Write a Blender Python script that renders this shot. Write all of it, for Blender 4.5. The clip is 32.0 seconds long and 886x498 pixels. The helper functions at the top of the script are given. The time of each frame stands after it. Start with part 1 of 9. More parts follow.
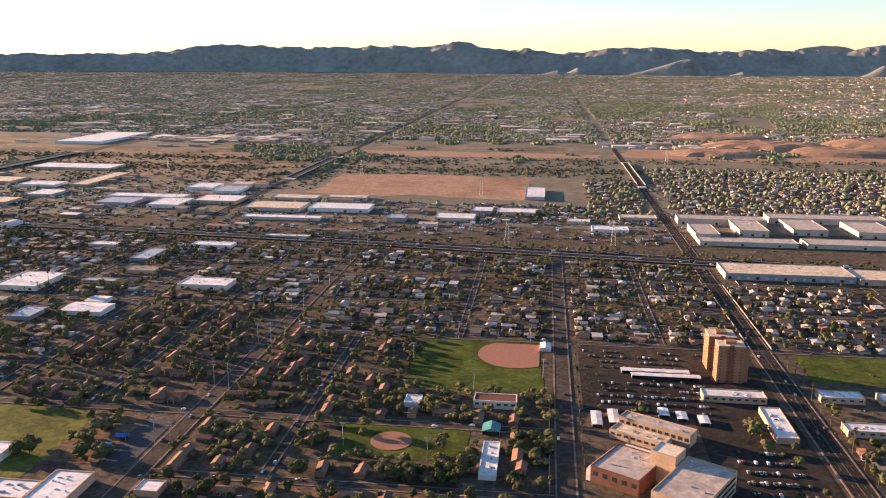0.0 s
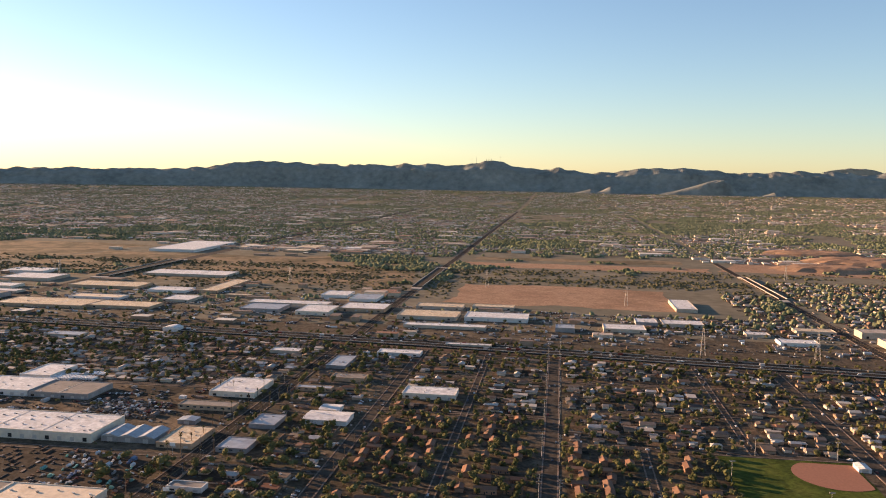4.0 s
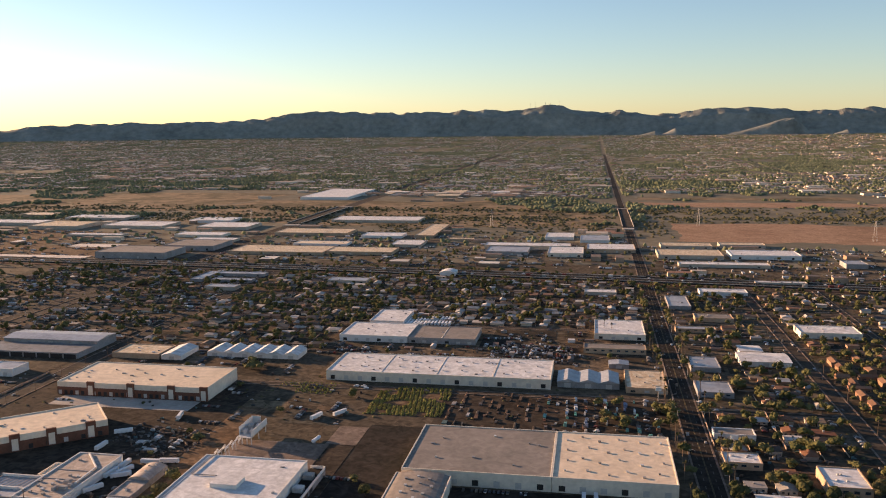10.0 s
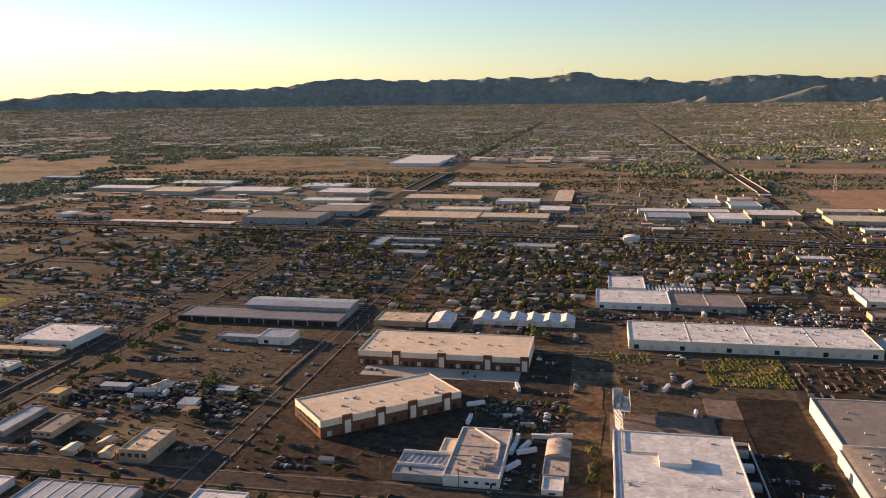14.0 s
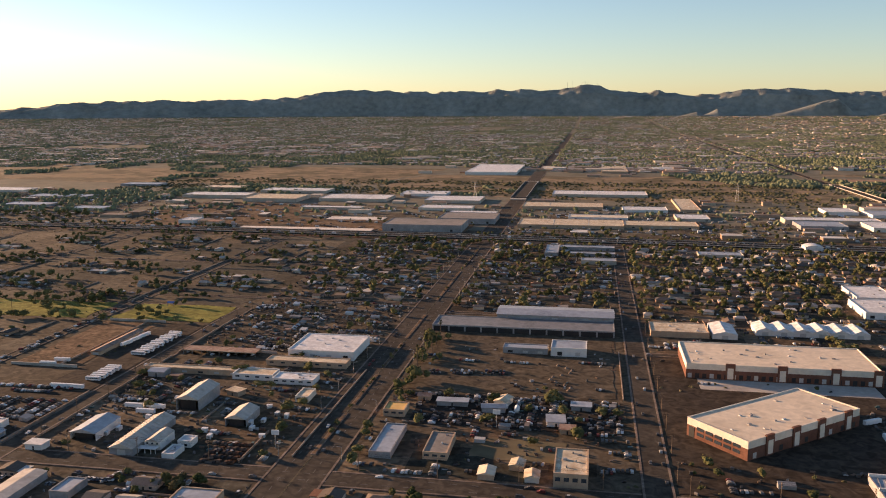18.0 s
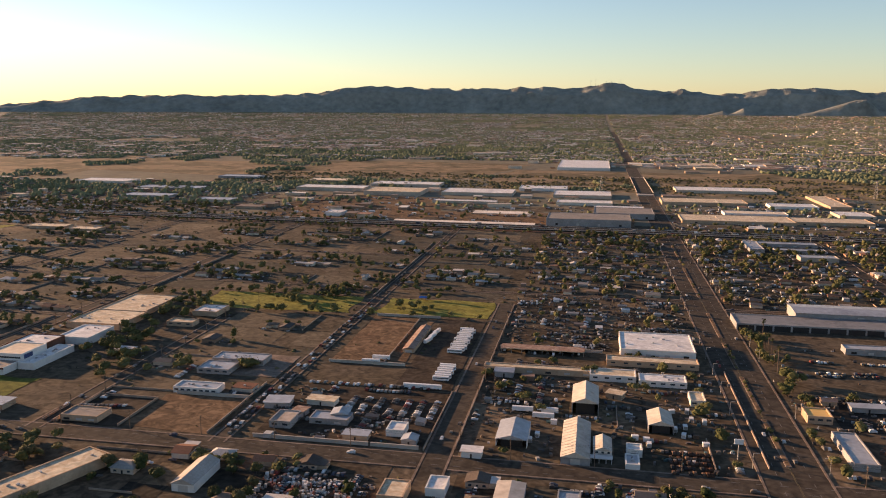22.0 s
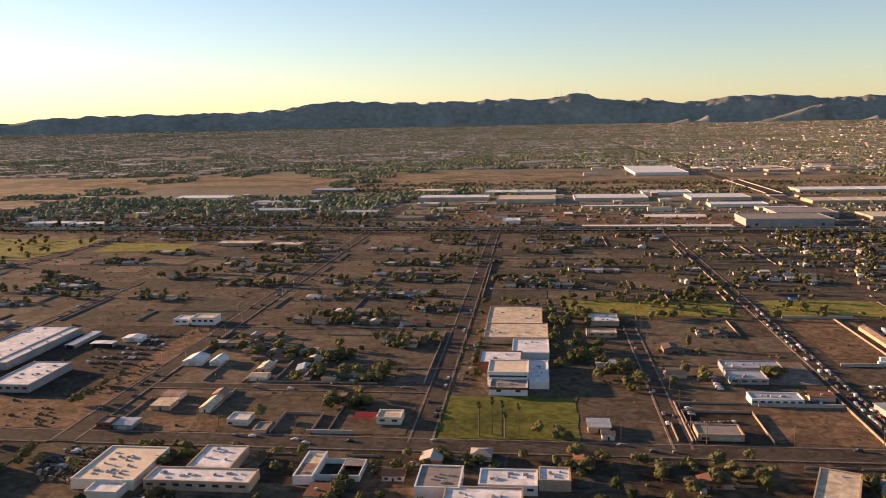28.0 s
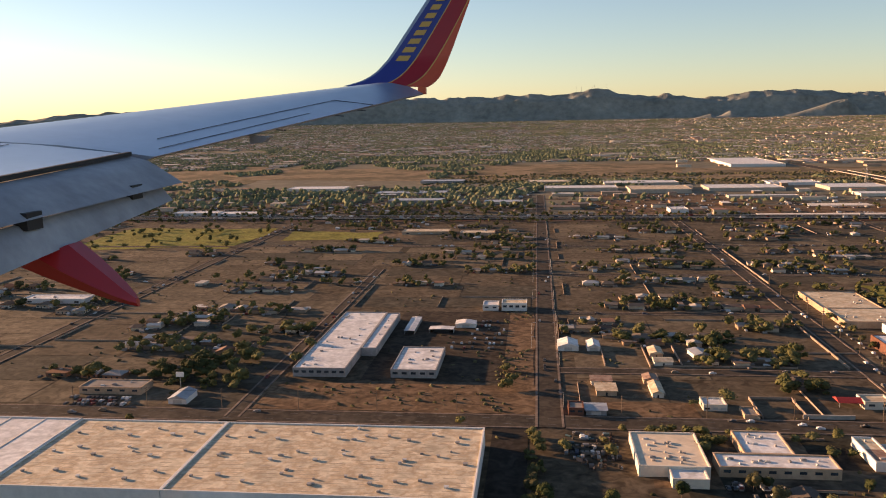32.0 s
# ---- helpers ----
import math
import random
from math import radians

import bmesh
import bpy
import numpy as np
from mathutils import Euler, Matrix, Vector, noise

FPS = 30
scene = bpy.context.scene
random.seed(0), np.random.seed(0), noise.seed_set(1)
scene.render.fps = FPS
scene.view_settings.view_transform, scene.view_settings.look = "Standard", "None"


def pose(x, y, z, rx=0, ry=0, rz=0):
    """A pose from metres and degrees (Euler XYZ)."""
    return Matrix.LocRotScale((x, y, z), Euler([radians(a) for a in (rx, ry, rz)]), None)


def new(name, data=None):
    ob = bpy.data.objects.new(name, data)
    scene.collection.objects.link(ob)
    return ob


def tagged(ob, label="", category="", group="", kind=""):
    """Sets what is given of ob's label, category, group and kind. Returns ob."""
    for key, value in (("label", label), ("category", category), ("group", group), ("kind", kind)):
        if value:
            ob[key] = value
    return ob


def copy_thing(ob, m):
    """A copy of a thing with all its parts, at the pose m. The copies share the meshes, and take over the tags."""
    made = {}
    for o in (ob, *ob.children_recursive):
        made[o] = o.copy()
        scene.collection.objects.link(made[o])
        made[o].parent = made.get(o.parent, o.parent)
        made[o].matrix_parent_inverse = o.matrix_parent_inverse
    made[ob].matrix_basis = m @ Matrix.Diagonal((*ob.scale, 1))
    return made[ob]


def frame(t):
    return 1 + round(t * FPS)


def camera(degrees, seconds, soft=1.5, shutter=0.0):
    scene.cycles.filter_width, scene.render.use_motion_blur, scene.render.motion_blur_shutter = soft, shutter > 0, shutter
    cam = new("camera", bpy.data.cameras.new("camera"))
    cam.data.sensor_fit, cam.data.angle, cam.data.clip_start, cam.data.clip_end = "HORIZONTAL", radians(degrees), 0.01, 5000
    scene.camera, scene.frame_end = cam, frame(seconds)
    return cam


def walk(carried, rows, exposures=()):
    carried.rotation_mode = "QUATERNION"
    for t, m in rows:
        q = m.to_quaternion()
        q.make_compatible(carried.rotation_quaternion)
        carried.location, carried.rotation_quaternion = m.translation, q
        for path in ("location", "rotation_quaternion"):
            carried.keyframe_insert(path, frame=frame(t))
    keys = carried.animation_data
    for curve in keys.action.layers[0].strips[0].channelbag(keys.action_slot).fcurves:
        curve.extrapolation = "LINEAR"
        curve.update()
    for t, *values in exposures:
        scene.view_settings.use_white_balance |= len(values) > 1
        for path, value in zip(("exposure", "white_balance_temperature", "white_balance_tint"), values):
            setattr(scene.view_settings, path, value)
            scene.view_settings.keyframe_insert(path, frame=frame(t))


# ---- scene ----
cam = camera(55.9, 32.0, soft=1.05)
METRES, EYE, TILT, LEAN, TURN = 800.0, 103.2, -12.9, -0.33, 7.0
ROWS = [
    (0.0, 0.0, 0.0, 0.0, 0.0, 0.0, -0.0),
    (0.5, -0.0155, 0.0029, -0.0006, -0.43, 2.53, 0.28),
    (1.0, -0.031, 0.0056, -0.0009, -0.4, 6.77, 0.2),
    (1.5, -0.0463, 0.0099, -0.0012, -0.0, 9.82, 0.17),
    (2.0, -0.0615, 0.0126, -0.0017, 0.16, 10.68, 0.23),
    (2.5, -0.0766, 0.0153, -0.0029, 0.27, 10.29, 0.2),
    (4.5, -0.1377, 0.0244, -0.0059, 0.91, 6.34, -1.03),
    (5.0, -0.1527, 0.027, -0.0065, 0.9, 4.48, -1.01),
    (5.5, -0.1681, 0.0284, -0.007, 1.79, 4.07, -0.72),
    (6.0, -0.1832, 0.0311, -0.0076, 2.48, 4.01, -0.64),
    (6.5, -0.1985, 0.0329, -0.0079, 2.34, 4.04, -0.42),
    (7.0, -0.2137, 0.0351, -0.0084, 2.32, 4.22, -0.3),
    (7.5, -0.2289, 0.0377, -0.0086, 2.32, 4.72, -0.33),
    (8.0, -0.2443, 0.0392, -0.0088, 2.35, 5.16, -0.34),
    (8.5, -0.2594, 0.0413, -0.0092, 2.66, 4.78, -0.39),
    (9.0, -0.2746, 0.0435, -0.0095, 2.84, 4.22, -0.19),
    (9.5, -0.2899, 0.045, -0.0098, 2.92, 4.2, 0.12),
    (10.0, -0.3051, 0.0474, -0.0101, 3.27, 4.46, 0.19),
    (10.5, -0.3204, 0.0497, -0.01, 3.45, 4.72, 0.12),
    (11.0, -0.3357, 0.0512, -0.0101, 3.53, 4.79, -0.06),
    (11.5, -0.351, 0.0527, -0.0103, 3.48, 4.63, -0.12),
    (12.0, -0.3663, 0.0552, -0.0103, 3.75, 4.38, 0.01),
    (12.5, -0.3818, 0.0564, -0.0106, 4.06, 4.03, -0.05),
    (13.0, -0.3971, 0.0578, -0.0108, 4.12, 3.51, -0.15),
    (13.5, -0.4124, 0.0602, -0.011, 4.06, 2.92, -0.09),
    (14.0, -0.4278, 0.0619, -0.0112, 3.77, 2.36, 0.06),
    (14.5, -0.4433, 0.0641, -0.0113, 3.59, 2.28, 0.09),
    (16.5, -0.505, 0.0714, -0.0124, 3.31, 3.14, -0.38),
    (17.0, -0.5205, 0.0737, -0.0127, 3.23, 2.69, -0.15),
    (17.5, -0.536, 0.0755, -0.0129, 3.06, 2.88, -0.06),
    (18.0, -0.5515, 0.0777, -0.0131, 3.13, 3.21, -0.15),
    (18.5, -0.567, 0.0796, -0.0133, 3.15, 3.27, -0.35),
    (19.0, -0.5825, 0.0818, -0.0135, 3.14, 3.04, -0.59),
    (19.5, -0.598, 0.0834, -0.0137, 3.18, 2.72, -0.81),
    (20.0, -0.6135, 0.086, -0.0139, 3.2, 2.8, -0.87),
    (20.5, -0.629, 0.0875, -0.0141, 3.26, 3.04, -0.87),
    (21.0, -0.6446, 0.0894, -0.0144, 3.3, 3.08, -0.85),
    (21.5, -0.6601, 0.0916, -0.0146, 3.28, 3.16, -0.72),
    (22.0, -0.6757, 0.0935, -0.0149, 3.28, 3.06, -0.72),
    (22.5, -0.6912, 0.0955, -0.015, 3.07, 3.01, -0.91),
    (23.0, -0.7067, 0.0975, -0.0152, 2.04, 3.84, -1.15),
    (23.5, -0.7225, 0.0985, -0.0153, -0.35, 5.47, -1.08),
    (24.0, -0.738, 0.101, -0.0155, -1.84, 6.95, -0.57),
    (24.5, -0.7535, 0.1028, -0.0159, -1.8, 6.79, -0.01),
    (25.0, -0.7691, 0.1038, -0.0162, -2.01, 5.61, 0.64),
    (25.5, -0.785, 0.1052, -0.0166, -1.56, 4.4, 1.27),
    (27.5, -0.848, 0.1113, -0.0168, -0.86, 3.53, 1.57),
    (28.0, -0.864, 0.1129, -0.0169, -0.41, 4.03, 1.46),
    (28.5, -0.8799, 0.1148, -0.0171, -0.05, 4.42, 1.39),
    (29.0, -0.8959, 0.1164, -0.0173, -0.16, 4.96, 1.56),
    (29.5, -0.9116, 0.1189, -0.0175, -0.21, 5.41, 1.41),
    (30.0, -0.9275, 0.1204, -0.0176, -0.35, 4.99, 0.98),
    (30.5, -0.9433, 0.122, -0.0179, -0.54, 4.21, 0.78),
    (31.0, -0.9588, 0.1247, -0.0182, -0.67, 3.7, 0.86),
    (31.5, -0.9748, 0.1259, -0.0183, -1.1, 3.53, 0.82),
    (32.0, -0.9909, 0.1271, -0.0183, -0.35, 3.82, 1.53),
]
BASE = 1.14
EXPOSURES = [(0, 0.68, 6300, 20), (0.5, 0.46, 6550, 17), (1, -0.57, 7300, 12), (1.5, -0.6, 7350, 10), (2, -0.55, 7350, 9), (2.5, -0.38, 7200, 10), (4.5, 0.36, 6700, 16), (5.2, 0.32, 6700, 16), (6, 0.16, 6800, 16), (9, 0.1, 6800, 16), (14.5, 0.08, 6800, 16), (22.5, 0.1, 7000, 18), (24, -0.12, 7150, 18), (25.5, 0.06, 7200, 19), (28, 0.17, 7150, 20), (29, 0.1, 7150, 20), (30, 0.0, 7200, 20), (31, 0.05, 7250, 20), (32, 0.1, 7300, 20)]
walk(cam, [(t, pose(0, 0, EYE, TILT, LEAN, TURN) @ pose(METRES * x, METRES * y, METRES * z, 90 + pitch, roll, yaw)) for t, x, y, z, yaw, pitch, roll in ROWS], [(t, BASE + e, k + 60, m + 4) for t, e, k, m in EXPOSURES])

# ---- sky and sun: an early morning sun, low to the east ----
SUN_EL, SUN_AZ = 9.5, -70.0
world = bpy.data.worlds.new("sky")
scene.world = world
world.use_nodes = True
wn = world.node_tree
wn.nodes.clear()
sky = wn.nodes.new("ShaderNodeTexSky")
sky.sky_type = "NISHITA"
sky.sun_disc = False
sky.sun_elevation, sky.sun_rotation = radians(SUN_EL), radians(SUN_AZ % 360)
sky.altitude, sky.air_density, sky.dust_density, sky.ozone_density = 400, 1.0, 0.3, 2.5
wbg = wn.nodes.new("ShaderNodeBackground")
wbg.inputs["Strength"].default_value = 0.084
wout = wn.nodes.new("ShaderNodeOutputWorld")
wn.links.new(sky.outputs[0], wbg.inputs[0])
wn.links.new(wbg.outputs[0], wout.inputs[0])
sun = new("sun", bpy.data.lights.new("sun", "SUN"))
sun.data.energy, sun.data.angle, sun.data.color = 5.4, radians(0.6), (1.0, 0.674, 0.400)
SUN_FROM = Vector((math.sin(radians(SUN_AZ)) * math.cos(radians(SUN_EL)), math.cos(radians(SUN_AZ)) * math.cos(radians(SUN_EL)), math.sin(radians(SUN_EL))))
sun.matrix_world = Matrix.Translation((-900, 600, 400)) @ SUN_FROM.to_track_quat("Z", "Y").to_matrix().to_4x4()

# ---- materials ----
MATS = {}


def mat(name, cols, rough=0.85, metal=0.0, pick="noise", fine=1.5, coarse=0.12, wear=0.25, bump=0.0, spec=0.3, stain=0.0):
    """A worn surface: its tone is picked from cols by noise, by object or by island, then broken up at two scales."""
    if name in MATS:
        return MATS[name]
    m = bpy.data.materials.new(name)
    m.use_nodes = True
    nt = m.node_tree
    b = nt.nodes["Principled BSDF"]
    b.inputs["Roughness"].default_value, b.inputs["Metallic"].default_value = rough, metal
    b.inputs["Specular IOR Level"].default_value = spec if rough < 0.88 else 0.06
    geo = nt.nodes.new("ShaderNodeNewGeometry")
    n1, n2 = nt.nodes.new("ShaderNodeTexNoise"), nt.nodes.new("ShaderNodeTexNoise")
    for n, s, d in ((n1, fine, 4), (n2, coarse, 5)):
        n.inputs["Scale"].default_value, n.inputs["Detail"].default_value, n.inputs["Roughness"].default_value = s, d, 0.6
        nt.links.new(geo.outputs["Position"], n.inputs["Vector"])
    ramp = nt.nodes.new("ShaderNodeValToRGB")
    els = ramp.color_ramp.elements
    lo, hi = (0.32, 0.68) if pick == "noise" else (0.0, 1.0)
    k = len(cols)
    els[0].position, els[0].color = lo, (*cols[0], 1)
    els[1].position, els[1].color = hi, (*cols[-1], 1)
    if pick == "noise":
        for i in range(1, k - 1):
            els.new(lo + (hi - lo) * i / (k - 1)).color = (*cols[i], 1)
        nt.links.new(n2.outputs["Fac"], ramp.inputs[0])
    else:
        ramp.color_ramp.interpolation = "CONSTANT"
        els[1].position = (k - 1) / k
        for i in range(1, k - 1):
            els.new(i / k).color = (*cols[i], 1)
        if pick == "object":
            src = nt.nodes.new("ShaderNodeObjectInfo").outputs["Random"]
        else:
            src = geo.outputs["Random Per Island"]
        nt.links.new(src, ramp.inputs[0])
    both = nt.nodes.new("ShaderNodeMath")
    both.operation = "ADD"
    nt.links.new(n1.outputs["Fac"], both.inputs[0])
    nt.links.new(n2.outputs["Fac"], both.inputs[1])
    tone = nt.nodes.new("ShaderNodeMapRange")
    tone.inputs["From Min"].default_value, tone.inputs["From Max"].default_value = 0.7, 1.3
    tone.inputs["To Min"].default_value, tone.inputs["To Max"].default_value = 1.0 - wear, 1.0 + wear
    nt.links.new(both.outputs[0], tone.inputs[0])
    mul = nt.nodes.new("ShaderNodeMix")
    mul.data_type, mul.blend_type = "RGBA", "MULTIPLY"
    mul.inputs["Factor"].default_value = 1.0
    nt.links.new(ramp.outputs[0], mul.inputs["A"])
    nt.links.new(tone.outputs[0], mul.inputs["B"])
    tinted = mul.outputs["Result"]
    if stain:
        n3 = nt.nodes.new("ShaderNodeTexNoise")
        n3.inputs["Scale"].default_value, n3.inputs["Detail"].default_value, n3.inputs["Distortion"].default_value = 0.28, 6, 1.6
        nt.links.new(geo.outputs["Position"], n3.inputs["Vector"])
        spots = nt.nodes.new("ShaderNodeMapRange")
        spots.inputs["From Min"].default_value, spots.inputs["From Max"].default_value = 0.36, 0.66
        spots.inputs["To Min"].default_value, spots.inputs["To Max"].default_value = 1.0 - stain, 1.0 + stain
        nt.links.new(n3.outputs["Fac"], spots.inputs[0])
        over = nt.nodes.new("ShaderNodeMix")
        over.data_type, over.blend_type = "RGBA", "MULTIPLY"
        over.inputs["Factor"].default_value = 1.0
        nt.links.new(tinted, over.inputs["A"])
        nt.links.new(spots.outputs[0], over.inputs["B"])
        tinted = over.outputs["Result"]
    nt.links.new(tinted, b.inputs["Base Color"])
    if bump:
        bp = nt.nodes.new("ShaderNodeBump")
        bp.inputs["Strength"].default_value, bp.inputs["Distance"].default_value = bump, 0.15
        nt.links.new(n1.outputs["Fac"], bp.inputs["Height"])
        nt.links.new(bp.outputs[0], b.inputs["Normal"])
    MATS[name] = m
    return m


M_GROUND = mat("desert_soil", [(0.067, 0.052, 0.033), (0.106, 0.080, 0.052), (0.085, 0.066, 0.046), (0.153, 0.109, 0.069)], 0.95, fine=0.5, coarse=0.022, wear=0.3, bump=0.3, stain=0.4)
M_LOT = mat("lot_surface", [(0.043, 0.040, 0.029), (0.101, 0.070, 0.044), (0.071, 0.053, 0.036), (0.039, 0.032, 0.024), (0.149, 0.108, 0.067), (0.074, 0.063, 0.045), (0.057, 0.043, 0.029), (0.114, 0.077, 0.048)], 0.95, pick="island", fine=0.7, coarse=0.09, wear=0.35, bump=0.2, stain=0.4)
M_DIRT = mat("bare_earth", [(0.293, 0.177, 0.108), (0.353, 0.220, 0.137), (0.255, 0.150, 0.093)], 0.95, fine=0.12, coarse=0.012, wear=0.2, bump=0.2, stain=0.2)
M_DIRT2 = mat("brown_earth", [(0.129, 0.080, 0.047), (0.166, 0.106, 0.062), (0.114, 0.069, 0.041)], 0.95, fine=0.5, coarse=0.05, wear=0.35, bump=0.4, stain=0.4)
M_SAND = mat("dry_grassland", [(0.194, 0.142, 0.085), (0.140, 0.113, 0.066), (0.237, 0.166, 0.100), (0.157, 0.122, 0.074)], 0.95, fine=0.08, coarse=0.02, wear=0.4)
M_GRASS = mat("mown_grass", [(0.045, 0.064, 0.012), (0.066, 0.084, 0.014), (0.083, 0.091, 0.019)], 0.95, fine=0.9, coarse=0.08, wear=0.25, bump=0.2, stain=0.3)
M_DRYGRASS = mat("dry_lawn", [(0.161, 0.156, 0.034), (0.215, 0.191, 0.047), (0.120, 0.133, 0.027)], 0.95, fine=0.6, coarse=0.06, wear=0.3, stain=0.3)
M_PARK = mat("park_grass", [(0.092, 0.101, 0.022), (0.126, 0.125, 0.028), (0.073, 0.089, 0.018)], 0.95, fine=0.6, coarse=0.06, wear=0.3, stain=0.3)
M_INFIELD = mat("infield_clay", [(0.34, 0.165, 0.108), (0.29, 0.138, 0.09)], 0.95, fine=1.0, coarse=0.1, wear=0.15)
M_ASPHALT = mat("asphalt", [(0.029, 0.023, 0.018), (0.041, 0.033, 0.026), (0.023, 0.020, 0.015)], 0.9, fine=0.8, coarse=0.05, wear=0.25, stain=0.35)
M_OLDASPH = mat("worn_asphalt", [(0.048, 0.035, 0.025), (0.059, 0.044, 0.031), (0.039, 0.030, 0.023)], 0.9, fine=0.8, coarse=0.04, wear=0.25, stain=0.4)
M_ROAD = mat("faded_road_asphalt", [(0.061, 0.048, 0.036), (0.075, 0.060, 0.045), (0.051, 0.041, 0.031)], 0.9, fine=0.8, coarse=0.04, wear=0.25, stain=0.3)
M_WALK = mat("pavement_concrete", [(0.245, 0.185, 0.140), (0.185, 0.138, 0.106), (0.215, 0.160, 0.122)], 0.9, fine=1.2, coarse=0.2, wear=0.25, stain=0.25)
M_MARK = mat("road_paint", [(0.19, 0.17, 0.15), (0.11, 0.10, 0.088)], 0.8, fine=2, wear=0.3)
M_YMARK = mat("yellow_road_paint", [(0.15, 0.112, 0.048), (0.095, 0.074, 0.038)], 0.8, fine=2, wear=0.3)
M_WHITE_ROOF = mat("white_roof_coating", [(0.643, 0.615, 0.579), (0.716, 0.686, 0.648), (0.570, 0.540, 0.500), (0.680, 0.650, 0.610), (0.610, 0.580, 0.540)], 0.7, fine=0.7, coarse=0.16, wear=0.2, stain=0.14)
M_CREAM_ROOF = mat("cream_roof_coating", [(0.640, 0.508, 0.355), (0.700, 0.562, 0.402), (0.600, 0.480, 0.345)], 0.75, fine=0.6, coarse=0.07, wear=0.1, stain=0.1)
M_TAN_ROOF = mat("stained_tan_roof", [(0.565, 0.458, 0.310), (0.635, 0.527, 0.369), (0.475, 0.347, 0.216), (0.615, 0.507, 0.356), (0.520, 0.414, 0.275)], 0.8, fine=0.45, coarse=0.22, wear=0.2, stain=0.16)
M_GRAY_ROOF = mat("grey_membrane_roof", [(0.215, 0.184, 0.151), (0.252, 0.214, 0.178), (0.188, 0.163, 0.136)], 0.8, fine=0.7, coarse=0.06, wear=0.12, stain=0.14)
M_METAL_ROOF = mat("galvanised_roof", [(0.34, 0.34, 0.345), (0.42, 0.42, 0.42), (0.27, 0.265, 0.26)], 0.5, 0.35, fine=0.9, coarse=0.12, wear=0.2)
M_CREAM = mat("cream_tilt_up_wall", [(0.62, 0.54, 0.43), (0.68, 0.60, 0.49)], 0.85, fine=0.8, coarse=0.1, wear=0.12)
M_WHITE = mat("white_painted_wall", [(0.70, 0.67, 0.62), (0.62, 0.58, 0.53)], 0.85, fine=0.8, coarse=0.1, wear=0.12)
M_BRICK = mat("red_brown_masonry", [(0.141, 0.065, 0.044), (0.174, 0.083, 0.057)], 0.9, fine=1.5, coarse=0.2, wear=0.2)
M_TANWALL = mat("tan_stucco", [(0.42, 0.29, 0.19), (0.48, 0.34, 0.23)], 0.9, fine=1.2, coarse=0.15, wear=0.15)
M_GREYWALL = mat("grey_block_wall", [(0.26, 0.25, 0.24), (0.33, 0.31, 0.295)], 0.9, fine=1.2, coarse=0.15, wear=0.15)
# Near-black of doors, and of shade painted into openings.
M_DARK = mat("dark_opening", [(0.02, 0.019, 0.018), (0.035, 0.03, 0.028)], 0.6, fine=2)
M_DOOR = mat("roller_door", [(0.50, 0.47, 0.43), (0.40, 0.37, 0.33)], 0.6, fine=2.5, wear=0.15)
M_GLASS = mat("window_glass", [(0.03, 0.04, 0.05), (0.05, 0.06, 0.07)], 0.08, fine=3, spec=0.6)
M_UNIT = mat("rooftop_unit_metal", [(0.42, 0.40, 0.37), (0.26, 0.24, 0.22), (0.55, 0.53, 0.50), (0.34, 0.31, 0.28)], 0.55, 0.15, pick="object", fine=3)
M_RUST = mat("rusty_scrap", [(0.10, 0.050, 0.032), (0.065, 0.045, 0.036), (0.14, 0.088, 0.062), (0.045, 0.040, 0.038)], 0.9, pick="island", fine=3)
M_HWALL = mat("house_stucco", [(0.393, 0.285, 0.203), (0.515, 0.415, 0.324), (0.318, 0.203, 0.134), (0.562, 0.484, 0.405), (0.281, 0.156, 0.097), (0.449, 0.328, 0.243)], 0.9, pick="object", fine=2, wear=0.15)
M_HROOF = mat("house_roofing", [(0.114, 0.090, 0.074), (0.166, 0.136, 0.114), (0.226, 0.111, 0.068), (0.317, 0.287, 0.256), (0.090, 0.072, 0.061), (0.196, 0.147, 0.111), (0.500, 0.460, 0.415), (0.400, 0.350, 0.300)], 0.9, pick="object", fine=2.5, wear=0.25)
M_TERRACOTTA = mat("terracotta_roof", [(0.202, 0.098, 0.061), (0.166, 0.082, 0.054), (0.225, 0.118, 0.072)], 0.9, pick="object", fine=2.5, wear=0.25)
M_APTWALL = mat("brown_apartment_wall", [(0.293, 0.167, 0.103), (0.352, 0.206, 0.130), (0.254, 0.147, 0.094)], 0.9, pick="object", fine=2, wear=0.15)
M_APTROOF = mat("brown_apartment_roof", [(0.178, 0.101, 0.069), (0.223, 0.129, 0.084), (0.268, 0.145, 0.091)], 0.9, pick="object", fine=2, wear=0.2)
M_FWALL = mat("far_building_walls", [(0.379, 0.271, 0.190), (0.521, 0.406, 0.295), (0.285, 0.188, 0.128), (0.616, 0.506, 0.391), (0.355, 0.225, 0.147)], 0.9, pick="island", fine=1, wear=0.15)
# Suburb roof and wall tones are evened out, haze put into the colour.
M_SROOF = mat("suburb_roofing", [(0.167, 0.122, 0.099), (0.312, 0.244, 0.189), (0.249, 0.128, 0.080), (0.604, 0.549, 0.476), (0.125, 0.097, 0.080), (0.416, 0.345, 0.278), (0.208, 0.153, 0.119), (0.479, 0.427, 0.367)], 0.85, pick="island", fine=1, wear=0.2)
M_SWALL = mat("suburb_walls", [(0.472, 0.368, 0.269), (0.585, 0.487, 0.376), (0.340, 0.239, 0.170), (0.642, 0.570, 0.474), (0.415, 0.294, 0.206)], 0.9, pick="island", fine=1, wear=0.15)
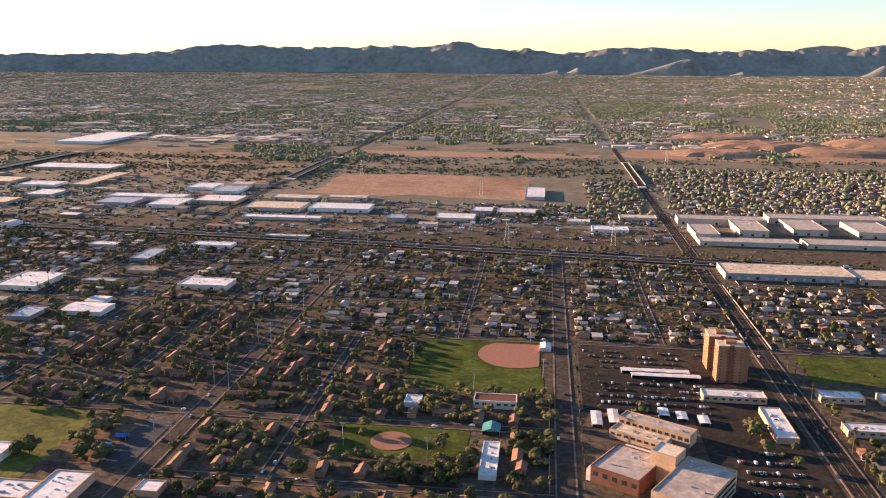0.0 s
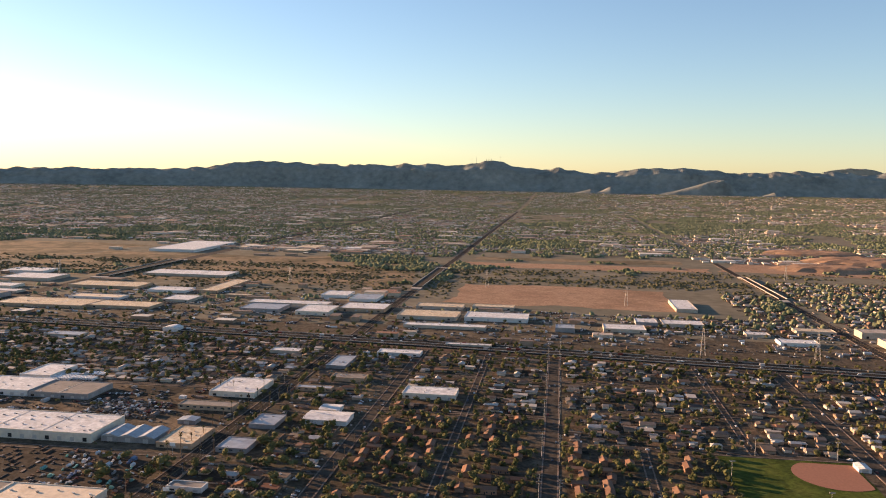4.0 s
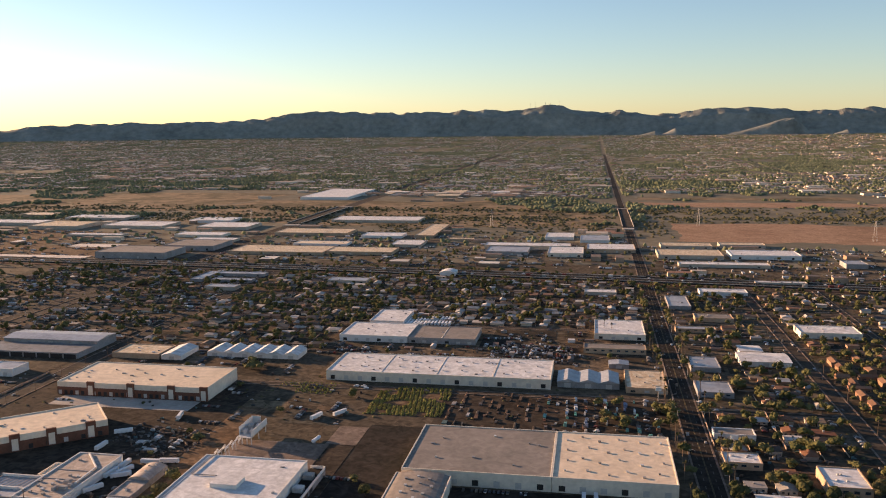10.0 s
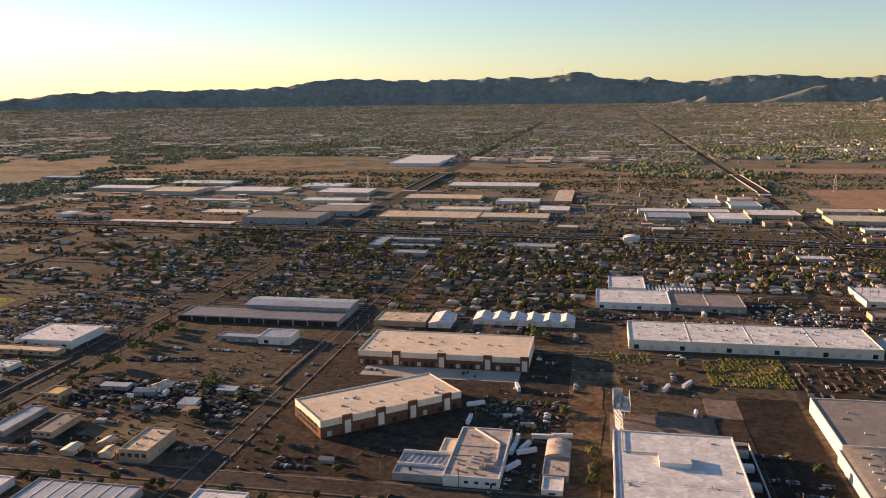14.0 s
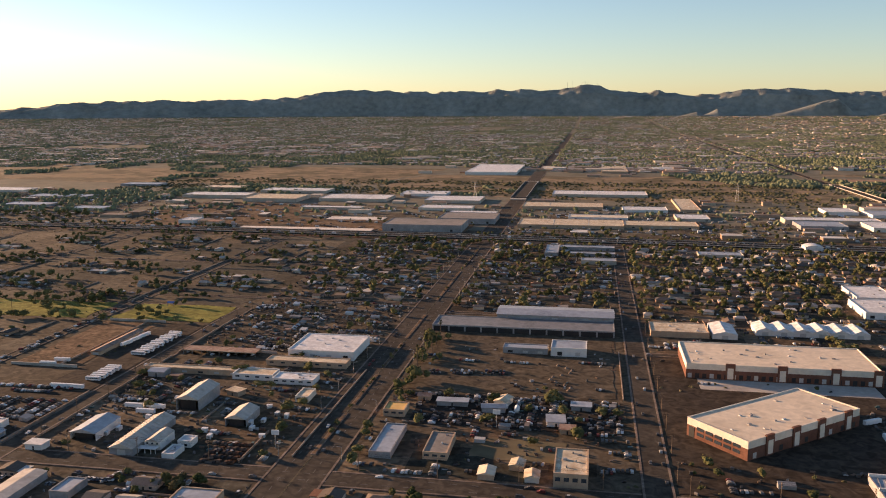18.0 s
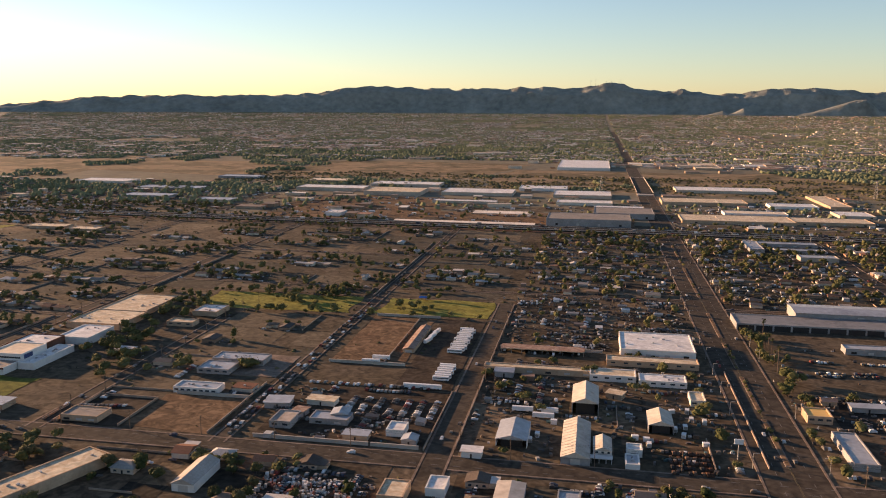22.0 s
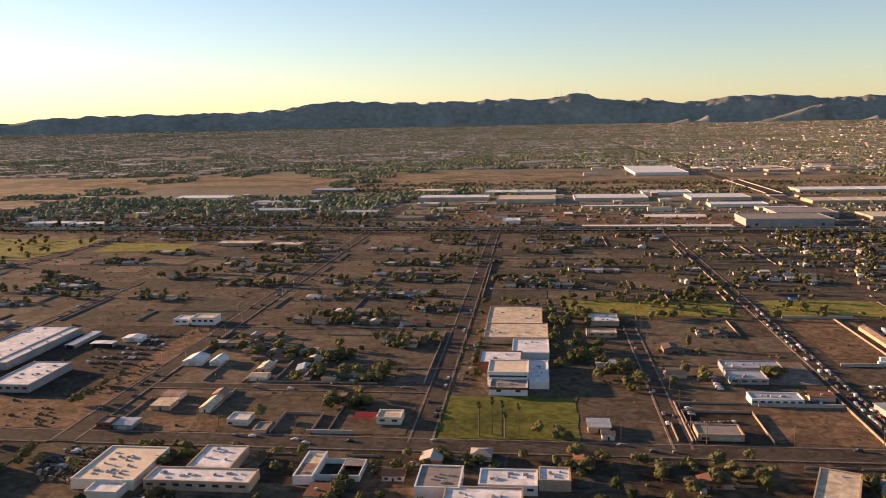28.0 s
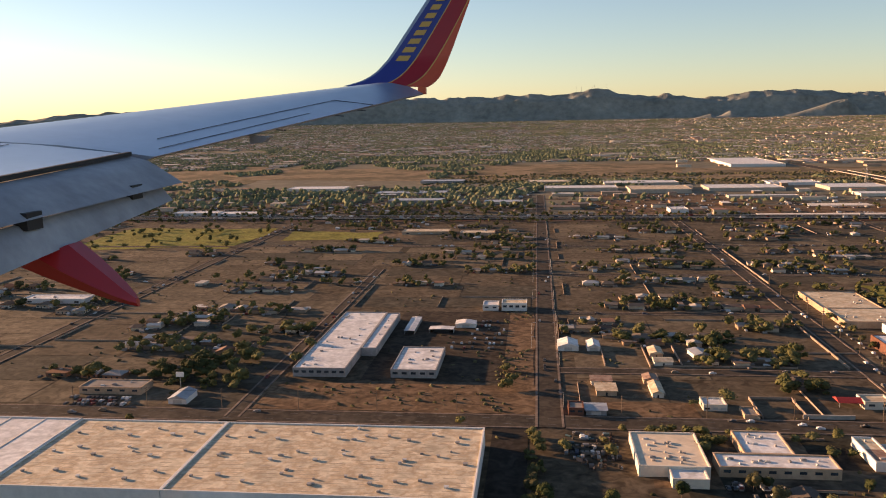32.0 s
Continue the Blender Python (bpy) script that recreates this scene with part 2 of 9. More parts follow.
M_FROOF = mat("far_building_roofs", [(0.100, 0.075, 0.059), (0.146, 0.112, 0.083), (0.184, 0.093, 0.056), (0.383, 0.350, 0.300), (0.076, 0.059, 0.050), (0.184, 0.141, 0.109), (0.122, 0.085, 0.063), (0.107, 0.089, 0.076), (0.153, 0.104, 0.071), (0.245, 0.209, 0.175), (0.395, 0.357, 0.315), (0.310, 0.273, 0.235), (0.470, 0.432, 0.390), (0.376, 0.329, 0.282)], 0.85, pick="island", fine=1, wear=0.2)
M_LEAF = mat("foliage", [(0.041, 0.051, 0.019), (0.059, 0.065, 0.025), (0.085, 0.080, 0.033), (0.049, 0.054, 0.024), (0.073, 0.067, 0.033)], 0.9, pick="object", fine=1.2, coarse=0.4, wear=0.35)
M_LEAFS = mat("scattered_foliage", [(0.059, 0.065, 0.026), (0.088, 0.089, 0.035), (0.124, 0.113, 0.047), (0.074, 0.075, 0.032)], 0.9, fine=0.5, coarse=0.04, wear=0.4)
# Far foliage is lighter than the near; distance haze is in its colour.
M_HAZED = mat("haze_paled_foliage", [(0.120, 0.133, 0.069), (0.149, 0.159, 0.085), (0.179, 0.182, 0.101), (0.133, 0.145, 0.076)], 0.95, fine=0.3, coarse=0.02, wear=0.35)
# Far soil, its tones raised to look seen through haze.
M_PLAIN = mat("haze_paled_soil", [(0.165, 0.145, 0.100), (0.206, 0.176, 0.122), (0.140, 0.126, 0.090), (0.182, 0.155, 0.109)], 0.95, fine=0.1, coarse=0.008, wear=0.3)
M_SHADEWALL = mat("plain_tan_panel_wall", [(0.413, 0.344, 0.269), (0.500, 0.419, 0.331), (0.362, 0.300, 0.237)], 0.9, fine=0.8, coarse=0.05, wear=0.15)
# Dry lot earth, also laid farther out where haze would pale the ground.
M_DRYLOT = mat("dry_and_hazed_lot", [(0.105, 0.081, 0.054), (0.130, 0.102, 0.068), (0.079, 0.066, 0.047), (0.110, 0.084, 0.056), (0.151, 0.116, 0.076)], 0.95, pick="island", fine=0.3, coarse=0.06, wear=0.35, stain=0.3)
M_SCRUB = mat("desert_scrub", [(0.144, 0.141, 0.038), (0.204, 0.182, 0.056), (0.101, 0.110, 0.031)], 0.95, fine=0.3, coarse=0.02, wear=0.4)
M_WASH = mat("wash_brush", [(0.077, 0.079, 0.036), (0.077, 0.072, 0.037), (0.114, 0.101, 0.052), (0.066, 0.064, 0.031), (0.141, 0.115, 0.064)], 0.95, fine=0.3, coarse=0.02, wear=0.4)
M_BARK = mat("bark", [(0.11, 0.08, 0.06), (0.15, 0.11, 0.08)], 0.95, fine=4)
M_CAR = mat("car_paint", [(0.58, 0.57, 0.55), (0.045, 0.042, 0.040), (0.20, 0.19, 0.175), (0.64, 0.63, 0.60), (0.075, 0.068, 0.060), (0.30, 0.285, 0.26), (0.15, 0.036, 0.028), (0.05, 0.055, 0.075), (0.10, 0.092, 0.083), (0.19, 0.155, 0.115), (0.44, 0.43, 0.41), (0.05, 0.046, 0.043), (0.065, 0.058, 0.050), (0.12, 0.11, 0.10)], 0.5, 0.0, pick="object", fine=3, wear=0.06, spec=0.3)
M_CARS = mat("parked_car_paint", [(0.58, 0.57, 0.55), (0.045, 0.042, 0.040), (0.20, 0.19, 0.175), (0.64, 0.63, 0.60), (0.075, 0.068, 0.060), (0.30, 0.285, 0.26), (0.15, 0.036, 0.028), (0.05, 0.055, 0.075), (0.10, 0.092, 0.083), (0.19, 0.155, 0.115), (0.44, 0.43, 0.41), (0.05, 0.046, 0.043), (0.065, 0.058, 0.050), (0.12, 0.11, 0.10)], 0.55, pick="island", fine=3, wear=0.06, spec=0.25)
M_TYRE = mat("tyre_rubber", [(0.02, 0.02, 0.02), (0.03, 0.03, 0.03)], 0.9)
M_TRAILER = mat("white_trailer_skin", [(0.72, 0.71, 0.69), (0.64, 0.63, 0.61)], 0.5, fine=2, wear=0.1)
M_POLE = mat("weathered_steel", [(0.36, 0.34, 0.32), (0.28, 0.265, 0.25)], 0.6, 0.4, fine=3)
M_WOODPOLE = mat("timber_pole", [(0.13, 0.095, 0.07), (0.17, 0.125, 0.09)], 0.95, fine=3)
M_BLOCKWALL = mat("garden_block_wall", [(0.28, 0.205, 0.15), (0.34, 0.26, 0.20)], 0.9, fine=2, wear=0.2)
M_ROCK = mat("mountain_rock", [(0.222, 0.228, 0.196), (0.262, 0.258, 0.214), (0.238, 0.240, 0.204), (0.285, 0.272, 0.220)], 0.95, fine=0.035, coarse=0.006, wear=0.3, bump=0.0)
M_CONC = mat("bridge_concrete", [(0.38, 0.33, 0.28), (0.44, 0.39, 0.33)], 0.9, fine=0.8, wear=0.15)


# ---- mesh helpers ----
class Shape:
    """Vertices and faces of one part, collected piece by piece."""

    def __init__(self):
        self.v, self.f = [], []

    def box(self, x0, x1, y0, y1, z0, z1):
        n = len(self.v)
        self.v += [(x0, y0, z0), (x1, y0, z0), (x1, y1, z0), (x0, y1, z0), (x0, y0, z1), (x1, y0, z1), (x1, y1, z1), (x0, y1, z1)]
        self.f += [tuple(n + i for i in q) for q in ((0, 3, 2, 1), (4, 5, 6, 7), (0, 1, 5, 4), (1, 2, 6, 5), (2, 3, 7, 6), (3, 0, 4, 7))]
        return self

    def gable(self, x0, x1, y0, y1, z0, z1, along="x", hip=0.0):
        """A pitched roof body from eaves z0 to ridge z1."""
        n = len(self.v)
        if along == "x":
            m = (y0 + y1) / 2
            r = [(x0 + hip, m, z1), (x1 - hip, m, z1)]
            self.v += [(x0, y0, z0), (x1, y0, z0), (x1, y1, z0), (x0, y1, z0)] + r
            fs = ((0, 1, 5, 4), (2, 3, 4, 5), (1, 2, 5), (3, 0, 4), (3, 2, 1, 0))
        else:
            m = (x0 + x1) / 2
            r = [(m, y0 + hip, z1), (m, y1 - hip, z1)]
            self.v += [(x0, y0, z0), (x1, y0, z0), (x1, y1, z0), (x0, y1, z0)] + r
            fs = ((1, 2, 5, 4), (3, 0, 4, 5), (0, 1, 4), (2, 3, 5), (3, 2, 1, 0))
        self.f += [tuple(n + i for i in q) for q in fs]
        return self

    def prism(self, x, y, z0, z1, r0, r1, k=8):
        n = len(self.v)
        for r, z in ((r0, z0), (r1, z1)):
            self.v += [(x + r * math.cos(6.2832 * i / k), y + r * math.sin(6.2832 * i / k), z) for i in range(k)]
        self.f += [(n + i, n + (i + 1) % k, n + k + (i + 1) % k, n + k + i) for i in range(k)]
        self.f += [tuple(n + k + i for i in range(k)), tuple(n + k - 1 - i for i in range(k))]
        return self

    def beam(self, a, b, r):
        """A square bar from a to b."""
        a, b = Vector(a), Vector(b)
        q = (b - a).to_track_quat("Z", "Y")
        n = len(self.v)
        for p in (a, b):
            self.v += [tuple(p + q @ Vector((sx * r, sy * r, 0))) for sx, sy in ((-1, -1), (1, -1), (1, 1), (-1, 1))]
        self.f += [tuple(n + i for i in q2) for q2 in ((0, 1, 5, 4), (1, 2, 6, 5), (2, 3, 7, 6), (3, 0, 4, 7), (3, 2, 1, 0), (4, 5, 6, 7))]
        return self

    def mesh(self, name, material):
        me = bpy.data.meshes.new(name)
        me.from_pydata(self.v, [], self.f)
        me.materials.append(material)
        return me


def part(name, shape, material, parent=None, label="", kind=""):
    ob = new(name, shape if isinstance(shape, bpy.types.Mesh) else shape.mesh(name, material))
    ob.parent = parent
    if label or kind:
        tagged(ob, label, kind=kind)
    return ob


def thing(name, label, category, m=None, group="", kind=""):
    ob = new(name)
    ob.empty_display_size = 0.5
    if m is not None:
        ob.matrix_basis = m
    return tagged(ob, label, category, group, kind)


FIRST = {}


def spawn(key, make, m):
    """Builds a thing once, and copies it after that."""
    if key in FIRST:
        return copy_thing(FIRST[key], m)
    ob = make()
    ob.matrix_basis = m
    FIRST[key] = ob
    return ob


def bulk(name, protos, rows, material, label, category):
    """Joins many small repeats into one object: rows are arrays of x, y, z, turn, sx, sy, sz; each takes one of protos."""
    vs, fs, base = [], [], 0
    rows = np.asarray(rows, float)
    which = np.arange(len(rows)) % len(protos)
    for i, (pv, pf) in enumerate(protos):
        r = rows[which == i]
        if not len(r):
            continue
        pv, pf = np.asarray(pv, float), np.asarray(pf, int)
        c, s = np.cos(r[:, 3])[:, None], np.sin(r[:, 3])[:, None]
        x, y, z = pv[None, :, 0] * r[:, 4:5], pv[None, :, 1] * r[:, 5:6], pv[None, :, 2] * r[:, 6:7]
        out = np.stack([x * c - y * s + r[:, 0:1], x * s + y * c + r[:, 1:2], z + r[:, 2:3]], -1).reshape(-1, 3)
        ids = (pf[None] + (np.arange(len(r)) * len(pv))[:, None, None]).reshape(-1, pf.shape[1]) + base
        vs.append(out)
        fs.append(ids)
        base += len(out)
    v = np.concatenate(vs)
    f = np.concatenate(fs)
    k = f.shape[1]
    me = bpy.data.meshes.new(name)
    me.vertices.add(len(v))
    me.vertices.foreach_set("co", v.ravel().astype(np.float32))
    me.loops.add(f.size)
    me.loops.foreach_set("vertex_index", f.ravel().astype(np.int32))
    me.polygons.add(len(f))
    me.polygons.foreach_set("loop_start", np.arange(0, f.size, k, dtype=np.int32))
    me.update(calc_edges=True)
    me.shade_flat()
    me.materials.append(material)
    return tagged(new(name, me), label, category, kind="stuff")


def vnoise(x, y, seed=0):
    """Smooth lattice noise from 0 to 1 for arrays."""
    x, y = np.asarray(x, float), np.asarray(y, float)
    xi, yi = np.floor(x), np.floor(y)
    u, v = x - xi, y - yi
    u, v = u * u * (3 - 2 * u), v * v * (3 - 2 * v)

    def h(a, b):
        s = np.sin(a * 127.1 + b * 311.7 + seed * 74.7) * 43758.5453
        return s - np.floor(s)
    return (h(xi, yi) * (1 - u) + h(xi + 1, yi) * u) * (1 - v) + (h(xi, yi + 1) * (1 - u) + h(xi + 1, yi + 1) * u) * v


# ---- ground, roads, fields ----
rng = np.random.default_rng(7)
SURF = [0.0]


def slab(name, x0, x1, y0, y1, material, label, category="ground", top=0.05, kind="structure"):
    SURF[0] = (SURF[0] + 0.0043) % 0.04
    return tagged(part(name, Shape().box(x0, x1, y0, y1, -0.05, top + SURF[0]), material), label, category, kind=kind)


def patch(name, x0, x1, y0, y1, material, label, category="field", wob=4.0):
    """Open land with an uneven edge."""
    SURF[0] = (SURF[0] + 0.0043) % 0.04
    n = 16
    f = min(0.08, 0.12 / wob)
    s = Shape()
    for j in range(n + 1):
        for i in range(n + 1):
            x, y = x0 + (x1 - x0) * i / n, y0 + (y1 - y0) * j / n
            dx = noise.noise((x * f, y * f, 3.0)) + 0.25 * noise.noise((x * f * 4, y * f * 4, 7.0))
            dy = noise.noise((x * f, y * f, 9.0)) + 0.25 * noise.noise((x * f * 4, y * f * 4, 1.0))
            s.v.append((x + 2 * wob * dx, y + 2 * wob * dy, 0.05 + SURF[0]))
    s.f = [(j * (n + 1) + i, j * (n + 1) + i + 1, (j + 1) * (n + 1) + i + 1, (j + 1) * (n + 1) + i) for j in range(n) for i in range(n)]
    return tagged(part(name, s, material), label, category, kind="structure")


def rise(y):
    """The height of the alluvial slope below the mountains."""
    u = np.clip((np.asarray(y, float) - 2300) / 2100, 0, 1)
    return 25 * u * u * (3 - 2 * u)


gv = Shape()
gv.v = [(-5200, -900, 0), (4200, -900, 0), (4200, 4950, 0), (-5200, 4950, 0)]
gv.f = [(0, 1, 2, 3)]
tagged(part("ground", gv, M_GROUND), "flat brown desert soil under the city", "ground", kind="structure")


def freeway_y(x):
    return 450 + 60 * (1 - math.exp((x + 41) / 450)) if x < -41 else 450 - 0.12 * (x + 41)


NS = []
EW = []


def road_ns(x, y0, y1, w, main=False, kerb=True):
    NS.append((x, y0, y1, w))
    # Narrow main roads use the darker asphalt, tree shade included in its tone.
    r = tagged(part("road", Shape().box(x - w / 2, x + w / 2, y0, y1, -0.05, 0.12 + 0.004 * (len(NS) % 5)), M_ASPHALT if main and w < 10 else M_ROAD), "long straight asphalt street" if not main else "wide asphalt arterial road with lane lines", "road", kind="structure")
    if kerb:
        for s in (-1, 1):
            part("pavement", Shape().box(x + s * (w / 2 + 0.25) - 0.25, x + s * (w / 2 + 0.25) + 0.25, y0, y1, -0.05, 0.19), M_WALK, r)
    if main:
        s = Shape()
        for y in np.arange(y0, min(y1, 620), 4.5):
            for o in (-w / 4, w / 4):
                s.box(x + o - 0.06, x + o + 0.06, y, y + 1.6, 0.1, 0.15)
        part("lane_dashes", s, M_MARK, r, kind="stuff")
        part("centre_line", Shape().box(x - 0.16, x - 0.06, y0, min(y1, 700), 0.1, 0.151).box(x + 0.06, x + 0.16, y0, min(y1, 700), 0.1, 0.151), M_YMARK, r)
    return r


def road_ew(y, x0, x1, w, main=False, kerb=True):
    EW.append((y, x0, x1, w))
    r = tagged(part("road", Shape().box(x0, x1, y - w / 2, y + w / 2, -0.05, 0.145 + 0.004 * (len(EW) % 5)), M_ROAD), "asphalt cross street between the blocks" if not main else "wide asphalt avenue crossing the arterials", "road", kind="structure")
    if kerb:
        for s in (-1, 1):
            p = Shape()
            edges = sorted([(nx - nw / 2 - 0.7, nx + nw / 2 + 0.7) for nx, a, b, nw in NS if a < y < b and x0 < nx < x1])
            at = x0
            for a, b in edges:
                p.box(at, a, y + s * (w / 2 + 0.25) - 0.25, y + s * (w / 2 + 0.25) + 0.25, -0.05, 0.2)
                at = b
            p.box(at, x1, y + s * (w / 2 + 0.25) - 0.25, y + s * (w / 2 + 0.25) + 0.25, -0.05, 0.2)
            part("pavement", p, M_WALK, r)
    if main:
        s = Shape()
        for x in np.arange(x0, x1, 4.5):
            for o in (-w / 4, w / 4):
                s.box(x, x + 1.6, y + o - 0.06, y + o + 0.06, 0.1, 0.178)
        part("lane_dashes", s, M_MARK, r, kind="stuff")
    return r


for x, y0, y1, w, big in ((8, -80, 455, 4.6, False), (80, -80, 1000, 6, True), (-68, 184, 299, 2.2, False), (-100, -80, 455, 4.6, False), (-171, 60, 455, 4, False), (-217.6, -80, 2600, 5.8, True),
                          (-430, 60, 470, 5.4, False), (-504.5, -80, 2400, 12.5, True), (-575, 60, 300, 5, False), (-623, 162, 480, 3, False), (-667, 162, 262, 3.2, False),
                          (-720, 162, 480, 4.4, False), (-795.7, 158, 640, 4.8, False), (-862, 160, 330, 2.6, False), (-940, 60, 480, 3.6, False), (150, -80, 440, 4, False), (-30, 299, 450, 2, False), (45, 300, 450, 2, False), (-135, 222, 450, 2.2, False)):
    road_ns(x, y0, y1, w, big)
for y, x0, x1, w, big in ((161, -1300, -222.2, 6.2, True), (184, -97, 5, 2.6, False), (221, -168, 5.4, 3, False), (299, -96, 300, 3.2, False), (195.7, -793, -722.3, 3.6, False), (331, -214, -103, 2.4, False), (255, -214, -173, 2.2, False),
                          (345, -96, 300, 2, False), (392, -214, 300, 2.4, False), (302, -1000, -866, 2.4, False), (255, -793, -723, 2, False), (318, -793, -511.5, 2.2, False), (390, -1200, -511.5, 2.4, False), (306, -497.5, -433.6, 2.2, False), (262, -426.8, -222, 2.6, False), (350, -426.8, -222, 2.4, False), (410, -426.8, -222, 2.2, False)):
    road_ew(y, x0, x1, w, big)
# the planted median of the widest arterial
for y0, y1 in ((172, 198), (204, 229), (236, 262), (268, 300), (324, 384), (396, 450)):
    m_ = tagged(part("median_island", Shape().box(-505.1, -503.9, y0, y1, 0.05, 0.27), M_WALK), "narrow pale concrete median with low planting", "median", kind="structure")
    part("median_soil", Shape().box(-504.9, -504.1, y0 + 0.3, y1 - 0.3, 0.2, 0.3), M_DIRT2, m_)
# the freeway and the rail line beside it
fw = Shape()
rail = Shape()
xs = np.arange(-1500, 900, 25.0)
for s, half, off, top in ((fw, 7.5, 0, 0.55), (rail, 1.2, -13, 0.3)):
    for x in xs:
        a, b = freeway_y(x) + off, freeway_y(x + 25) + off
        n = len(s.v)
        s.v += [(x, a - half, top), (x + 25, b - half, top), (x + 25, b + half, top), (x, a + half, top), (x, a - half - 1.2, -0.05), (x + 25, b - half - 1.2, -0.05), (x + 25, b + half + 1.2, -0.05), (x, a + half + 1.2, -0.05)]
        s.f += [(n, n + 1, n + 2, n + 3), (n + 4, n + 5, n + 1, n), (n + 3, n + 2, n + 6, n + 7)]
tagged(part("freeway", fw, M_ASPHALT), "raised asphalt freeway on a low embankment", "road", kind="structure")
tagged(part("rail_bed", rail, M_RUST), "rail line on a dark ballast bed", "railway", kind="structure")
for off in (-7.2, 0, 7.2):
    s = Shape()
    for x in xs:
        s.beam((x, freeway_y(x) + off, 0.75), (x + 25, freeway_y(x + 25) + off, 0.75), 0.16)
    tagged(part("freeway_barrier", s, M_CONC), "low concrete barrier along the freeway", "barrier", kind="structure")

# parks, sports fields and bare land
patch("grass_field", -43, 1.5, 249, 297, M_GRASS, "green grass outfield of a ball park", "grass", 0.6)
patch("grass_field", -167, -128, 168, 218, M_PARK, "sunlit green and dry park lawn", "grass", 0.8)
patch("grass_field", -54, -18, 200, 219, M_GRASS, "small green ball field by the centre", "grass", 0.8)
patch("grass_field", -718, -687, 165, 192, M_PARK, "bright lawn in front of the school", "grass", 0.9)
patch("grass_field", -686, -628, 276, 300, M_DRYGRASS, "green park strip with trees", "grass", 1.2)
patch("grass_field", -619, -579, 277, 301, M_DRYGRASS, "green park strip beside the bus yard", "grass", 1.0)
patch("grass_field", -1030, -945, 384, 456, M_DRYGRASS, "dry golf course grass", "grass", 5)
patch("grass_field", -930, -880, 412, 440, M_DRYGRASS, "yellow green playing field", "grass", 3)
patch("grass_field", -356, -334, 466, 481, M_DRYGRASS, "yellow green lawn beside the freeway", "grass", 0.6)
patch("grass_field", 90, 146, 270, 296, M_GRASS, "dark green lawn between houses", "grass", 1)
# The far ground sheets carry haze in their pale soil colour.
plain = patch("suburb_plain", -4300, 4100, 1090, 4470, M_PLAIN, "ground between the far suburbs, paled for haze", "ground", 40)
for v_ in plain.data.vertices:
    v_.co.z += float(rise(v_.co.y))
tagged(part("outer_plain", Shape().box(-1700, 1100, 516, 1110, -0.05, 0.028), M_PLAIN), "soil beyond the freeway, coloured paler for haze", "ground", kind="structure")
patch("bare_field", -183, -12, 622, 738, M_DIRT, "large bare orange earth field", wob=7)
patch("bare_field", -205, 62, 890, 935, M_DIRT, "graded orange earth beyond the river", wob=8)
patch("bare_field", -190, 50, 965, 1000, M_SAND, "dry strip of open land beyond the river", wob=9)
patch("bare_field", 110, 520, 900, 1280, M_DIRT, "orange earth of a gravel pit", wob=30)
patch("bare_field", -640, -240, 700, 930, M_SAND, "dry scrub plain of the river bed", wob=16)
patch("bare_field", -1080, -612, 820, 1010, M_SAND, "wide dry yellow grassland", wob=22)
patch("bare_field", -1500, -1090, 640, 1200, M_SAND, "wide dry yellow grassland", wob=30)
patch("bare_field", -660, -520, 507, 560, M_DIRT2, "graded brown building site", wob=4)
patch("bare_field", -760, -645, 512, 640, M_DIRT2, "brown disturbed earth by the warehouses", wob=6)
patch("bare_field", -648, -625.5, 166, 188, M_DIRT2, "bare brown corner lot", wob=0.8)
patch("bare_field", -783.5, -765, 165.2, 174, M_DIRT2, "bare brown vacant lot", wob=0.5)
patch("bare_field", -617, -596, 222, 273, M_DIRT2, "bare brown lot beside the bus yard", wob=0.6)
patch("bare_field", -498, -437, 219, 277, M_GROUND, "brown earth yard before the hangar", wob=1)
patch("bare_field", -470, -449, 176, 188, M_SAND, "pale dry grass lot", wob=1.2)
patch("bare_field", -352, -343.5, 165, 238, M_DIRT2, "orange earth lane beside the factory", wob=0.6)
patch("bare_field", -192, -175, 284, 303, M_DIRT2, "bare orange lot by the housing", wob=0.8)
patch("bare_field", -660, -580, 304, 470, M_DRYLOT, "bare brown open land", wob=3)
patch("bare_field", -807.5, -799.0, 165, 256, M_DIRT2, "planted brown verge beside the arterial", wob=0.5)
patch("bare_field", -861, -798, 165.5, 184, M_DIRT2, "bushy brown verge before the offices", wob=0.7)
patch("bare_field", -70, 5, 164, 182.5, M_DIRT2, "brown earth along the lower street", wob=0.8)
patch("crop_patch", -313.5, -291.8, 238, 264.5, M_DIRT2, "overgrown weedy planting rows", wob=0.6)
M_NEWCONC = mat("fresh_pale_concrete", [(0.66, 0.57, 0.47), (0.72, 0.63, 0.53), (0.58, 0.49, 0.40)], 0.9, fine=0.6, coarse=0.05, wear=0.15, stain=0.15)
slab("concrete_pad", -668, -580, 503, 513, M_NEWCONC, "long pale concrete slab of a building site", "slab", top=0.3)
slab("concrete_pad", -625, -585, 553, 567, M_NEWCONC, "new concrete slab on the building site", "slab", top=0.3)
slab("parking_lot", -594, -579, 203, 274, M_OLDASPH, "worn asphalt bus yard", "parking lot")
slab("parking_lot", -639, -626.4, 205, 224, M_WALK, "pale concrete court of the motel", "parking lot", top=0.1)
slab("parking_lot", -617, -579, 168, 202, M_OLDASPH, "worn asphalt scrap and car yard", "parking lot")
slab("parking_lot", 14, 74, 237, 272, M_ASPHALT, "dark asphalt hospital parking lot", "parking lot")
slab("parking_lot", 14, 74, 272.2, 296, M_OLDASPH, "worn asphalt overflow parking lot", "parking lot")
slab("parking_lot", 46, 75, 166, 236.8, M_ASPHALT, "dark asphalt clinic parking lot", "parking lot")
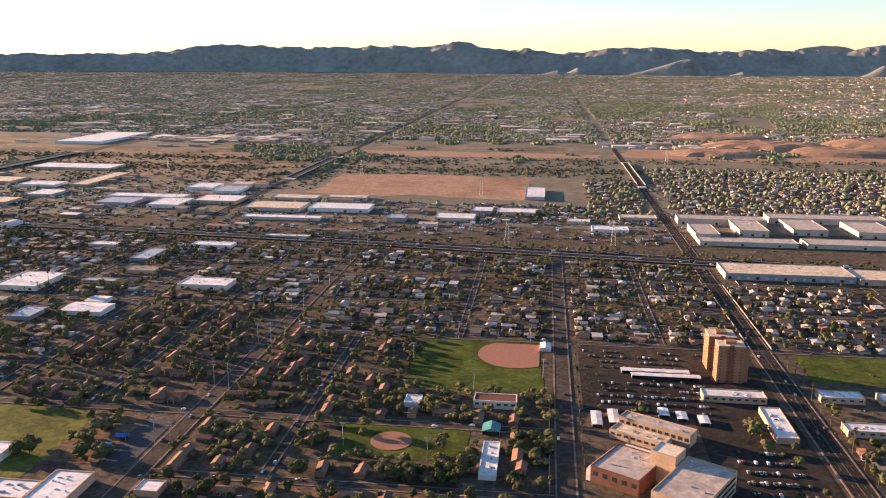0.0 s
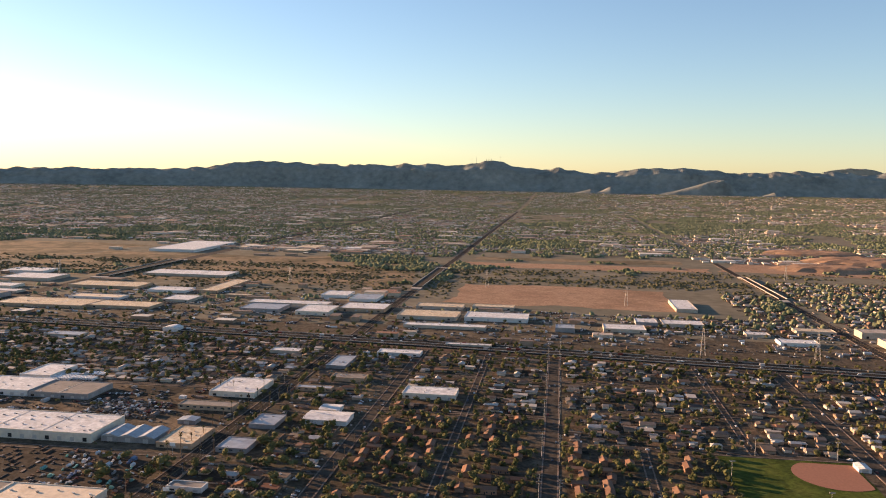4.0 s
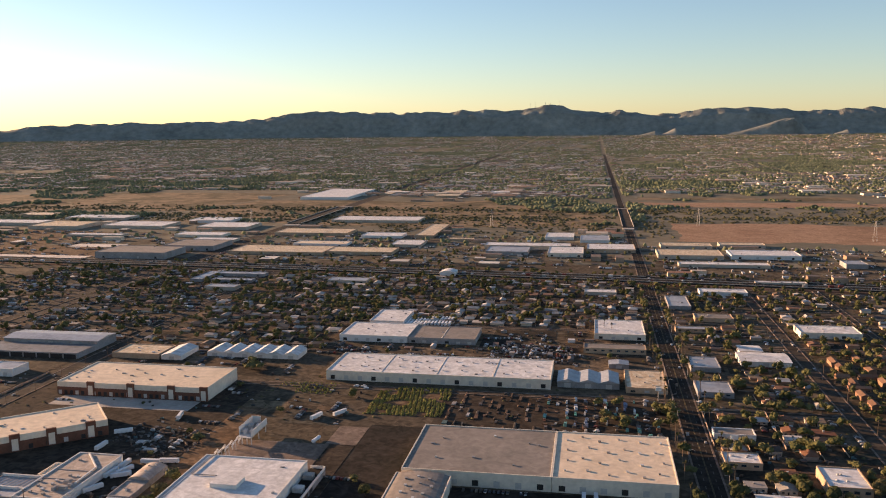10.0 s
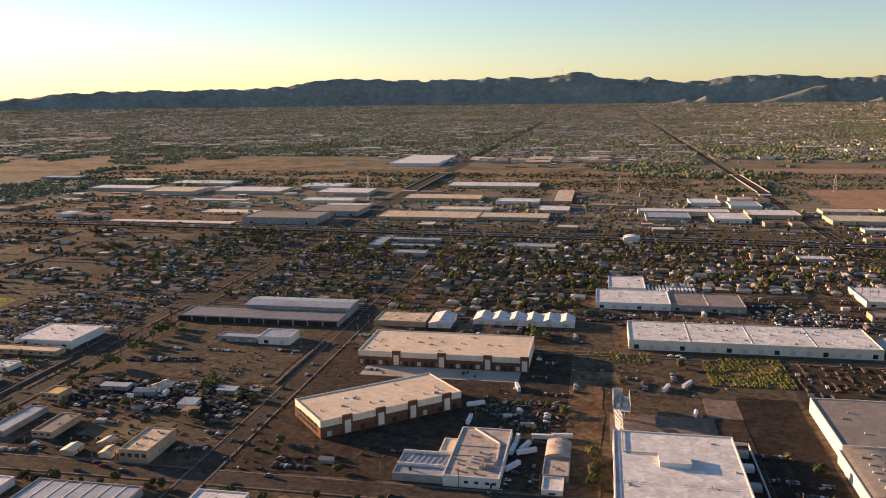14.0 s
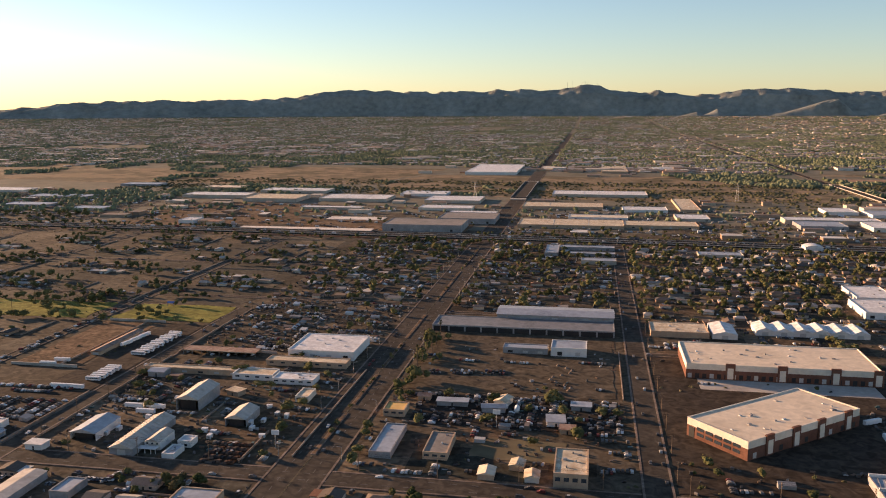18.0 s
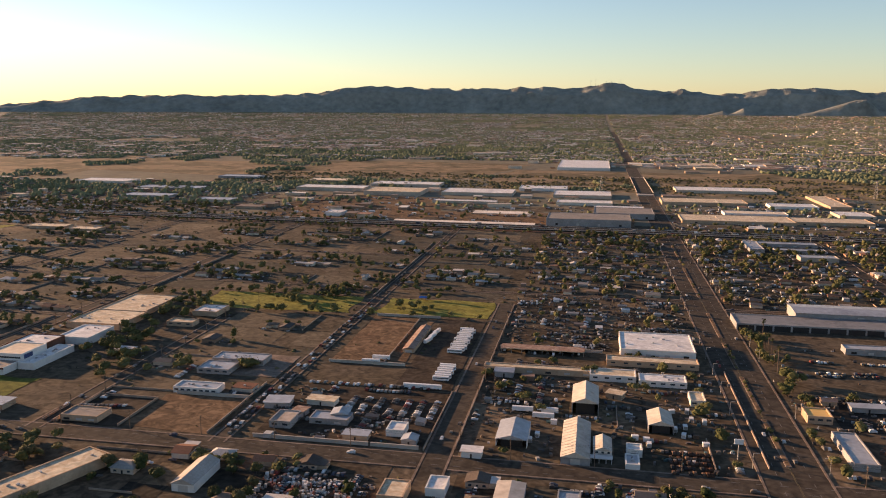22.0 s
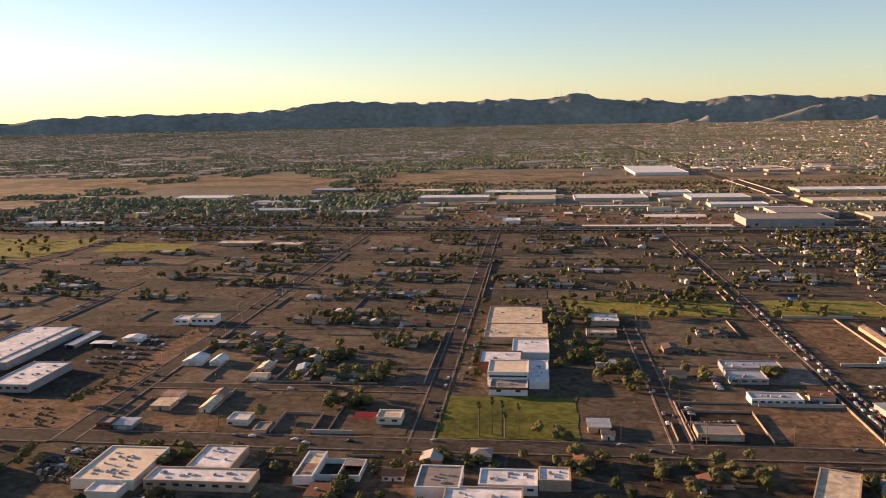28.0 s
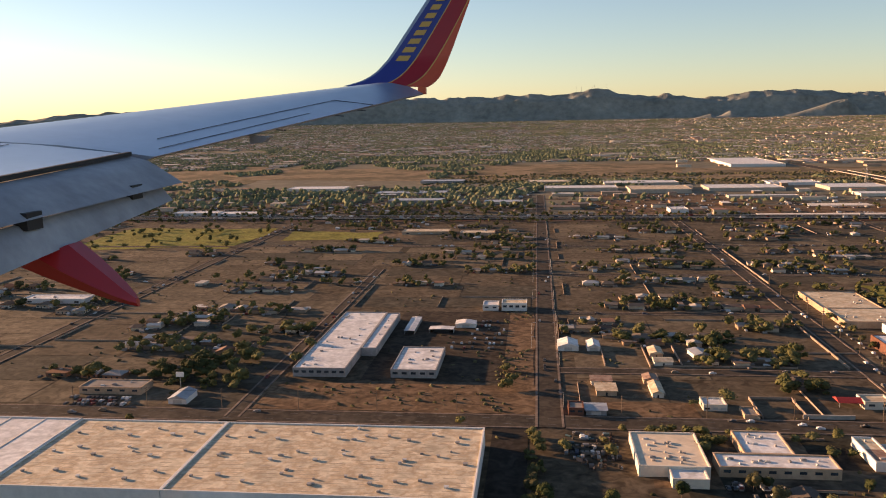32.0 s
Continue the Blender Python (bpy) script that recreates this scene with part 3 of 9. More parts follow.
slab("parking_lot", -840, -806.5, 186, 256, M_OLDASPH, "office parking lot with planted strips", "parking lot")
slab("parking_lot", -291, -222, 166, 191, M_ASPHALT, "asphalt truck yard before the warehouse", "parking lot")
slab("parking_lot", -426, -352.5, 166, 262, M_OLDASPH, "dark asphalt yard round the brick warehouses", "parking lot")
slab("concrete_pad", -315.2, -308.6, 170, 212.3, M_OLDASPH, "worn concrete drive between the plants", "parking lot", top=0.11)
slab("parking_lot", -308.2, -293.2, 166, 229, M_ASPHALT, "dark asphalt loading yard", "parking lot")
slab("concrete_pad", -341.5, -315.8, 192.3, 212.4, M_WALK, "pale concrete pad behind the factory", "parking lot", top=0.11)
slab("concrete_pad", -317, -308.4, 212.8, 226.5, M_WALK, "sunlit concrete loading pad", "parking lot", top=0.11)
slab("concrete_pad", -414, -367, 231.5, 240.6, M_CONC, "pale concrete dock apron", "parking lot", top=0.11)
slab("parking_lot", -291.5, -224, 224, 264, M_OLDASPH, "brown storage yard with stacked goods", "parking lot")
slab("parking_lot", -807, -800, 60, 157, M_ASPHALT, "dark asphalt yard beside the big tan warehouse", "parking lot")
slab("parking_lot", -488, -437, 194.5, 217, M_ASPHALT, "oil dark car breaker's yard", "parking lot")
slab("parking_lot", -664, -648.5, 166, 184, M_OLDASPH, "walled asphalt workshop yard", "parking lot")
slab("parking_lot", -213.5, -195.5, 227, 256, M_OLDASPH, "dark walled lot beside the arterial", "parking lot")
slab("play_area", -128, -113, 186, 216, M_DIRT2, "brown sand playground", "playground")
slab("court", -112.8, -104, 186, 214, mat("court_paint", [(0.030, 0.031, 0.034), (0.040, 0.040, 0.043)], 0.8, fine=1, wear=0.15), "grey blue playing court", "playground")


def disc(name, x, y, r, material, label):
    s = Shape()
    k = 40
    s.v = [(x + r * math.cos(6.2832 * i / k), y + 1.0 * r * math.sin(6.2832 * i / k), 0.16) for i in range(k)]
    s.f = [tuple(range(k))]
    return tagged(part(name, s, material), label, "infield", kind="structure")


fan = Shape()
fan.v = [(min(0.4, -8 + 13.5 * math.cos(6.2832 * i / 48)), min(294.5, 283.5 + 14 * math.sin(6.2832 * i / 48)), 0.16) for i in range(48)]
fan.f = [tuple(range(48))]
tagged(part("infield", fan, M_INFIELD), "reddish clay baseball infield, fan shaped", "infield", kind="structure")
disc("infield", -39.5, 209.5, 5.8, M_INFIELD, "small round clay softball infield")
# ---- large buildings ----
TAKEN = []


def rooftop(parent, x0, x1, y0, y1, z, n, seed, size=1.0):
    r = random.Random(seed)
    for i in range(n):
        x, y = r.uniform(x0 + 1, x1 - 1), r.uniform(y0 + 1, y1 - 1)
        a, b, h = size * r.choice((0.16, 0.2, 0.3, 0.5)), size * r.uniform(0.16, 0.4), size * r.uniform(0.2, 0.42)
        part("rooftop_unit", Shape().box(x - a, x + a, y - b, y + b, z - 0.02, z + h * 0.8).box(x - a * 0.6, x + a * 0.6, y - b * 0.6, y + b * 0.6, z + h * 0.8, z + h), M_UNIT, parent)


def skylights(parent, x0, x1, y0, y1, z, nx, ny, r=0.28):
    for i in range(nx):
        for j in range(ny):
            x, y = x0 + (i + 0.5 + 0.24 * math.sin(i * 7.1 + j * 3.3 + nx)) * (x1 - x0) / nx, y0 + (j + 0.5 + 0.2 * math.sin(i * 2.7 + j * 5.9)) * (y1 - y0) / ny
            r = 0.28 * (0.75 + 0.35 * math.sin(i * 4.4 + j * 9.1) ** 2)
            part("roof_vent", Shape().box(x - r, x + r, y - r, y + r, z - 0.02, z + 0.22).box(x - r * 1.25, x + r * 1.25, y - r * 1.25, y + r * 1.25, z + 0.22, z + 0.34), M_UNIT, parent)


def warehouse(label, x0, y0, w, d, h, wall, roof, doors=0, units=0, vents=(0, 0), seams=0, windows=0, name="warehouse", side_windows=0, keep=True):
    """A flat-roofed building: walls, parapet, recessed roof, doors and rooftop gear."""
    if keep:
        TAKEN.append((x0 - 1.5, x0 + w + 1.5, y0 - 2.5, y0 + d + 1.5))
    b = thing(name, label, name.replace("_", " "), pose(x0, y0, 0))
    p = 0.16
    part("wall", Shape().box(0, w, 0, 0.3, -0.05, h).box(0, w, d - 0.3, d, -0.05, h).box(0, 0.3, 0.3, d - 0.3, -0.05, h).box(w - 0.3, w, 0.3, d - 0.3, -0.05, h), wall, b)
    part("parapet_cap", Shape().box(-0.03, w + 0.03, -0.03, 0.24, h, h + 0.06).box(-0.03, w + 0.03, d - 0.24, d + 0.03, h, h + 0.06).box(-0.03, 0.24, 0.24, d - 0.24, h, h + 0.06).box(w - 0.24, w + 0.03, 0.24, d - 0.24, h, h + 0.06), wall, b)
    z = h - p
    part("roof", Shape().box(0.3, w - 0.3, 0.3, d - 0.3, z - 0.3, z), roof, b)
    for i in range(1, seams + 1):
        x = w * i / (seams + 1)
        part("roof_seam", Shape().box(x - 0.15, x + 0.15, 0.3, d - 0.3, z - 0.1, z + 0.09), M_CREAM, b)
    for i in range(doors):
        x = w * (i + 0.5) / doors
        a = min(0.75, w / doors * 0.32)
        part("dock_door", Shape().box(x - a, x + a, -0.05, 0.1, 0.35, min(1.75, h * 0.55)), M_DOOR if i % 3 else M_DARK, b)
    for i in range(windows):
        x = w * (i + 0.5) / windows
        a = min(0.6, w / windows * 0.3)
        part("window", Shape().box(x - a, x + a, -0.04, 0.1, h * 0.45, h * 0.72), M_GLASS, b)
    for i in range(side_windows):
        y = d * (i + 0.5) / side_windows
        a = min(0.6, d / side_windows * 0.3)
        part("window", Shape().box(-0.04, 0.1, y - a, y + a, h * 0.4, h * 0.7), M_GLASS, b)
    rooftop(b, 0.6, w - 0.6, 0.6, d - 0.6, z, units, int(x0 * 7 + y0))
    if vents[0]:
        skylights(b, 1, w - 1, 1, d - 1, z, *vents)
    return b


def shed(label, x0, y0, w, d, h, rise, along="y", wall=None, roof=None, open_front=False, name="shed", bays=1, keep=True):
    """Gabled metal sheds, side by side where bays is more than one."""
    if keep:
        TAKEN.append((x0 - 1, x0 + w + 1, y0 - 1.5, y0 + d + 1))
    b = thing(name, label, name.replace("_", " "), pose(x0, y0, 0))
    wall, roof = wall or M_GREYWALL, roof or M_METAL_ROOF
    s = Shape().box(0, w, d - 0.15, d, -0.05, h).box(0, 0.15, 0, d - 0.15, -0.05, h).box(w - 0.15, w, 0, d - 0.15, -0.05, h)
    if not open_front:
        s.box(0.15, w - 0.15, 0, 0.15, -0.05, h)
    part("wall", s, wall, b)
    bw = w / bays
    for i in range(bays):
        if along == "y":
            part("roof", Shape().gable(i * bw - 0.1, (i + 1) * bw + 0.02, -0.4, d + 0.3, h + 0.004, h + rise, "y"), roof, b)
        else:
            part("roof", Shape().gable(-0.3, w + 0.3, -0.3, d + 0.3, h + 0.004, h + rise, "x"), roof, b)
        x = (i + 0.5) * bw
        if open_front:
            # A dark sheet set inside each open front paints its shade.
            part("door_opening", Shape().box(x - bw * 0.35, x + bw * 0.35, 0.4, 0.5, 0, h * 0.92), M_DARK, b)
        else:
            part("door", Shape().box(x - min(1.0, bw * 0.3), x + min(1.0, bw * 0.3), -0.04, 0.1, 0, h * 0.75), M_DOOR, b)
    return b


def turned(b, angle):
    b.matrix_basis = b.matrix_basis @ pose(0, 0, 0, 0, 0, angle)
    return b


M_RUSTROOF = mat("rusted_sheet_roof", [(0.26, 0.15, 0.10), (0.34, 0.23, 0.17), (0.20, 0.11, 0.075), (0.40, 0.32, 0.26)], 0.85, fine=0.8, coarse=0.25, wear=0.3)


def barrel(b, x0, x1, y0, y1, z, rise, roof, k=10):
    """A curved roof that spans x0 to x1."""
    s = Shape()
    for y in (y0, y1):
        s.v += [(x0 + (x1 - x0) * i / k, y, z + rise * math.sin(math.pi * i / k) ** 0.7) for i in range(k + 1)]
    s.f = [(i, i + 1, k + 2 + i, k + 1 + i) for i in range(k)] + [tuple(range(k, -1, -1)), tuple(range(k + 1, 2 * k + 2))]
    part("curved_roof", s, roof, b)


# warehouse district
warehouse("huge warehouse with grey membrane roof and cream walls", -291, 192, 36, 30, 3.7, M_CREAM, M_GRAY_ROOF, doors=7, units=2, vents=(3, 2))
warehouse("huge warehouse end with sunlit cream roof and vents", -254.9, 192, 28.9, 30, 3.7, M_CREAM, M_CREAM_ROOF, doors=6, vents=(6, 4))
b = warehouse("grey roofed annex with a curved roof before the big warehouse", -292, 168, 13.5, 23, 3.0, M_CREAM, M_GRAY_ROOF, doors=3)
barrel(b, 0.3, 13.2, 0.2, 22.8, 2.9, 0.75, M_GRAY_ROOF)
skylights(b, 2.5, 11, 2, 21, 3.55, 3, 5)
warehouse("long white warehouse with coated roof in four bays", -335, 269, 76, 23, 3.3, M_CREAM, M_WHITE_ROOF, doors=16, units=20, vents=(12, 2), seams=3)
warehouse("white roofed warehouse beside the truck lot", -346, 320, 28, 22, 2.6, M_WHITE, M_WHITE_ROOF, doors=6, units=7)
warehouse("grey roofed warehouse with loading doors", -317.9, 320, 27, 20, 2.4, M_GREYWALL, M_GRAY_ROOF, doors=6, units=4, seams=1)
warehouse("small white roofed building behind the warehouse", -341, 348, 15, 22, 2.0, M_WHITE, M_WHITE_ROOF, units=3)
warehouse("white roofed workshop by the arterial road", -245, 336, 20, 25, 2.4, M_CREAM, M_WHITE_ROOF, units=8, doors=4)
warehouse("low tan shop building by the arterial road", -249, 315, 23, 7, 2.1, M_TANWALL, M_GRAY_ROOF, windows=8)
shed("three blue grey metal barns side by side", -257, 272, 20, 12, 2.0, 1.0, bays=3)
warehouse("flat tan roofed workshop by the arterial road", -235, 269, 13, 20, 1.9, M_TANWALL, M_TAN_ROOF, units=6, doors=3)
shed("small open canopy shed of grey metal", -240, 296, 7, 5, 1.6, 0.4)
b = warehouse("brick and white warehouse with a white roof and dock doors", -417, 241, 52, 23, 4.4, M_CREAM, M_CREAM_ROOF, doors=0, units=18)


def brick_base(b, w, d, h, bays, towers):
    """Brick plinth, dock doors and white entrance towers along the front."""
    part("brick_base", Shape().box(-0.05, w + 0.05, -0.06, 0.0, 0, h * 0.62).box(-0.06, 0.0, 0.0, d, 0, h * 0.62), M_BRICK, b, "red brown brick base")
    for i in range(bays):
        x = w * (i + 0.5) / bays
        part("dock_door", Shape().box(x - 0.55, x + 0.55, -0.12, -0.05, 0.3, 1.6), M_DARK if i % 3 else M_DOOR, b)
    for x in towers:
        part("tower_panel", Shape().box(x - 1.3, x + 1.3, -0.35, 0.3, 0, h + 0.35), M_BRICK, b)
        part("tower_face", Shape().box(x - 0.8, x + 0.8, -0.42, -0.35, 0.4, h * 0.8), M_CREAM, b)


brick_base(b, 52, 23, 4.4, 26, (12, 26, 40, 51))
shed("two white gabled sheds behind the brick warehouse", -404, 284, 8, 14, 1.8, 1.0, wall=M_WHITE, roof=M_WHITE_ROOF)
shed("row of six white scalloped gable sheds", -389, 291, 36, 10, 1.7, 1.2, wall=M_WHITE, roof=M_WHITE_ROOF, bays=6)
warehouse("low flat beige building behind the brick warehouse", -424, 284, 19, 13, 2.0, M_TANWALL, M_TAN_ROOF, units=4)
b = warehouse("angled brick and white warehouse with a white roof", -409.9, 184.6, 39.5, 17.5, 4.5, M_CREAM, M_CREAM_ROOF, units=16)
brick_base(b, 39.5, 17.5, 4.5, 9, (7, 16, 25, 35))
for k in range(5):
    for z in (1.0, 2.3):
        part("window", Shape().box(-0.13, -0.05, 2.0 + k * 2.6, 4.0 + k * 2.6, z, z + 0.75), M_GLASS, b)
part("entrance", Shape().box(-0.14, -0.05, 15.2, 16.8, 0.1, 2.6), M_DARK, b)
turned(b, 40.5)
TAKEN.append((-424, -378, 182, 228))
b = warehouse("large white flat roof with a raised penthouse", -341, 150, 26.5, 41.5, 4.2, M_WHITE, M_WHITE_ROOF, units=5, doors=4)
part("penthouse", Shape().box(9.4, 15.8, 23.6, 28.6, 3.8, 5.0), M_WHITE, b)
part("penthouse_roof", Shape().box(9.3, 15.9, 23.5, 28.7, 5.0, 5.1), M_WHITE_ROOF, b)
part("roof_pipe", Shape().beam((2.0, 29.5, 4.25), (2.1, 41.4, 4.25), 0.09).beam((2.0, 29.6, 4.25), (9.4, 29.8, 4.25), 0.09), M_POLE, b)
part("roof_edge_gutter", Shape().box(0.4, 1.3, 0.4, 41.1, 4.0, 4.12), M_METAL_ROOF, b)
part("loading_dock", Shape().box(26.6, 30.4, 3, 43.3, 0, 1.5), M_GREYWALL, b)
part("dock_deck", Shape().box(26.7, 30.3, 3.1, 43.2, 1.5, 1.56), M_ASPHALT, b)
part("dock_rail", Shape().box(30.3, 30.42, 3, 43.3, 1.5, 2.3).box(26.6, 30.3, 43.2, 43.32, 1.5, 2.3), M_WHITE, b, "white panelled railing")
for y in (11, 20, 29, 36.2):
    part("dock_unit", Shape().box(27.0, 29.4, y, y + 2.2, 1.56, 2.7).box(27.3, 29.1, y + 0.3, y + 1.9, 2.7, 2.78), M_UNIT, b)
for i in range(9):
    part("dock_door", Shape().box(30.42, 30.48, 5 + i * 3.3, 7 + i * 3.3, 0.3, 1.3), M_DARK, b)
b = thing("process_platform", "white screened steel platform on columns, open at the top and front", "platform", pose(-340.6, 208.8, 0))
for sx in (0.15, 1.4, 2.7, 3.95):
    for sy in (0.2, 5.2, 10.2):
        if sy < 1 or sx in (0.15, 3.95):
            part("column", Shape().box(sx - 0.1, sx + 0.1, sy - 0.1, sy + 0.1, -0.05, 2.0), M_WHITE, b)
part("platform_floor", Shape().box(-0.1, 4.2, -0.1, 10.8, 2.0, 2.14), M_UNIT, b)
part("side_screen", Shape().box(-0.1, 0.02, 1.6, 10.8, 2.14, 4.4), M_WHITE, b)
part("side_screen", Shape().box(4.08, 4.2, -0.1, 10.8, 2.0, 4.0), M_WHITE, b)
part("back_screen", Shape().box(0.02, 2.4, 10.68, 10.8, 2.14, 4.4), M_WHITE, b)
for k in range(6):
    part("screen_post", Shape().box(-0.18, -0.1, 1.7 + k * 1.75, 1.9 + k * 1.75, 2.0, 4.5), M_WHITE, b)
for x, y, w_, d_, h_ in ((0.7, 2.2, 1.0, 1.4, 1.2), (2.3, 3.0, 1.2, 1.6, 0.9), (0.9, 5.2, 1.3, 1.5, 1.5), (2.6, 6.4, 0.9, 1.8, 1.1), (1.3, 8.4, 1.6, 1.2, 0.8)):
    part("fan_unit", Shape().box(x, x + w_, y, y + d_, 2.14, 2.14 + h_).prism(x + w_ / 2, y + d_ / 2, 2.14 + h_, 2.3 + h_, 0.36, 0.32, 10), M_UNIT, b)
for y0, y1, z0, z1 in ((-16.6, -12.4, 4.3, 3.7), (-12.4, -8.2, 3.7, 3.2), (-8.2, -4, 3.2, 2.8), (-4, 0, 2.8, 2.5)):
    for dx in (0.2, 1.1):
        part("trestle_rail", Shape().beam((1.0 + dx, y0, z0), (dx, y1, z1), 0.07), M_WHITE, b)
        part("trestle_rail", Shape().beam((1.0 + dx, y0, z0 - 0.5), (dx, y1, z1 - 0.5), 0.07), M_WHITE, b)
        part("trestle_post", Shape().box(dx + 0.15, dx + 0.27, y1 - 0.06, y1 + 0.06, -0.05, z1), M_WHITE, b)
    part("trestle_brace", Shape().beam((1.2, y0, z0 - 0.5), (0.2, y1, z1), 0.05).beam((2.1, y0, z0 - 0.5), (1.1, y1, z1), 0.05), M_WHITE, b)
M_DULL_ROOF = mat("dusty_built_up_roof", [(0.37, 0.30, 0.245), (0.43, 0.355, 0.29), (0.31, 0.25, 0.205)], 0.85, fine=0.7, coarse=0.12, wear=0.2, stain=0.2)
b = warehouse("flat roofed factory with a roof duct and white walls", -376.5, 165.6, 12, 26.4, 2.4, M_WHITE, M_DULL_ROOF, units=0)
part("roof_duct", Shape().beam((3.2, 25.6, 2.5), (9.9, 18.0, 2.5), 0.17).beam((9.9, 18.0, 2.5), (10.4, 8.6, 2.5), 0.17), M_WHITE, b, "white kinked roof duct")
for y in (10.6, 15.8):
    part("roof_rib", Shape().box(0.3, 11.7, y - 0.1, y + 0.1, 2.2, 2.38), M_GREYWALL, b)
for x, y in ((2.6, 3.0), (2.4, 6.2), (4.6, 4.6), (5.2, 7.6), (5.0, 9.4), (6.6, 2.2), (6.4, 12.6), (8.8, 12.4), (3.0, 21.8), (1.2, 8.6)):
    part("roof_vent", Shape().box(x - 0.3, x + 0.3, y - 0.28, y + 0.28, 2.2, 2.55).box(x - 0.36, x + 0.36, y - 0.34, y + 0.34, 2.55, 2.64), M_UNIT, b)
for x, y, w_, d_ in ((7.6, 8.2, 1.4, 1.5), (8.4, 5.0, 1.9, 1.1), (7.2, 4.2, 0.8, 1.6), (9.6, 6.6, 1.0, 0.9)):
    part("plant_unit", Shape().box(x, x + w_, y, y + d_, 2.2, 3.0).box(x + 0.1, x + w_ - 0.1, y + 0.1, y + d_ - 0.1, 3.0, 3.1), M_GREYWALL, b)
for x in (5.0, 7.2, 9.5, 10.9):
    part("window", Shape().box(x - 0.45, x + 0.45, -0.04, 0.1, 0.9, 1.5), M_GLASS, b)
part("door", Shape().box(10.1, 10.5, -0.05, 0.1, 0, 1.3), M_DARK, b)
b = warehouse("low grey metal workshop with white parapets beside the factory", -387.6, 166.2, 11, 11.2, 1.8, M_GREYWALL, M_METAL_ROOF)
for y in (4.4, 11.0):
    part("white_parapet", Shape().box(0, 10.9, y - 0.16, y + 0.16, 1.6, 2.3), M_WHITE, b)
for k in range(8):
    part("roof_rib", Shape().beam((0.6 + k * 1.3, 4.7, 1.72), (1.6 + k * 1.3, 10.7, 1.72), 0.05), M_POLE, b)
part("roof_vent", Shape().box(3.2, 3.7, 2.0, 2.5, 1.6, 2.3), M_DARK, b)
warehouse("small cream store behind the factory", -379.9, 179.4, 3.2, 7.4, 1.5, M_CREAM, M_CREAM_ROOF)
b = warehouse("workshop with a curved grey roof", -356, 179.9, 5.6, 9.0, 1.7, M_GREYWALL, M_DULL_ROOF)
barrel(b, 0.0, 5.6, 0.05, 8.95, 1.72, 0.8, M_DULL_ROOF)
for x, y in ((2.2, 6.4), (3.6, 6.8), (2.8, 3.4), (3.2, 7.8)):
    part("roof_vent", Shape().box(x - 0.22, x + 0.22, y - 0.2, y + 0.2, 2.3, 2.72), M_UNIT, b)
warehouse("low tan roofed lean-to before the curved roof", -356, 171.2, 5.6, 8.4, 1.5, M_GREYWALL, M_DULL_ROOF, units=2)
warehouse("small white roofed office at the yard gate", -355.7, 164.6, 4.4, 6.3, 1.3, M_WHITE, M_WHITE_ROOF, doors=1)
b = warehouse("dark hangar of galvanised metal with an open front", -498, 280, 62, 13.4, 2.2, M_GREYWALL, mat("weathered_sheet_roof", [(0.165, 0.160, 0.152), (0.215, 0.205, 0.195), (0.130, 0.125, 0.118)], 0.6, 0.1, fine=0.8, coarse=0.2, wear=0.25), doors=0, seams=0, name="industrial_shed")
# Dark panels on the closed wall paint the shade inside the bays.
for i in range(11):
    part("open_bay", Shape().box(0.5 + i * 5.6, 5.5 + i * 5.6, -0.05, 0.1, 0, 1.75), M_DARK, b)
shed("tall back range of the galvanised hangar", -477, 293.5, 41, 13, 3.4, 0.7, along="x", roof=M_METAL_ROOF, wall=M_GREYWALL)
warehouse("white box storage building in the yard", -456, 256, 11, 9, 2.8, M_WHITE, M_METAL_ROOF, doors=2)
warehouse("low grey storage building in the yard", -471, 257, 14, 5, 1.9, M_GREYWALL, M_METAL_ROOF, doors=3)
# along the wide arterial
b = warehouse("white roofed depot with a front canopy", -536, 241, 21, 19, 2.8, M_WHITE, M_WHITE_ROOF, units=6, doors=4)
warehouse("low tan roofed shop range before the depot", -540, 233, 25, 5, 1.7, M_TANWALL, M_TAN_ROOF, windows=7)
b = thing("carport", "long open carport with a rusted roof and trucks under it", "carport", pose(-570.4, 239.8, 0))
TAKEN.append((-571.5, -545, 238.6, 246))
part("roof", Shape().box(0, 24.2, 0, 4.8, 1.3, 1.42), M_RUSTROOF, b)
part("fascia", Shape().box(-0.05, 24.25, -0.06, 0.0, 1.2, 1.46), M_TANWALL, b)
part("back_wall", Shape().box(0, 24.2, 4.65, 4.8, -0.05, 1.3), M_TANWALL, b)
for k in range(9):
    part("post", Shape().box(0.1 + k * 2.98, 0.22 + k * 2.98, 0.1, 0.22, -0.05, 1.3), M_POLE, b)
warehouse("long low tan workshop range", -573, 221.5, 30, 3.4, 1.6, M_TANWALL, M_TAN_ROOF, doors=6)
warehouse("low white shop with a flat roof", -544.5, 219, 12, 6, 1.7, M_WHITE, M_TAN_ROOF, windows=4)
warehouse("white flat roofed store near the arterial", -531.8, 217, 12, 6, 1.6, M_WHITE, M_WHITE_ROOF, windows=5, units=4)
warehouse("small pale kiosk building on the corner lot", -520.3, 204, 3.6, 6.6, 1.6, M_CREAM, M_TAN_ROOF, windows=2)
M_SHEET = mat("weathered_pale_sheet", [(0.46, 0.395, 0.32), (0.53, 0.46, 0.38), (0.40, 0.335, 0.265)], 0.75, fine=0.9, coarse=0.25, wear=0.15, stain=0.1)
b = shed("long tan gabled barn with an open side", -549.8, 165, 5.9, 19.5, 1.7, 1.2, roof=M_SHEET)
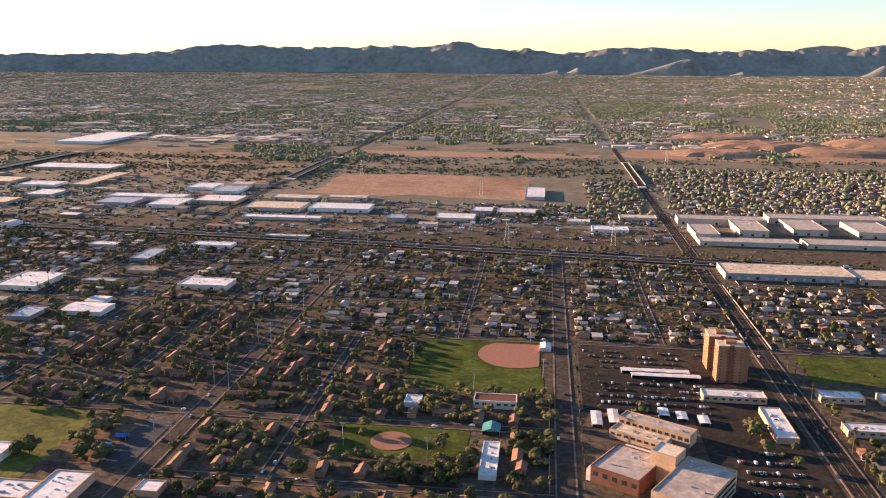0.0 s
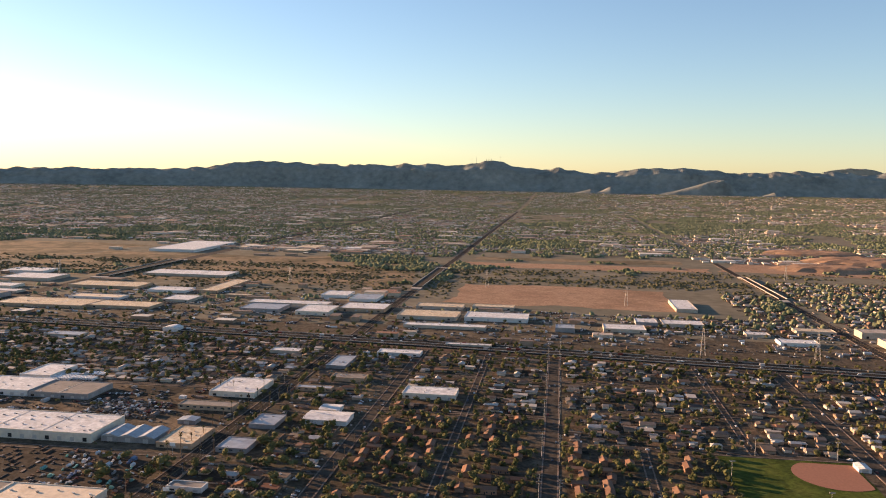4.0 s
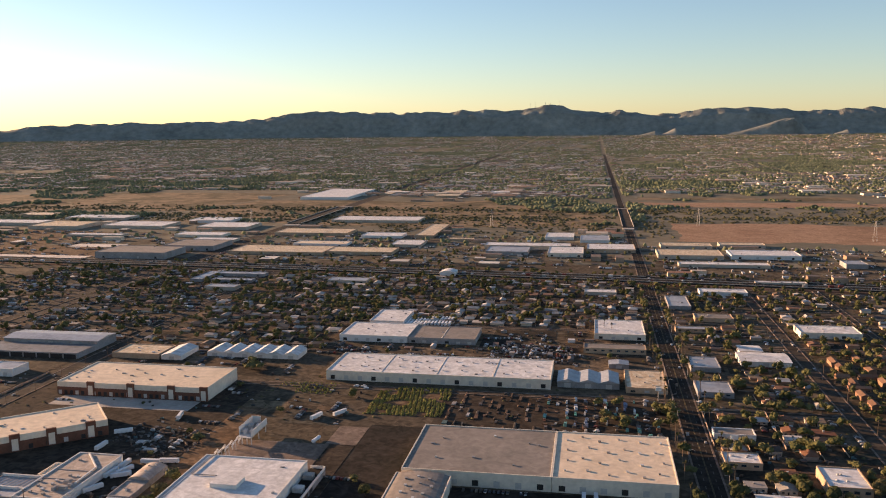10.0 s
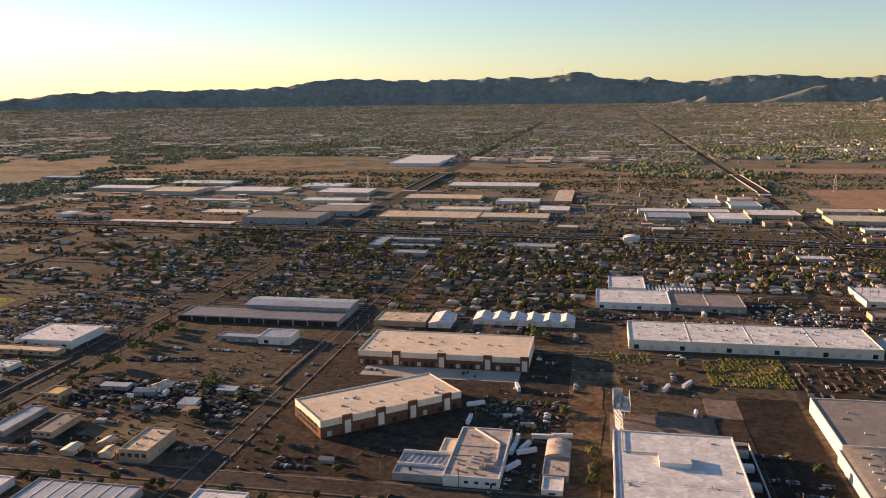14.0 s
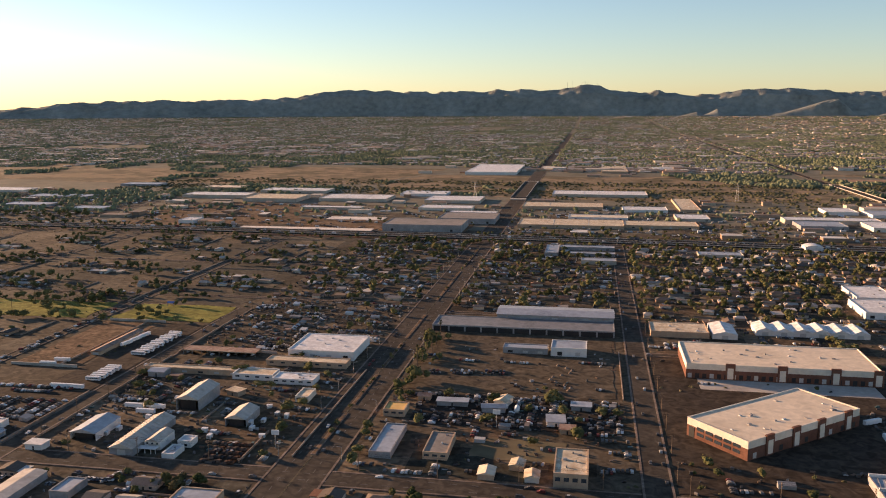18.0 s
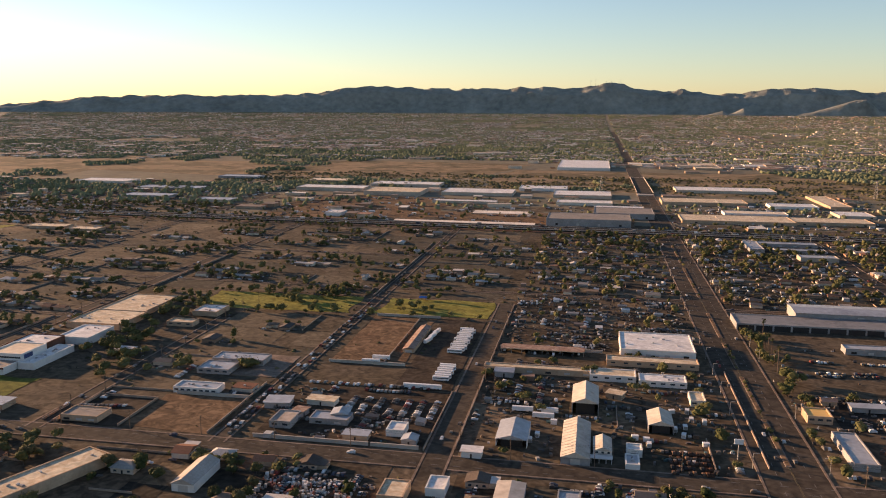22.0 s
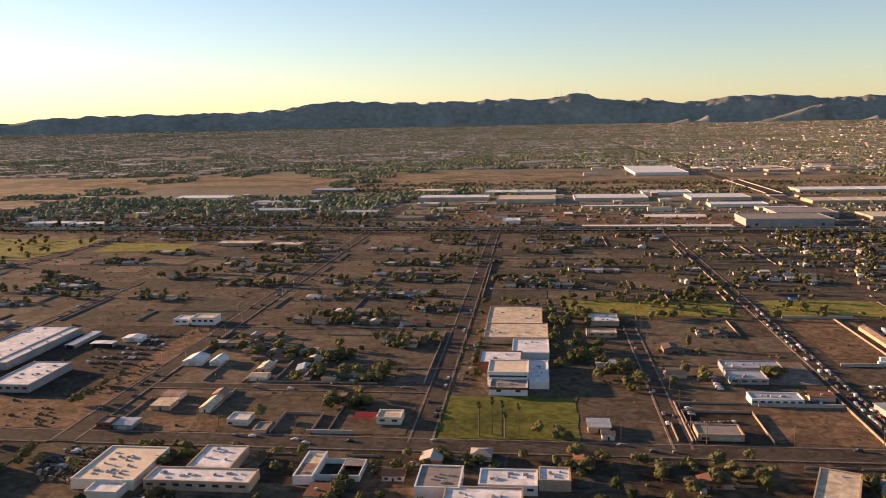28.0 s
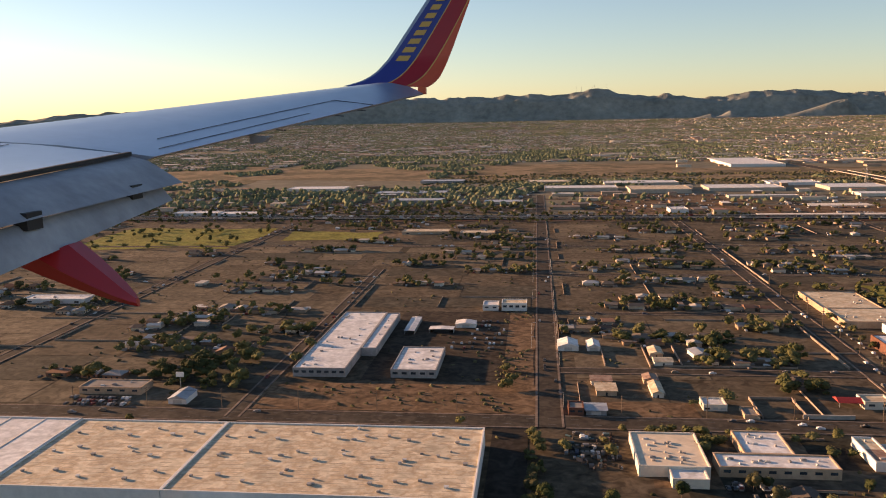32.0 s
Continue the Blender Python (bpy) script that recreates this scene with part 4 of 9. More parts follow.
for k in range(12):
    for sx in (-1, 1):
        part("roof_rib", Shape().beam((2.95 + sx * 0.05, 0.4 + k * 1.62, 2.93), (2.95 + sx * 2.95, 0.4 + k * 1.62, 1.77), 0.035), M_SHEET, b)
b = shed("small white gabled annex with a porch beside the barn", -543.3, 168.8, 3.8, 6.8, 2.0, 0.8, wall=M_WHITE, roof=M_SHEET)
part("porch_roof", Shape().box(-0.6, 3.9, -2.2, -0.45, 1.1, 1.2), M_WHITE, b)
for sx in (-0.4, 1.2, 2.6, 3.7):
    part("porch_post", Shape().box(sx - 0.06, sx + 0.06, -2.1, -1.98, -0.05, 1.1), M_WHITE, b)
for sx in (0.7, 1.9, 3.1):
    part("window", Shape().box(sx - 0.25, sx + 0.25, -0.05, 0.05, 1.35, 1.75), M_GLASS, b)
shed("tall grey gabled open shed", -548.4, 193.4, 6.2, 12.6, 3.0, 1.3, open_front=True, roof=M_SHEET)
shed("white gabled workshop with an open front", -563.8, 171.5, 6.7, 10.5, 1.8, 1.0, wall=M_WHITE, roof=M_METAL_ROOF, open_front=True)
shed("tan gabled open shed in the yard", -531.3, 185.2, 5.5, 8.4, 2.0, 1.1, open_front=True, roof=M_SHEET)
warehouse("narrow white low building by the lot", -536.9, 164.6, 2.8, 5.2, 1.3, M_WHITE, M_METAL_ROOF, units=3)
warehouse("white flat store behind the narrow building", -536.5, 171.2, 3.2, 3.6, 1.6, M_WHITE, M_WHITE_ROOF, doors=1)
warehouse("small yellow roofed shop at the roadside", -495, 198, 5.5, 6, 1.8, M_TANWALL, mat("yellow_roof", [(0.6, 0.36, 0.10), (0.66, 0.42, 0.14)], 0.7, fine=1, wear=0.1), windows=3)
b = warehouse("blue grey panelled canopy on the corner lot", -492, 173, 5, 17, 1.5, M_GREYWALL, M_METAL_ROOF, name="canopy_building")
for i in range(3):
    for j in range(8):
        part("roof_panel", Shape().box(0.5 + i * 1.4, 1.7 + i * 1.4, 0.6 + j * 2, 2.3 + j * 2, 1.16, 1.24), M_UNIT, b)
warehouse("flat roofed tan office beside the canopy", -480, 174, 5.5, 12, 1.8, M_TANWALL, M_GRAY_ROOF, windows=3, units=2)
warehouse("brick and cream three storey corner building", -451, 165, 7, 13, 3.1, M_TANWALL, M_TAN_ROOF, windows=4, units=5, side_windows=4)


def shack(x, y, w, d, h, a, wall, roof, flat=False):
    """A small yard building: walls, a sheet roof that overhangs, a door and a window."""
    b = thing("shack", "small worn yard shack with a sheet metal roof" if roof in (M_METAL_ROOF, M_RUSTROOF) else "small stucco house with a pale roof", "shed", pose(x, y, 0, 0, 0, a), group="shacks of the yards")
    part("wall", Shape().box(-w / 2, w / 2, -d / 2, d / 2, -0.05, h), wall, b)
    if flat:
        sh = Shape().box(-w / 2 - 0.25, w / 2 + 0.25, -d / 2 - 0.3, d / 2 + 0.2, h + 0.004, h + 0.1)
    else:
        sh = Shape().gable(-w / 2 - 0.2, w / 2 + 0.2, -d / 2 - 0.2, d / 2 + 0.2, h + 0.004, h + 0.55, "x" if w > d else "y")
    part("roof", sh, roof, b)
    part("door", Shape().box(-0.2, 0.2, -d / 2 - 0.04, -d / 2 + 0.04, 0, h * 0.7), M_DARK, b)
    TAKEN.append((x - w / 2 - 0.4, x + w / 2 + 0.4, y - d / 2 - 0.4, y + d / 2 + 0.4))


for x, y, w, d, h, a, wl, rf, flat in ((-479, 209, 8, 3, 1.3, 2, M_GREYWALL, M_METAL_ROOF, True), (-466, 211, 3.2, 5, 1.6, -18, M_CREAM, M_TAN_ROOF, False), (-487, 212, 3.4, 2.6, 1.2, 0, M_TANWALL, M_RUSTROOF, False), (-452, 200, 4.4, 5, 1.3, 4, M_WHITE, M_METAL_ROOF, True), (-449, 195, 3.6, 3.2, 1.2, 0, M_TANWALL, M_RUSTROOF, True),
                                       (-446, 211, 5, 3.4, 1.3, 0, M_GREYWALL, M_METAL_ROOF, True), (-468, 206, 6, 3, 1.4, 6, M_GREYWALL, M_METAL_ROOF, False), (-465, 168, 4.2, 3.4, 1.2, 90, M_TANWALL, M_CREAM_ROOF, False), (-459, 173, 3.6, 3, 1.2, 85, M_TANWALL, M_TAN_ROOF, False)):
    shack(x, y, w, d, h, a, wl, rf, flat)
for x, y, w, d, h, a, wl, rf, flat in ((-455.5, 168, 3.8, 3, 1.2, 92, M_CREAM, M_TAN_ROOF, False), (-538, 207, 4, 3.2, 1.4, -20, M_TANWALL, M_TAN_ROOF, True), (-567, 219, 5, 4, 1.6, 0, M_GREYWALL, M_METAL_ROOF, False), (-568, 165.5, 4.2, 3, 1.5, 0, M_WHITE, M_WHITE_ROOF, True), (-618, 186, 6, 5, 1.5, 8, M_GREYWALL, M_METAL_ROOF, True),
                                       (-608, 189, 7, 3.4, 1.4, -3, M_CREAM, M_TAN_ROOF, True), (-601, 181, 4, 4, 1.5, 5, M_GREYWALL, M_METAL_ROOF, False), (-611, 180, 5, 3, 1.4, 80, M_GREYWALL, M_RUSTROOF, True), (-594, 170, 5.5, 3.2, 1.3, 0, M_TANWALL, M_METAL_ROOF, True), (-582, 169.5, 3.2, 3.2, 1.3, 0, M_GREYWALL, M_METAL_ROOF, False)):
    shack(x, y, w, d, h, a, wl, rf, flat)
for x, y, w, d, h, a, wl, rf, flat in ((-783, 180.4, 4.4, 5.4, 1.2, 0, M_TANWALL, M_TAN_ROOF, True), (-783.6, 187, 4.6, 4, 1.1, 0, M_CREAM, M_RUSTROOF, True), (-772, 181, 2.5, 8, 1.1, 0, M_CREAM, M_TAN_ROOF, False), (-772.4, 188.4, 3, 4, 1.1, 0, M_TANWALL, M_RUSTROOF, False), (-768.2, 210.5, 3.2, 6, 1.2, 0, M_TANWALL, M_TAN_ROOF, False), (-767.4, 202.6, 4.4, 4, 1.1, 0, M_CREAM, M_TAN_ROOF, False), (-757.4, 209.5, 4, 5.6, 1.2, 10, M_WHITE, M_METAL_ROOF, False)):
    shack(x, y, w, d, h, a, wl, rf, flat)
for x, y, w, d, h, a, wl, rf, flat in ((-683, 172.4, 4.6, 5, 1.4, 0, M_TANWALL, M_METAL_ROOF, True), (-681.4, 167.4, 2.6, 2.4, 1.1, 0, M_CREAM, M_RUSTROOF, False)):
    shack(x, y, w, d, h, a, wl, rf, flat)
# west end
b = warehouse("big white school hall with a pale gabled roof", -708.2, 200.2, 10.2, 10.8, 3.6, M_WHITE, M_CREAM_ROOF, windows=0, name="school_building")
part("blue_panel", Shape().box(10.2, 10.26, 1.0, 4.6, 0.3, 3.2), mat("dark_blue_panel", [(0.03, 0.05, 0.12), (0.04, 0.06, 0.15)], 0.5, fine=2), b)
part("clerestory", Shape().box(0.4, 9.8, -0.06, 0.0, 2.3, 2.75), M_GLASS, b)
b = warehouse("low white school entrance with a dark fascia", -707.4, 193, 9.2, 7, 2.0, M_WHITE, M_GRAY_ROOF, units=3, windows=2, name="school_building")
part("fascia", Shape().box(-0.1, 9.3, -0.12, -0.07, 1.5, 2.1), M_BRICK, b)
warehouse("white flat roofed school wing", -697.9, 198.3, 4.9, 18, 1.9, M_WHITE, M_WHITE_ROOF, units=7, name="school_building")
warehouse("brown walled school block behind the hall", -711.2, 211.3, 11.2, 11, 2.8, M_BRICK, M_WHITE_ROOF, units=3, name="school_building")
warehouse("white school block with a blue white roof", -702.8, 222.6, 10.2, 14, 2.3, M_WHITE, M_WHITE_ROOF, units=3, name="school_building")
warehouse("tan roofed school classroom range behind the hall", -711.6, 239.5, 19, 17.4, 2.0, M_TANWALL, M_TAN_ROOF, units=5, name="school_building")
warehouse("farther tan roofed school classroom range", -711.8, 257.1, 17.6, 25, 1.7, M_TANWALL, M_TAN_ROOF, units=6, name="school_building")
warehouse("flat white roofed house-like hall", -679, 262, 9, 10, 1.7, M_TANWALL, M_WHITE_ROOF, units=4)
warehouse("low tan roofed clubhouse", -681, 248, 9, 5, 1.5, M_TANWALL, M_TAN_ROOF, windows=3)
warehouse("long white single storey office", -647.4, 189.3, 11.6, 5, 1.6, M_WHITE, M_METAL_ROOF, windows=7, units=5)
warehouse("grey roofed motel block beside its court", -648.7, 204.6, 9.2, 7.4, 1.5, M_GREYWALL, M_METAL_ROOF, windows=4, units=3)
warehouse("long grey roofed motel wing", -648.5, 213.6, 15, 6.4, 1.6, M_GREYWALL, M_METAL_ROOF, windows=6, units=4)
warehouse("flat tan roofed workshop with white vans", -663.4, 167, 9.2, 6, 1.5, M_TANWALL, M_GRAY_ROOF, doors=3)
warehouse("grey walled scrap yard office", -615, 172, 5, 7, 1.7, M_GREYWALL, M_DULL_ROOF, windows=2)
warehouse("flat grey roofed yard building", -607, 176, 9, 5, 1.4, M_GREYWALL, M_METAL_ROOF, doors=2)
warehouse("small white roofed box by the road", -588, 172, 4, 5, 1.7, M_WHITE, M_WHITE_ROOF)
b = warehouse("long white office building with a stepped plan", -857, 188, 13, 58, 2.2, M_GREYWALL, M_WHITE_ROOF, units=16, windows=7, name="office_building")
b = warehouse("stepped wing of the long white office building", -843.9, 206, 4, 39, 2.2, M_GREYWALL, M_WHITE_ROOF, units=3, name="office_building")
warehouse("white roofed office block across the court", -833, 188, 11, 20, 2.1, M_GREYWALL, M_WHITE_ROOF, units=9, windows=5, name="office_building")
shed("slim white parking canopy", -836, 228, 3, 16, 1.2, 0.15, wall=M_POLE, roof=M_WHITE_ROOF, open_front=True, name="carport")
shed("short white parking canopy", -829, 230, 7, 3, 1.2, 0.15, wall=M_POLE, roof=M_WHITE_ROOF, open_front=True, name="carport")
big_roof = warehouse("huge warehouse with a stained tan roof", -858, 118, 50, 30, 3.6, M_WHITE, M_TAN_ROOF, units=16, vents=(10, 3), doors=8)
west_roof = warehouse("west part of the huge stained tan roof", -888, 118, 29.9, 30, 3.6, M_WHITE, M_TAN_ROOF, units=4, vents=(6, 3))
M_LAP = mat("roof_lap_seam", [(0.40, 0.31, 0.215), (0.46, 0.37, 0.265), (0.34, 0.25, 0.17)], 0.85, fine=0.7, coarse=0.4, wear=0.25)
for b, w in ((big_roof, 50), (west_roof, 29.9)):
    laps = Shape()
    for k in range(18):
        x = 0.4
        while x < w - 2:
            l = 1.5 + 3.5 * abs(math.sin(x * 3.7 + k * 1.9))
            laps.box(x, min(x + l, w - 0.4), 1.4 + k * 1.56, 1.4 + k * 1.56 + 0.10 + 0.12 * abs(math.sin(x + k)), 3.39, 3.452)
            x += l + 0.5 + 2.0 * abs(math.cos(x * 2.3 + k))
    part("membrane_lap", laps, M_LAP, b, "darker lap seam of the roof membrane", kind="stuff")
warehouse("white roofed end of the huge warehouse", -925, 118, 36.9, 30, 3.7, M_WHITE, M_WHITE_ROOF, seams=4)
shed("white gatehouse canopies before the tan warehouse", -852, 110, 8, 7.5, 2.2, 0.3, along="x", wall=M_WHITE, roof=M_WHITE_ROOF, bays=1)
warehouse("stained cream roofed workshop near the avenue", -781, 136.3, 12, 15.6, 2.0, M_CREAM, M_CREAM_ROOF, units=20)
warehouse("low cream annex of the workshop", -776, 132, 6, 4.4, 1.7, M_CREAM, M_WHITE_ROOF)
warehouse("white roofed T shaped clinic wing", -767.4, 137, 19.9, 6, 1.9, M_TANWALL, M_WHITE_ROOF, units=10, windows=8)
warehouse("white roofed T shaped clinic block", -761.9, 143.1, 8.6, 10.8, 1.9, M_TANWALL, M_WHITE_ROOF, units=8)
b = warehouse("narrow tan roofed house beside a walled court", -740.6, 141, 3.7, 11.6, 1.7, M_WHITE, M_TAN_ROOF, units=2)
part("brown_roof_half", Shape().box(0.35, 3.35, 0.35, 6.0, 1.5, 1.6), M_RUSTROOF, b)
b = thing("walled_court", "white walled courtyard with a dark paved floor", "courtyard", pose(-736.8, 143, 0))
TAKEN.append((-737.5, -727.5, 142, 152))
part("floor", Shape().box(0.2, 8.0, 0.2, 7.4, -0.05, 0.16), M_ASPHALT, b)
part("wall", Shape().box(0, 8.2, 0, 0.2, -0.05, 1.2), M_WHITE, b)
part("wall", Shape().box(0, 8.2, 7.4, 7.6, -0.05, 1.2), M_WHITE, b)
part("wall", Shape().box(8.0, 8.2, 0.2, 7.4, -0.05, 1.2), M_WHITE, b)
part("partition", Shape().box(4.0, 4.15, 0.2, 7.4, -0.05, 1.1), M_WHITE, b)
part("lean_to_roof", Shape().box(4.3, 7.9, 4.6, 7.3, 1.0, 1.1), M_GRAY_ROOF, b)
warehouse("grey flat roofed block near the avenue", -717.5, 137, 8, 9.4, 2.2, M_WHITE, M_GRAY_ROOF, units=6)
warehouse("white flat roofed block near the avenue", -706.4, 139.4, 10.5, 6.9, 1.9, M_WHITE, M_WHITE_ROOF, units=8, windows=4)
warehouse("pale roofed hall near the avenue", -695.7, 141.5, 5.7, 5.8, 2.1, M_TANWALL, M_WHITE_ROOF, units=3)
warehouse("long low flat roofed block in trees", -712, 128.4, 13.6, 9.4, 2.2, M_TANWALL, M_WHITE_ROOF, units=8)
warehouse("white roofed yard office south of the avenue", -582, 141, 5, 7, 1.9, M_TANWALL, M_TAN_ROOF)
warehouse("small orange and white shed by the avenue", -573.9, 145.8, 3.7, 5.7, 1.7, M_WHITE, M_WHITE_ROOF)
shed("long tan barn roof south of the avenue", -561, 138, 5.4, 13.5, 1.6, 0.3, roof=M_SHEET)
warehouse("blue grey roofed shop by the arterial corner", -549.6, 143.4, 4.2, 6.6, 1.6, M_GREYWALL, M_METAL_ROOF)
warehouse("flat teal grey roofed corner store", -524, 141, 9, 8, 1.9, M_TANWALL, M_METAL_ROOF, units=3)
warehouse("ribbed grey roofed storage hall south of the avenue", -461, 141, 24, 10, 2.0, M_GREYWALL, M_METAL_ROOF, seams=6)
warehouse("pale roofed shop south of the avenue", -478, 143, 11, 8, 1.8, M_WHITE, M_WHITE_ROOF, units=3)
warehouse("long pale roofed workshop south of the avenue", -425, 141, 11, 11, 2.0, M_WHITE, M_WHITE_ROOF, units=4)
shed("white gabled house south of the avenue", -621, 139, 4.6, 11, 1.7, 1.1, wall=M_WHITE, roof=M_HROOF)
b = warehouse("angled two storey tan motel among trees", -654, 128, 7, 24, 2.2, M_TANWALL, M_TAN_ROOF, units=6, side_windows=6)
turned(b, -22)
warehouse("white walled church hall with arches", -815.4, 258, 5, 6, 1.9, M_WHITE, M_WHITE_ROOF, windows=2, name="hall")
warehouse("white crenellated hall with arched windows", -809.4, 258, 8, 6, 2.5, M_WHITE, M_TAN_ROOF, windows=4, name="hall")
warehouse("low tan restaurant beside its car park", -903, 172.6, 15, 6, 1.7, M_TANWALL, M_GRAY_ROOF, windows=5, units=3, name="restaurant")
shed("small white gabled hut beside the avenue", -879, 167, 4.2, 6, 1.3, 0.8, wall=M_WHITE, roof=M_METAL_ROOF)
shed("white gabled house with a pale roof", -792.8, 213, 5.4, 6.4, 1.3, 0.9, wall=M_WHITE, roof=M_WHITE_ROOF, name="cottage")
shed("long white gabled house beside the arterial", -785.2, 213, 3.4, 6, 1.2, 0.8, wall=M_WHITE, roof=M_WHITE_ROOF, name="cottage")
warehouse("pale flat carport with parked cars under it", -763.9, 169.4, 4.8, 4.8, 1.4, M_CREAM, M_WHITE_ROOF, doors=3, name="carport")
shed("pale timber shed with a low roof behind the church", -822, 236, 6, 4, 1.3, 0.4, wall=M_WHITE, roof=M_WHITE_ROOF)
# east end
b = warehouse("brown brick hospital wing with a dusty flat roof", 27, 181, 12.5, 22, 5.6, M_TANWALL, M_DULL_ROOF, units=5, windows=6, name="hospital_block")
for k in range(3):
    part("window_band", Shape().box(12.45, 12.56, 0.8, 21, 0.8 + k * 1.6, 1.5 + k * 1.6), M_GLASS, b)
turned(b, -31)
b = warehouse("brown hospital block with stepped roofs", 13.9, 194.2, 13, 15.5, 4.3, M_BRICK, M_DULL_ROOF, units=6, windows=5, name="hospital_block")
part("pale_terrace", Shape().box(-1.2, 0, 0, 15, 0, 3.2), M_CREAM, b)
part("upper_terrace", Shape().box(1.0, 9, 15.5, 18, 0, 3.6), M_CREAM, b)
turned(b, -31)
b = warehouse("blank tan stair tower of the hospital", 28.6, 197, 6.6, 6.4, 8.0, M_TANWALL, M_CREAM_ROOF, name="hospital_block")
turned(b, -31)
b = warehouse("two storey tan clinic range", 23.5, 226.6, 21, 5, 3.7, M_TANWALL, M_DULL_ROOF, windows=11, units=4, name="hospital_block")
turned(b, -30.5)
b = warehouse("low tan clinic range with a terrace", 20.4, 220.3, 16, 5.5, 2.5, M_TANWALL, M_TAN_ROOF, windows=8, units=6, name="hospital_block")
turned(b, -30.5)
TAKEN.append((10, 52, 165, 236))


M_TOWER = mat("orange_tan_brick", [(0.258, 0.137, 0.076), (0.296, 0.163, 0.094)], 0.9, fine=1.5, coarse=0.2, wear=0.15)


def tower(x0, y0, w, d, h):
    b = thing("apartment_tower", "tall tan brick apartment tower lit by sun", "tower block", pose(x0, y0, 0))
    TAKEN.append((x0 - 2, x0 + w + 2, y0 - 2, y0 + d + 2))
    part("wall", Shape().box(0, w, 0, d, -0.05, h), M_TOWER, b)
    part("roof", Shape().box(-0.08, w + 0.08, -0.08, d + 0.08, h, h + 0.25), M_TAN_ROOF, b)
    part("lift_house", Shape().box(w * 0.3, w * 0.7, d * 0.3, d * 0.7, h + 0.25, h + 1.2), M_TOWER, b)
    part("corner_shaft", Shape().box(w - 0.3, w + 1.6, d * 0.2, d * 0.7, -0.05, h - 0.8), M_TOWER, b)
    part("stair_shaft", Shape().box(w * 0.42, w * 0.58, -0.5, 0, -0.05, h + 0.5), M_BRICK, b)
    fl = int(h / 1.05)
    for k in range(fl):
        z = 0.45 + k * 1.05
        for i in range(4):
            x = w * (0.12 + 0.25 * i)
            if abs(x / w - 0.5) > 0.1:
                part("window", Shape().box(x - 0.25, x + 0.25, -0.05, 0.05, z, z + 0.42), M_GLASS, b)
        for i in range(2):
            y = d * (0.3 + 0.4 * i)
            part("window", Shape().box(-0.05, 0.05, y - 0.25, y + 0.25, z, z + 0.42), M_GLASS, b)


tower(58, 266, 8.5, 6, 12.5)
tower(57, 277, 9, 8, 12.0)
warehouse("white roofed medical office with sunlit walls", 51, 249, 19, 6, 2.2, M_TANWALL, M_WHITE_ROOF, windows=8, units=5)
warehouse("long white roofed clinic along the road", 66, 222, 6, 21, 1.9, M_TANWALL, M_WHITE_ROOF, units=8)
for i, (x, y) in enumerate(((16, 226), (21, 228), (36, 235), (41, 233), (47, 231))):
    shed("white parking shade canopy", x, y, 3, 9 if i < 2 else 5, 1.1, 0.15, wall=M_POLE, roof=M_WHITE_ROOF, open_front=True, name="carport")
shed("long white parking shade canopy", 28, 270, 22, 2.5, 1.2, 0.12, along="x", wall=M_POLE, roof=M_WHITE_ROOF, open_front=True, name="carport")
shed("long white parking shade canopy", 31, 266, 22, 2.5, 1.2, 0.12, along="x", wall=M_POLE, roof=M_WHITE_ROOF, open_front=True, name="carport")
warehouse("brown roofed recreation centre with a white front", -19, 235, 13, 6, 2.5, M_CREAM, M_BRICK, windows=6, name="recreation_centre")
shed("green pyramid roofed picnic shelter", -15, 217, 5, 5, 1.2, 0.9, wall=M_POLE, roof=mat("green_metal_roof", [(0.05, 0.2, 0.18), (0.06, 0.24, 0.21)], 0.6, fine=2), open_front=True, name="picnic_shelter")
warehouse("slim white spotted roof building", -14, 191, 4.5, 19, 1.5, M_WHITE, M_WHITE_ROOF, units=10, name="pool_building")
warehouse("small white concession building", -40, 233, 5, 6, 1.6, M_WHITE, M_WHITE_ROOF)
shed("small white stand behind home plate", 0.5, 288, 4, 6, 1.3, 0.4, wall=M_WHITE, roof=M_WHITE_ROOF, name="stand")
for i in range(4):
    warehouse("white roofed garden office", 87 + (i % 2) * 18, 253 - (i // 2) * 24, 13, 6, 2.0, M_TANWALL, M_WHITE_ROOF, units=4, windows=5)
warehouse("long blue grey warehouse with a tan roof", 88, 402, 60, 22, 3.3, M_GREYWALL, M_TAN_ROOF, doors=14, units=12)
warehouse("tan roofed warehouse beside the long one", 149, 400, 45, 20, 2.8, M_TANWALL, M_TAN_ROOF, doors=8)
for x0, y0, w, d, h in ((86, 540, 55, 14, 4), (89, 492, 14, 31, 4), (117, 506, 17, 34, 4), (145, 551, 73, 16, 4), (150, 514, 20, 34, 3.8), (186, 510, 22, 34, 4), (89, 478, 54, 13, 2.6), (148, 478, 70, 16, 2.6)):
    warehouse("tan industrial park warehouse with a dusty flat roof", x0, y0, w, d, h, M_SHADEWALL, M_DULL_ROOF, doors=8, units=3)
# between the arterial and the housing
warehouse("white roofed warehouse by the housing", -164, 349, 23, 13, 2.4, M_CREAM, M_WHITE_ROOF, doors=5, units=4)
shed("white metal warehouse with ribbed roof", -194, 305, 17, 12, 2.0, 0.5, along="x", wall=M_WHITE, roof=M_WHITE_ROOF)
shed("white metal storage range", -192, 320, 8, 8, 1.7, 0.4, along="x", wall=M_WHITE, roof=M_WHITE_ROOF)
warehouse("grey flat roofed shop by the road", -212, 296, 10, 14, 1.7, M_GREYWALL, M_METAL_ROOF, units=3)
warehouse("grey and white workshop by the road", -213, 268, 11, 12, 1.8, M_GREYWALL, M_METAL_ROOF, windows=3)
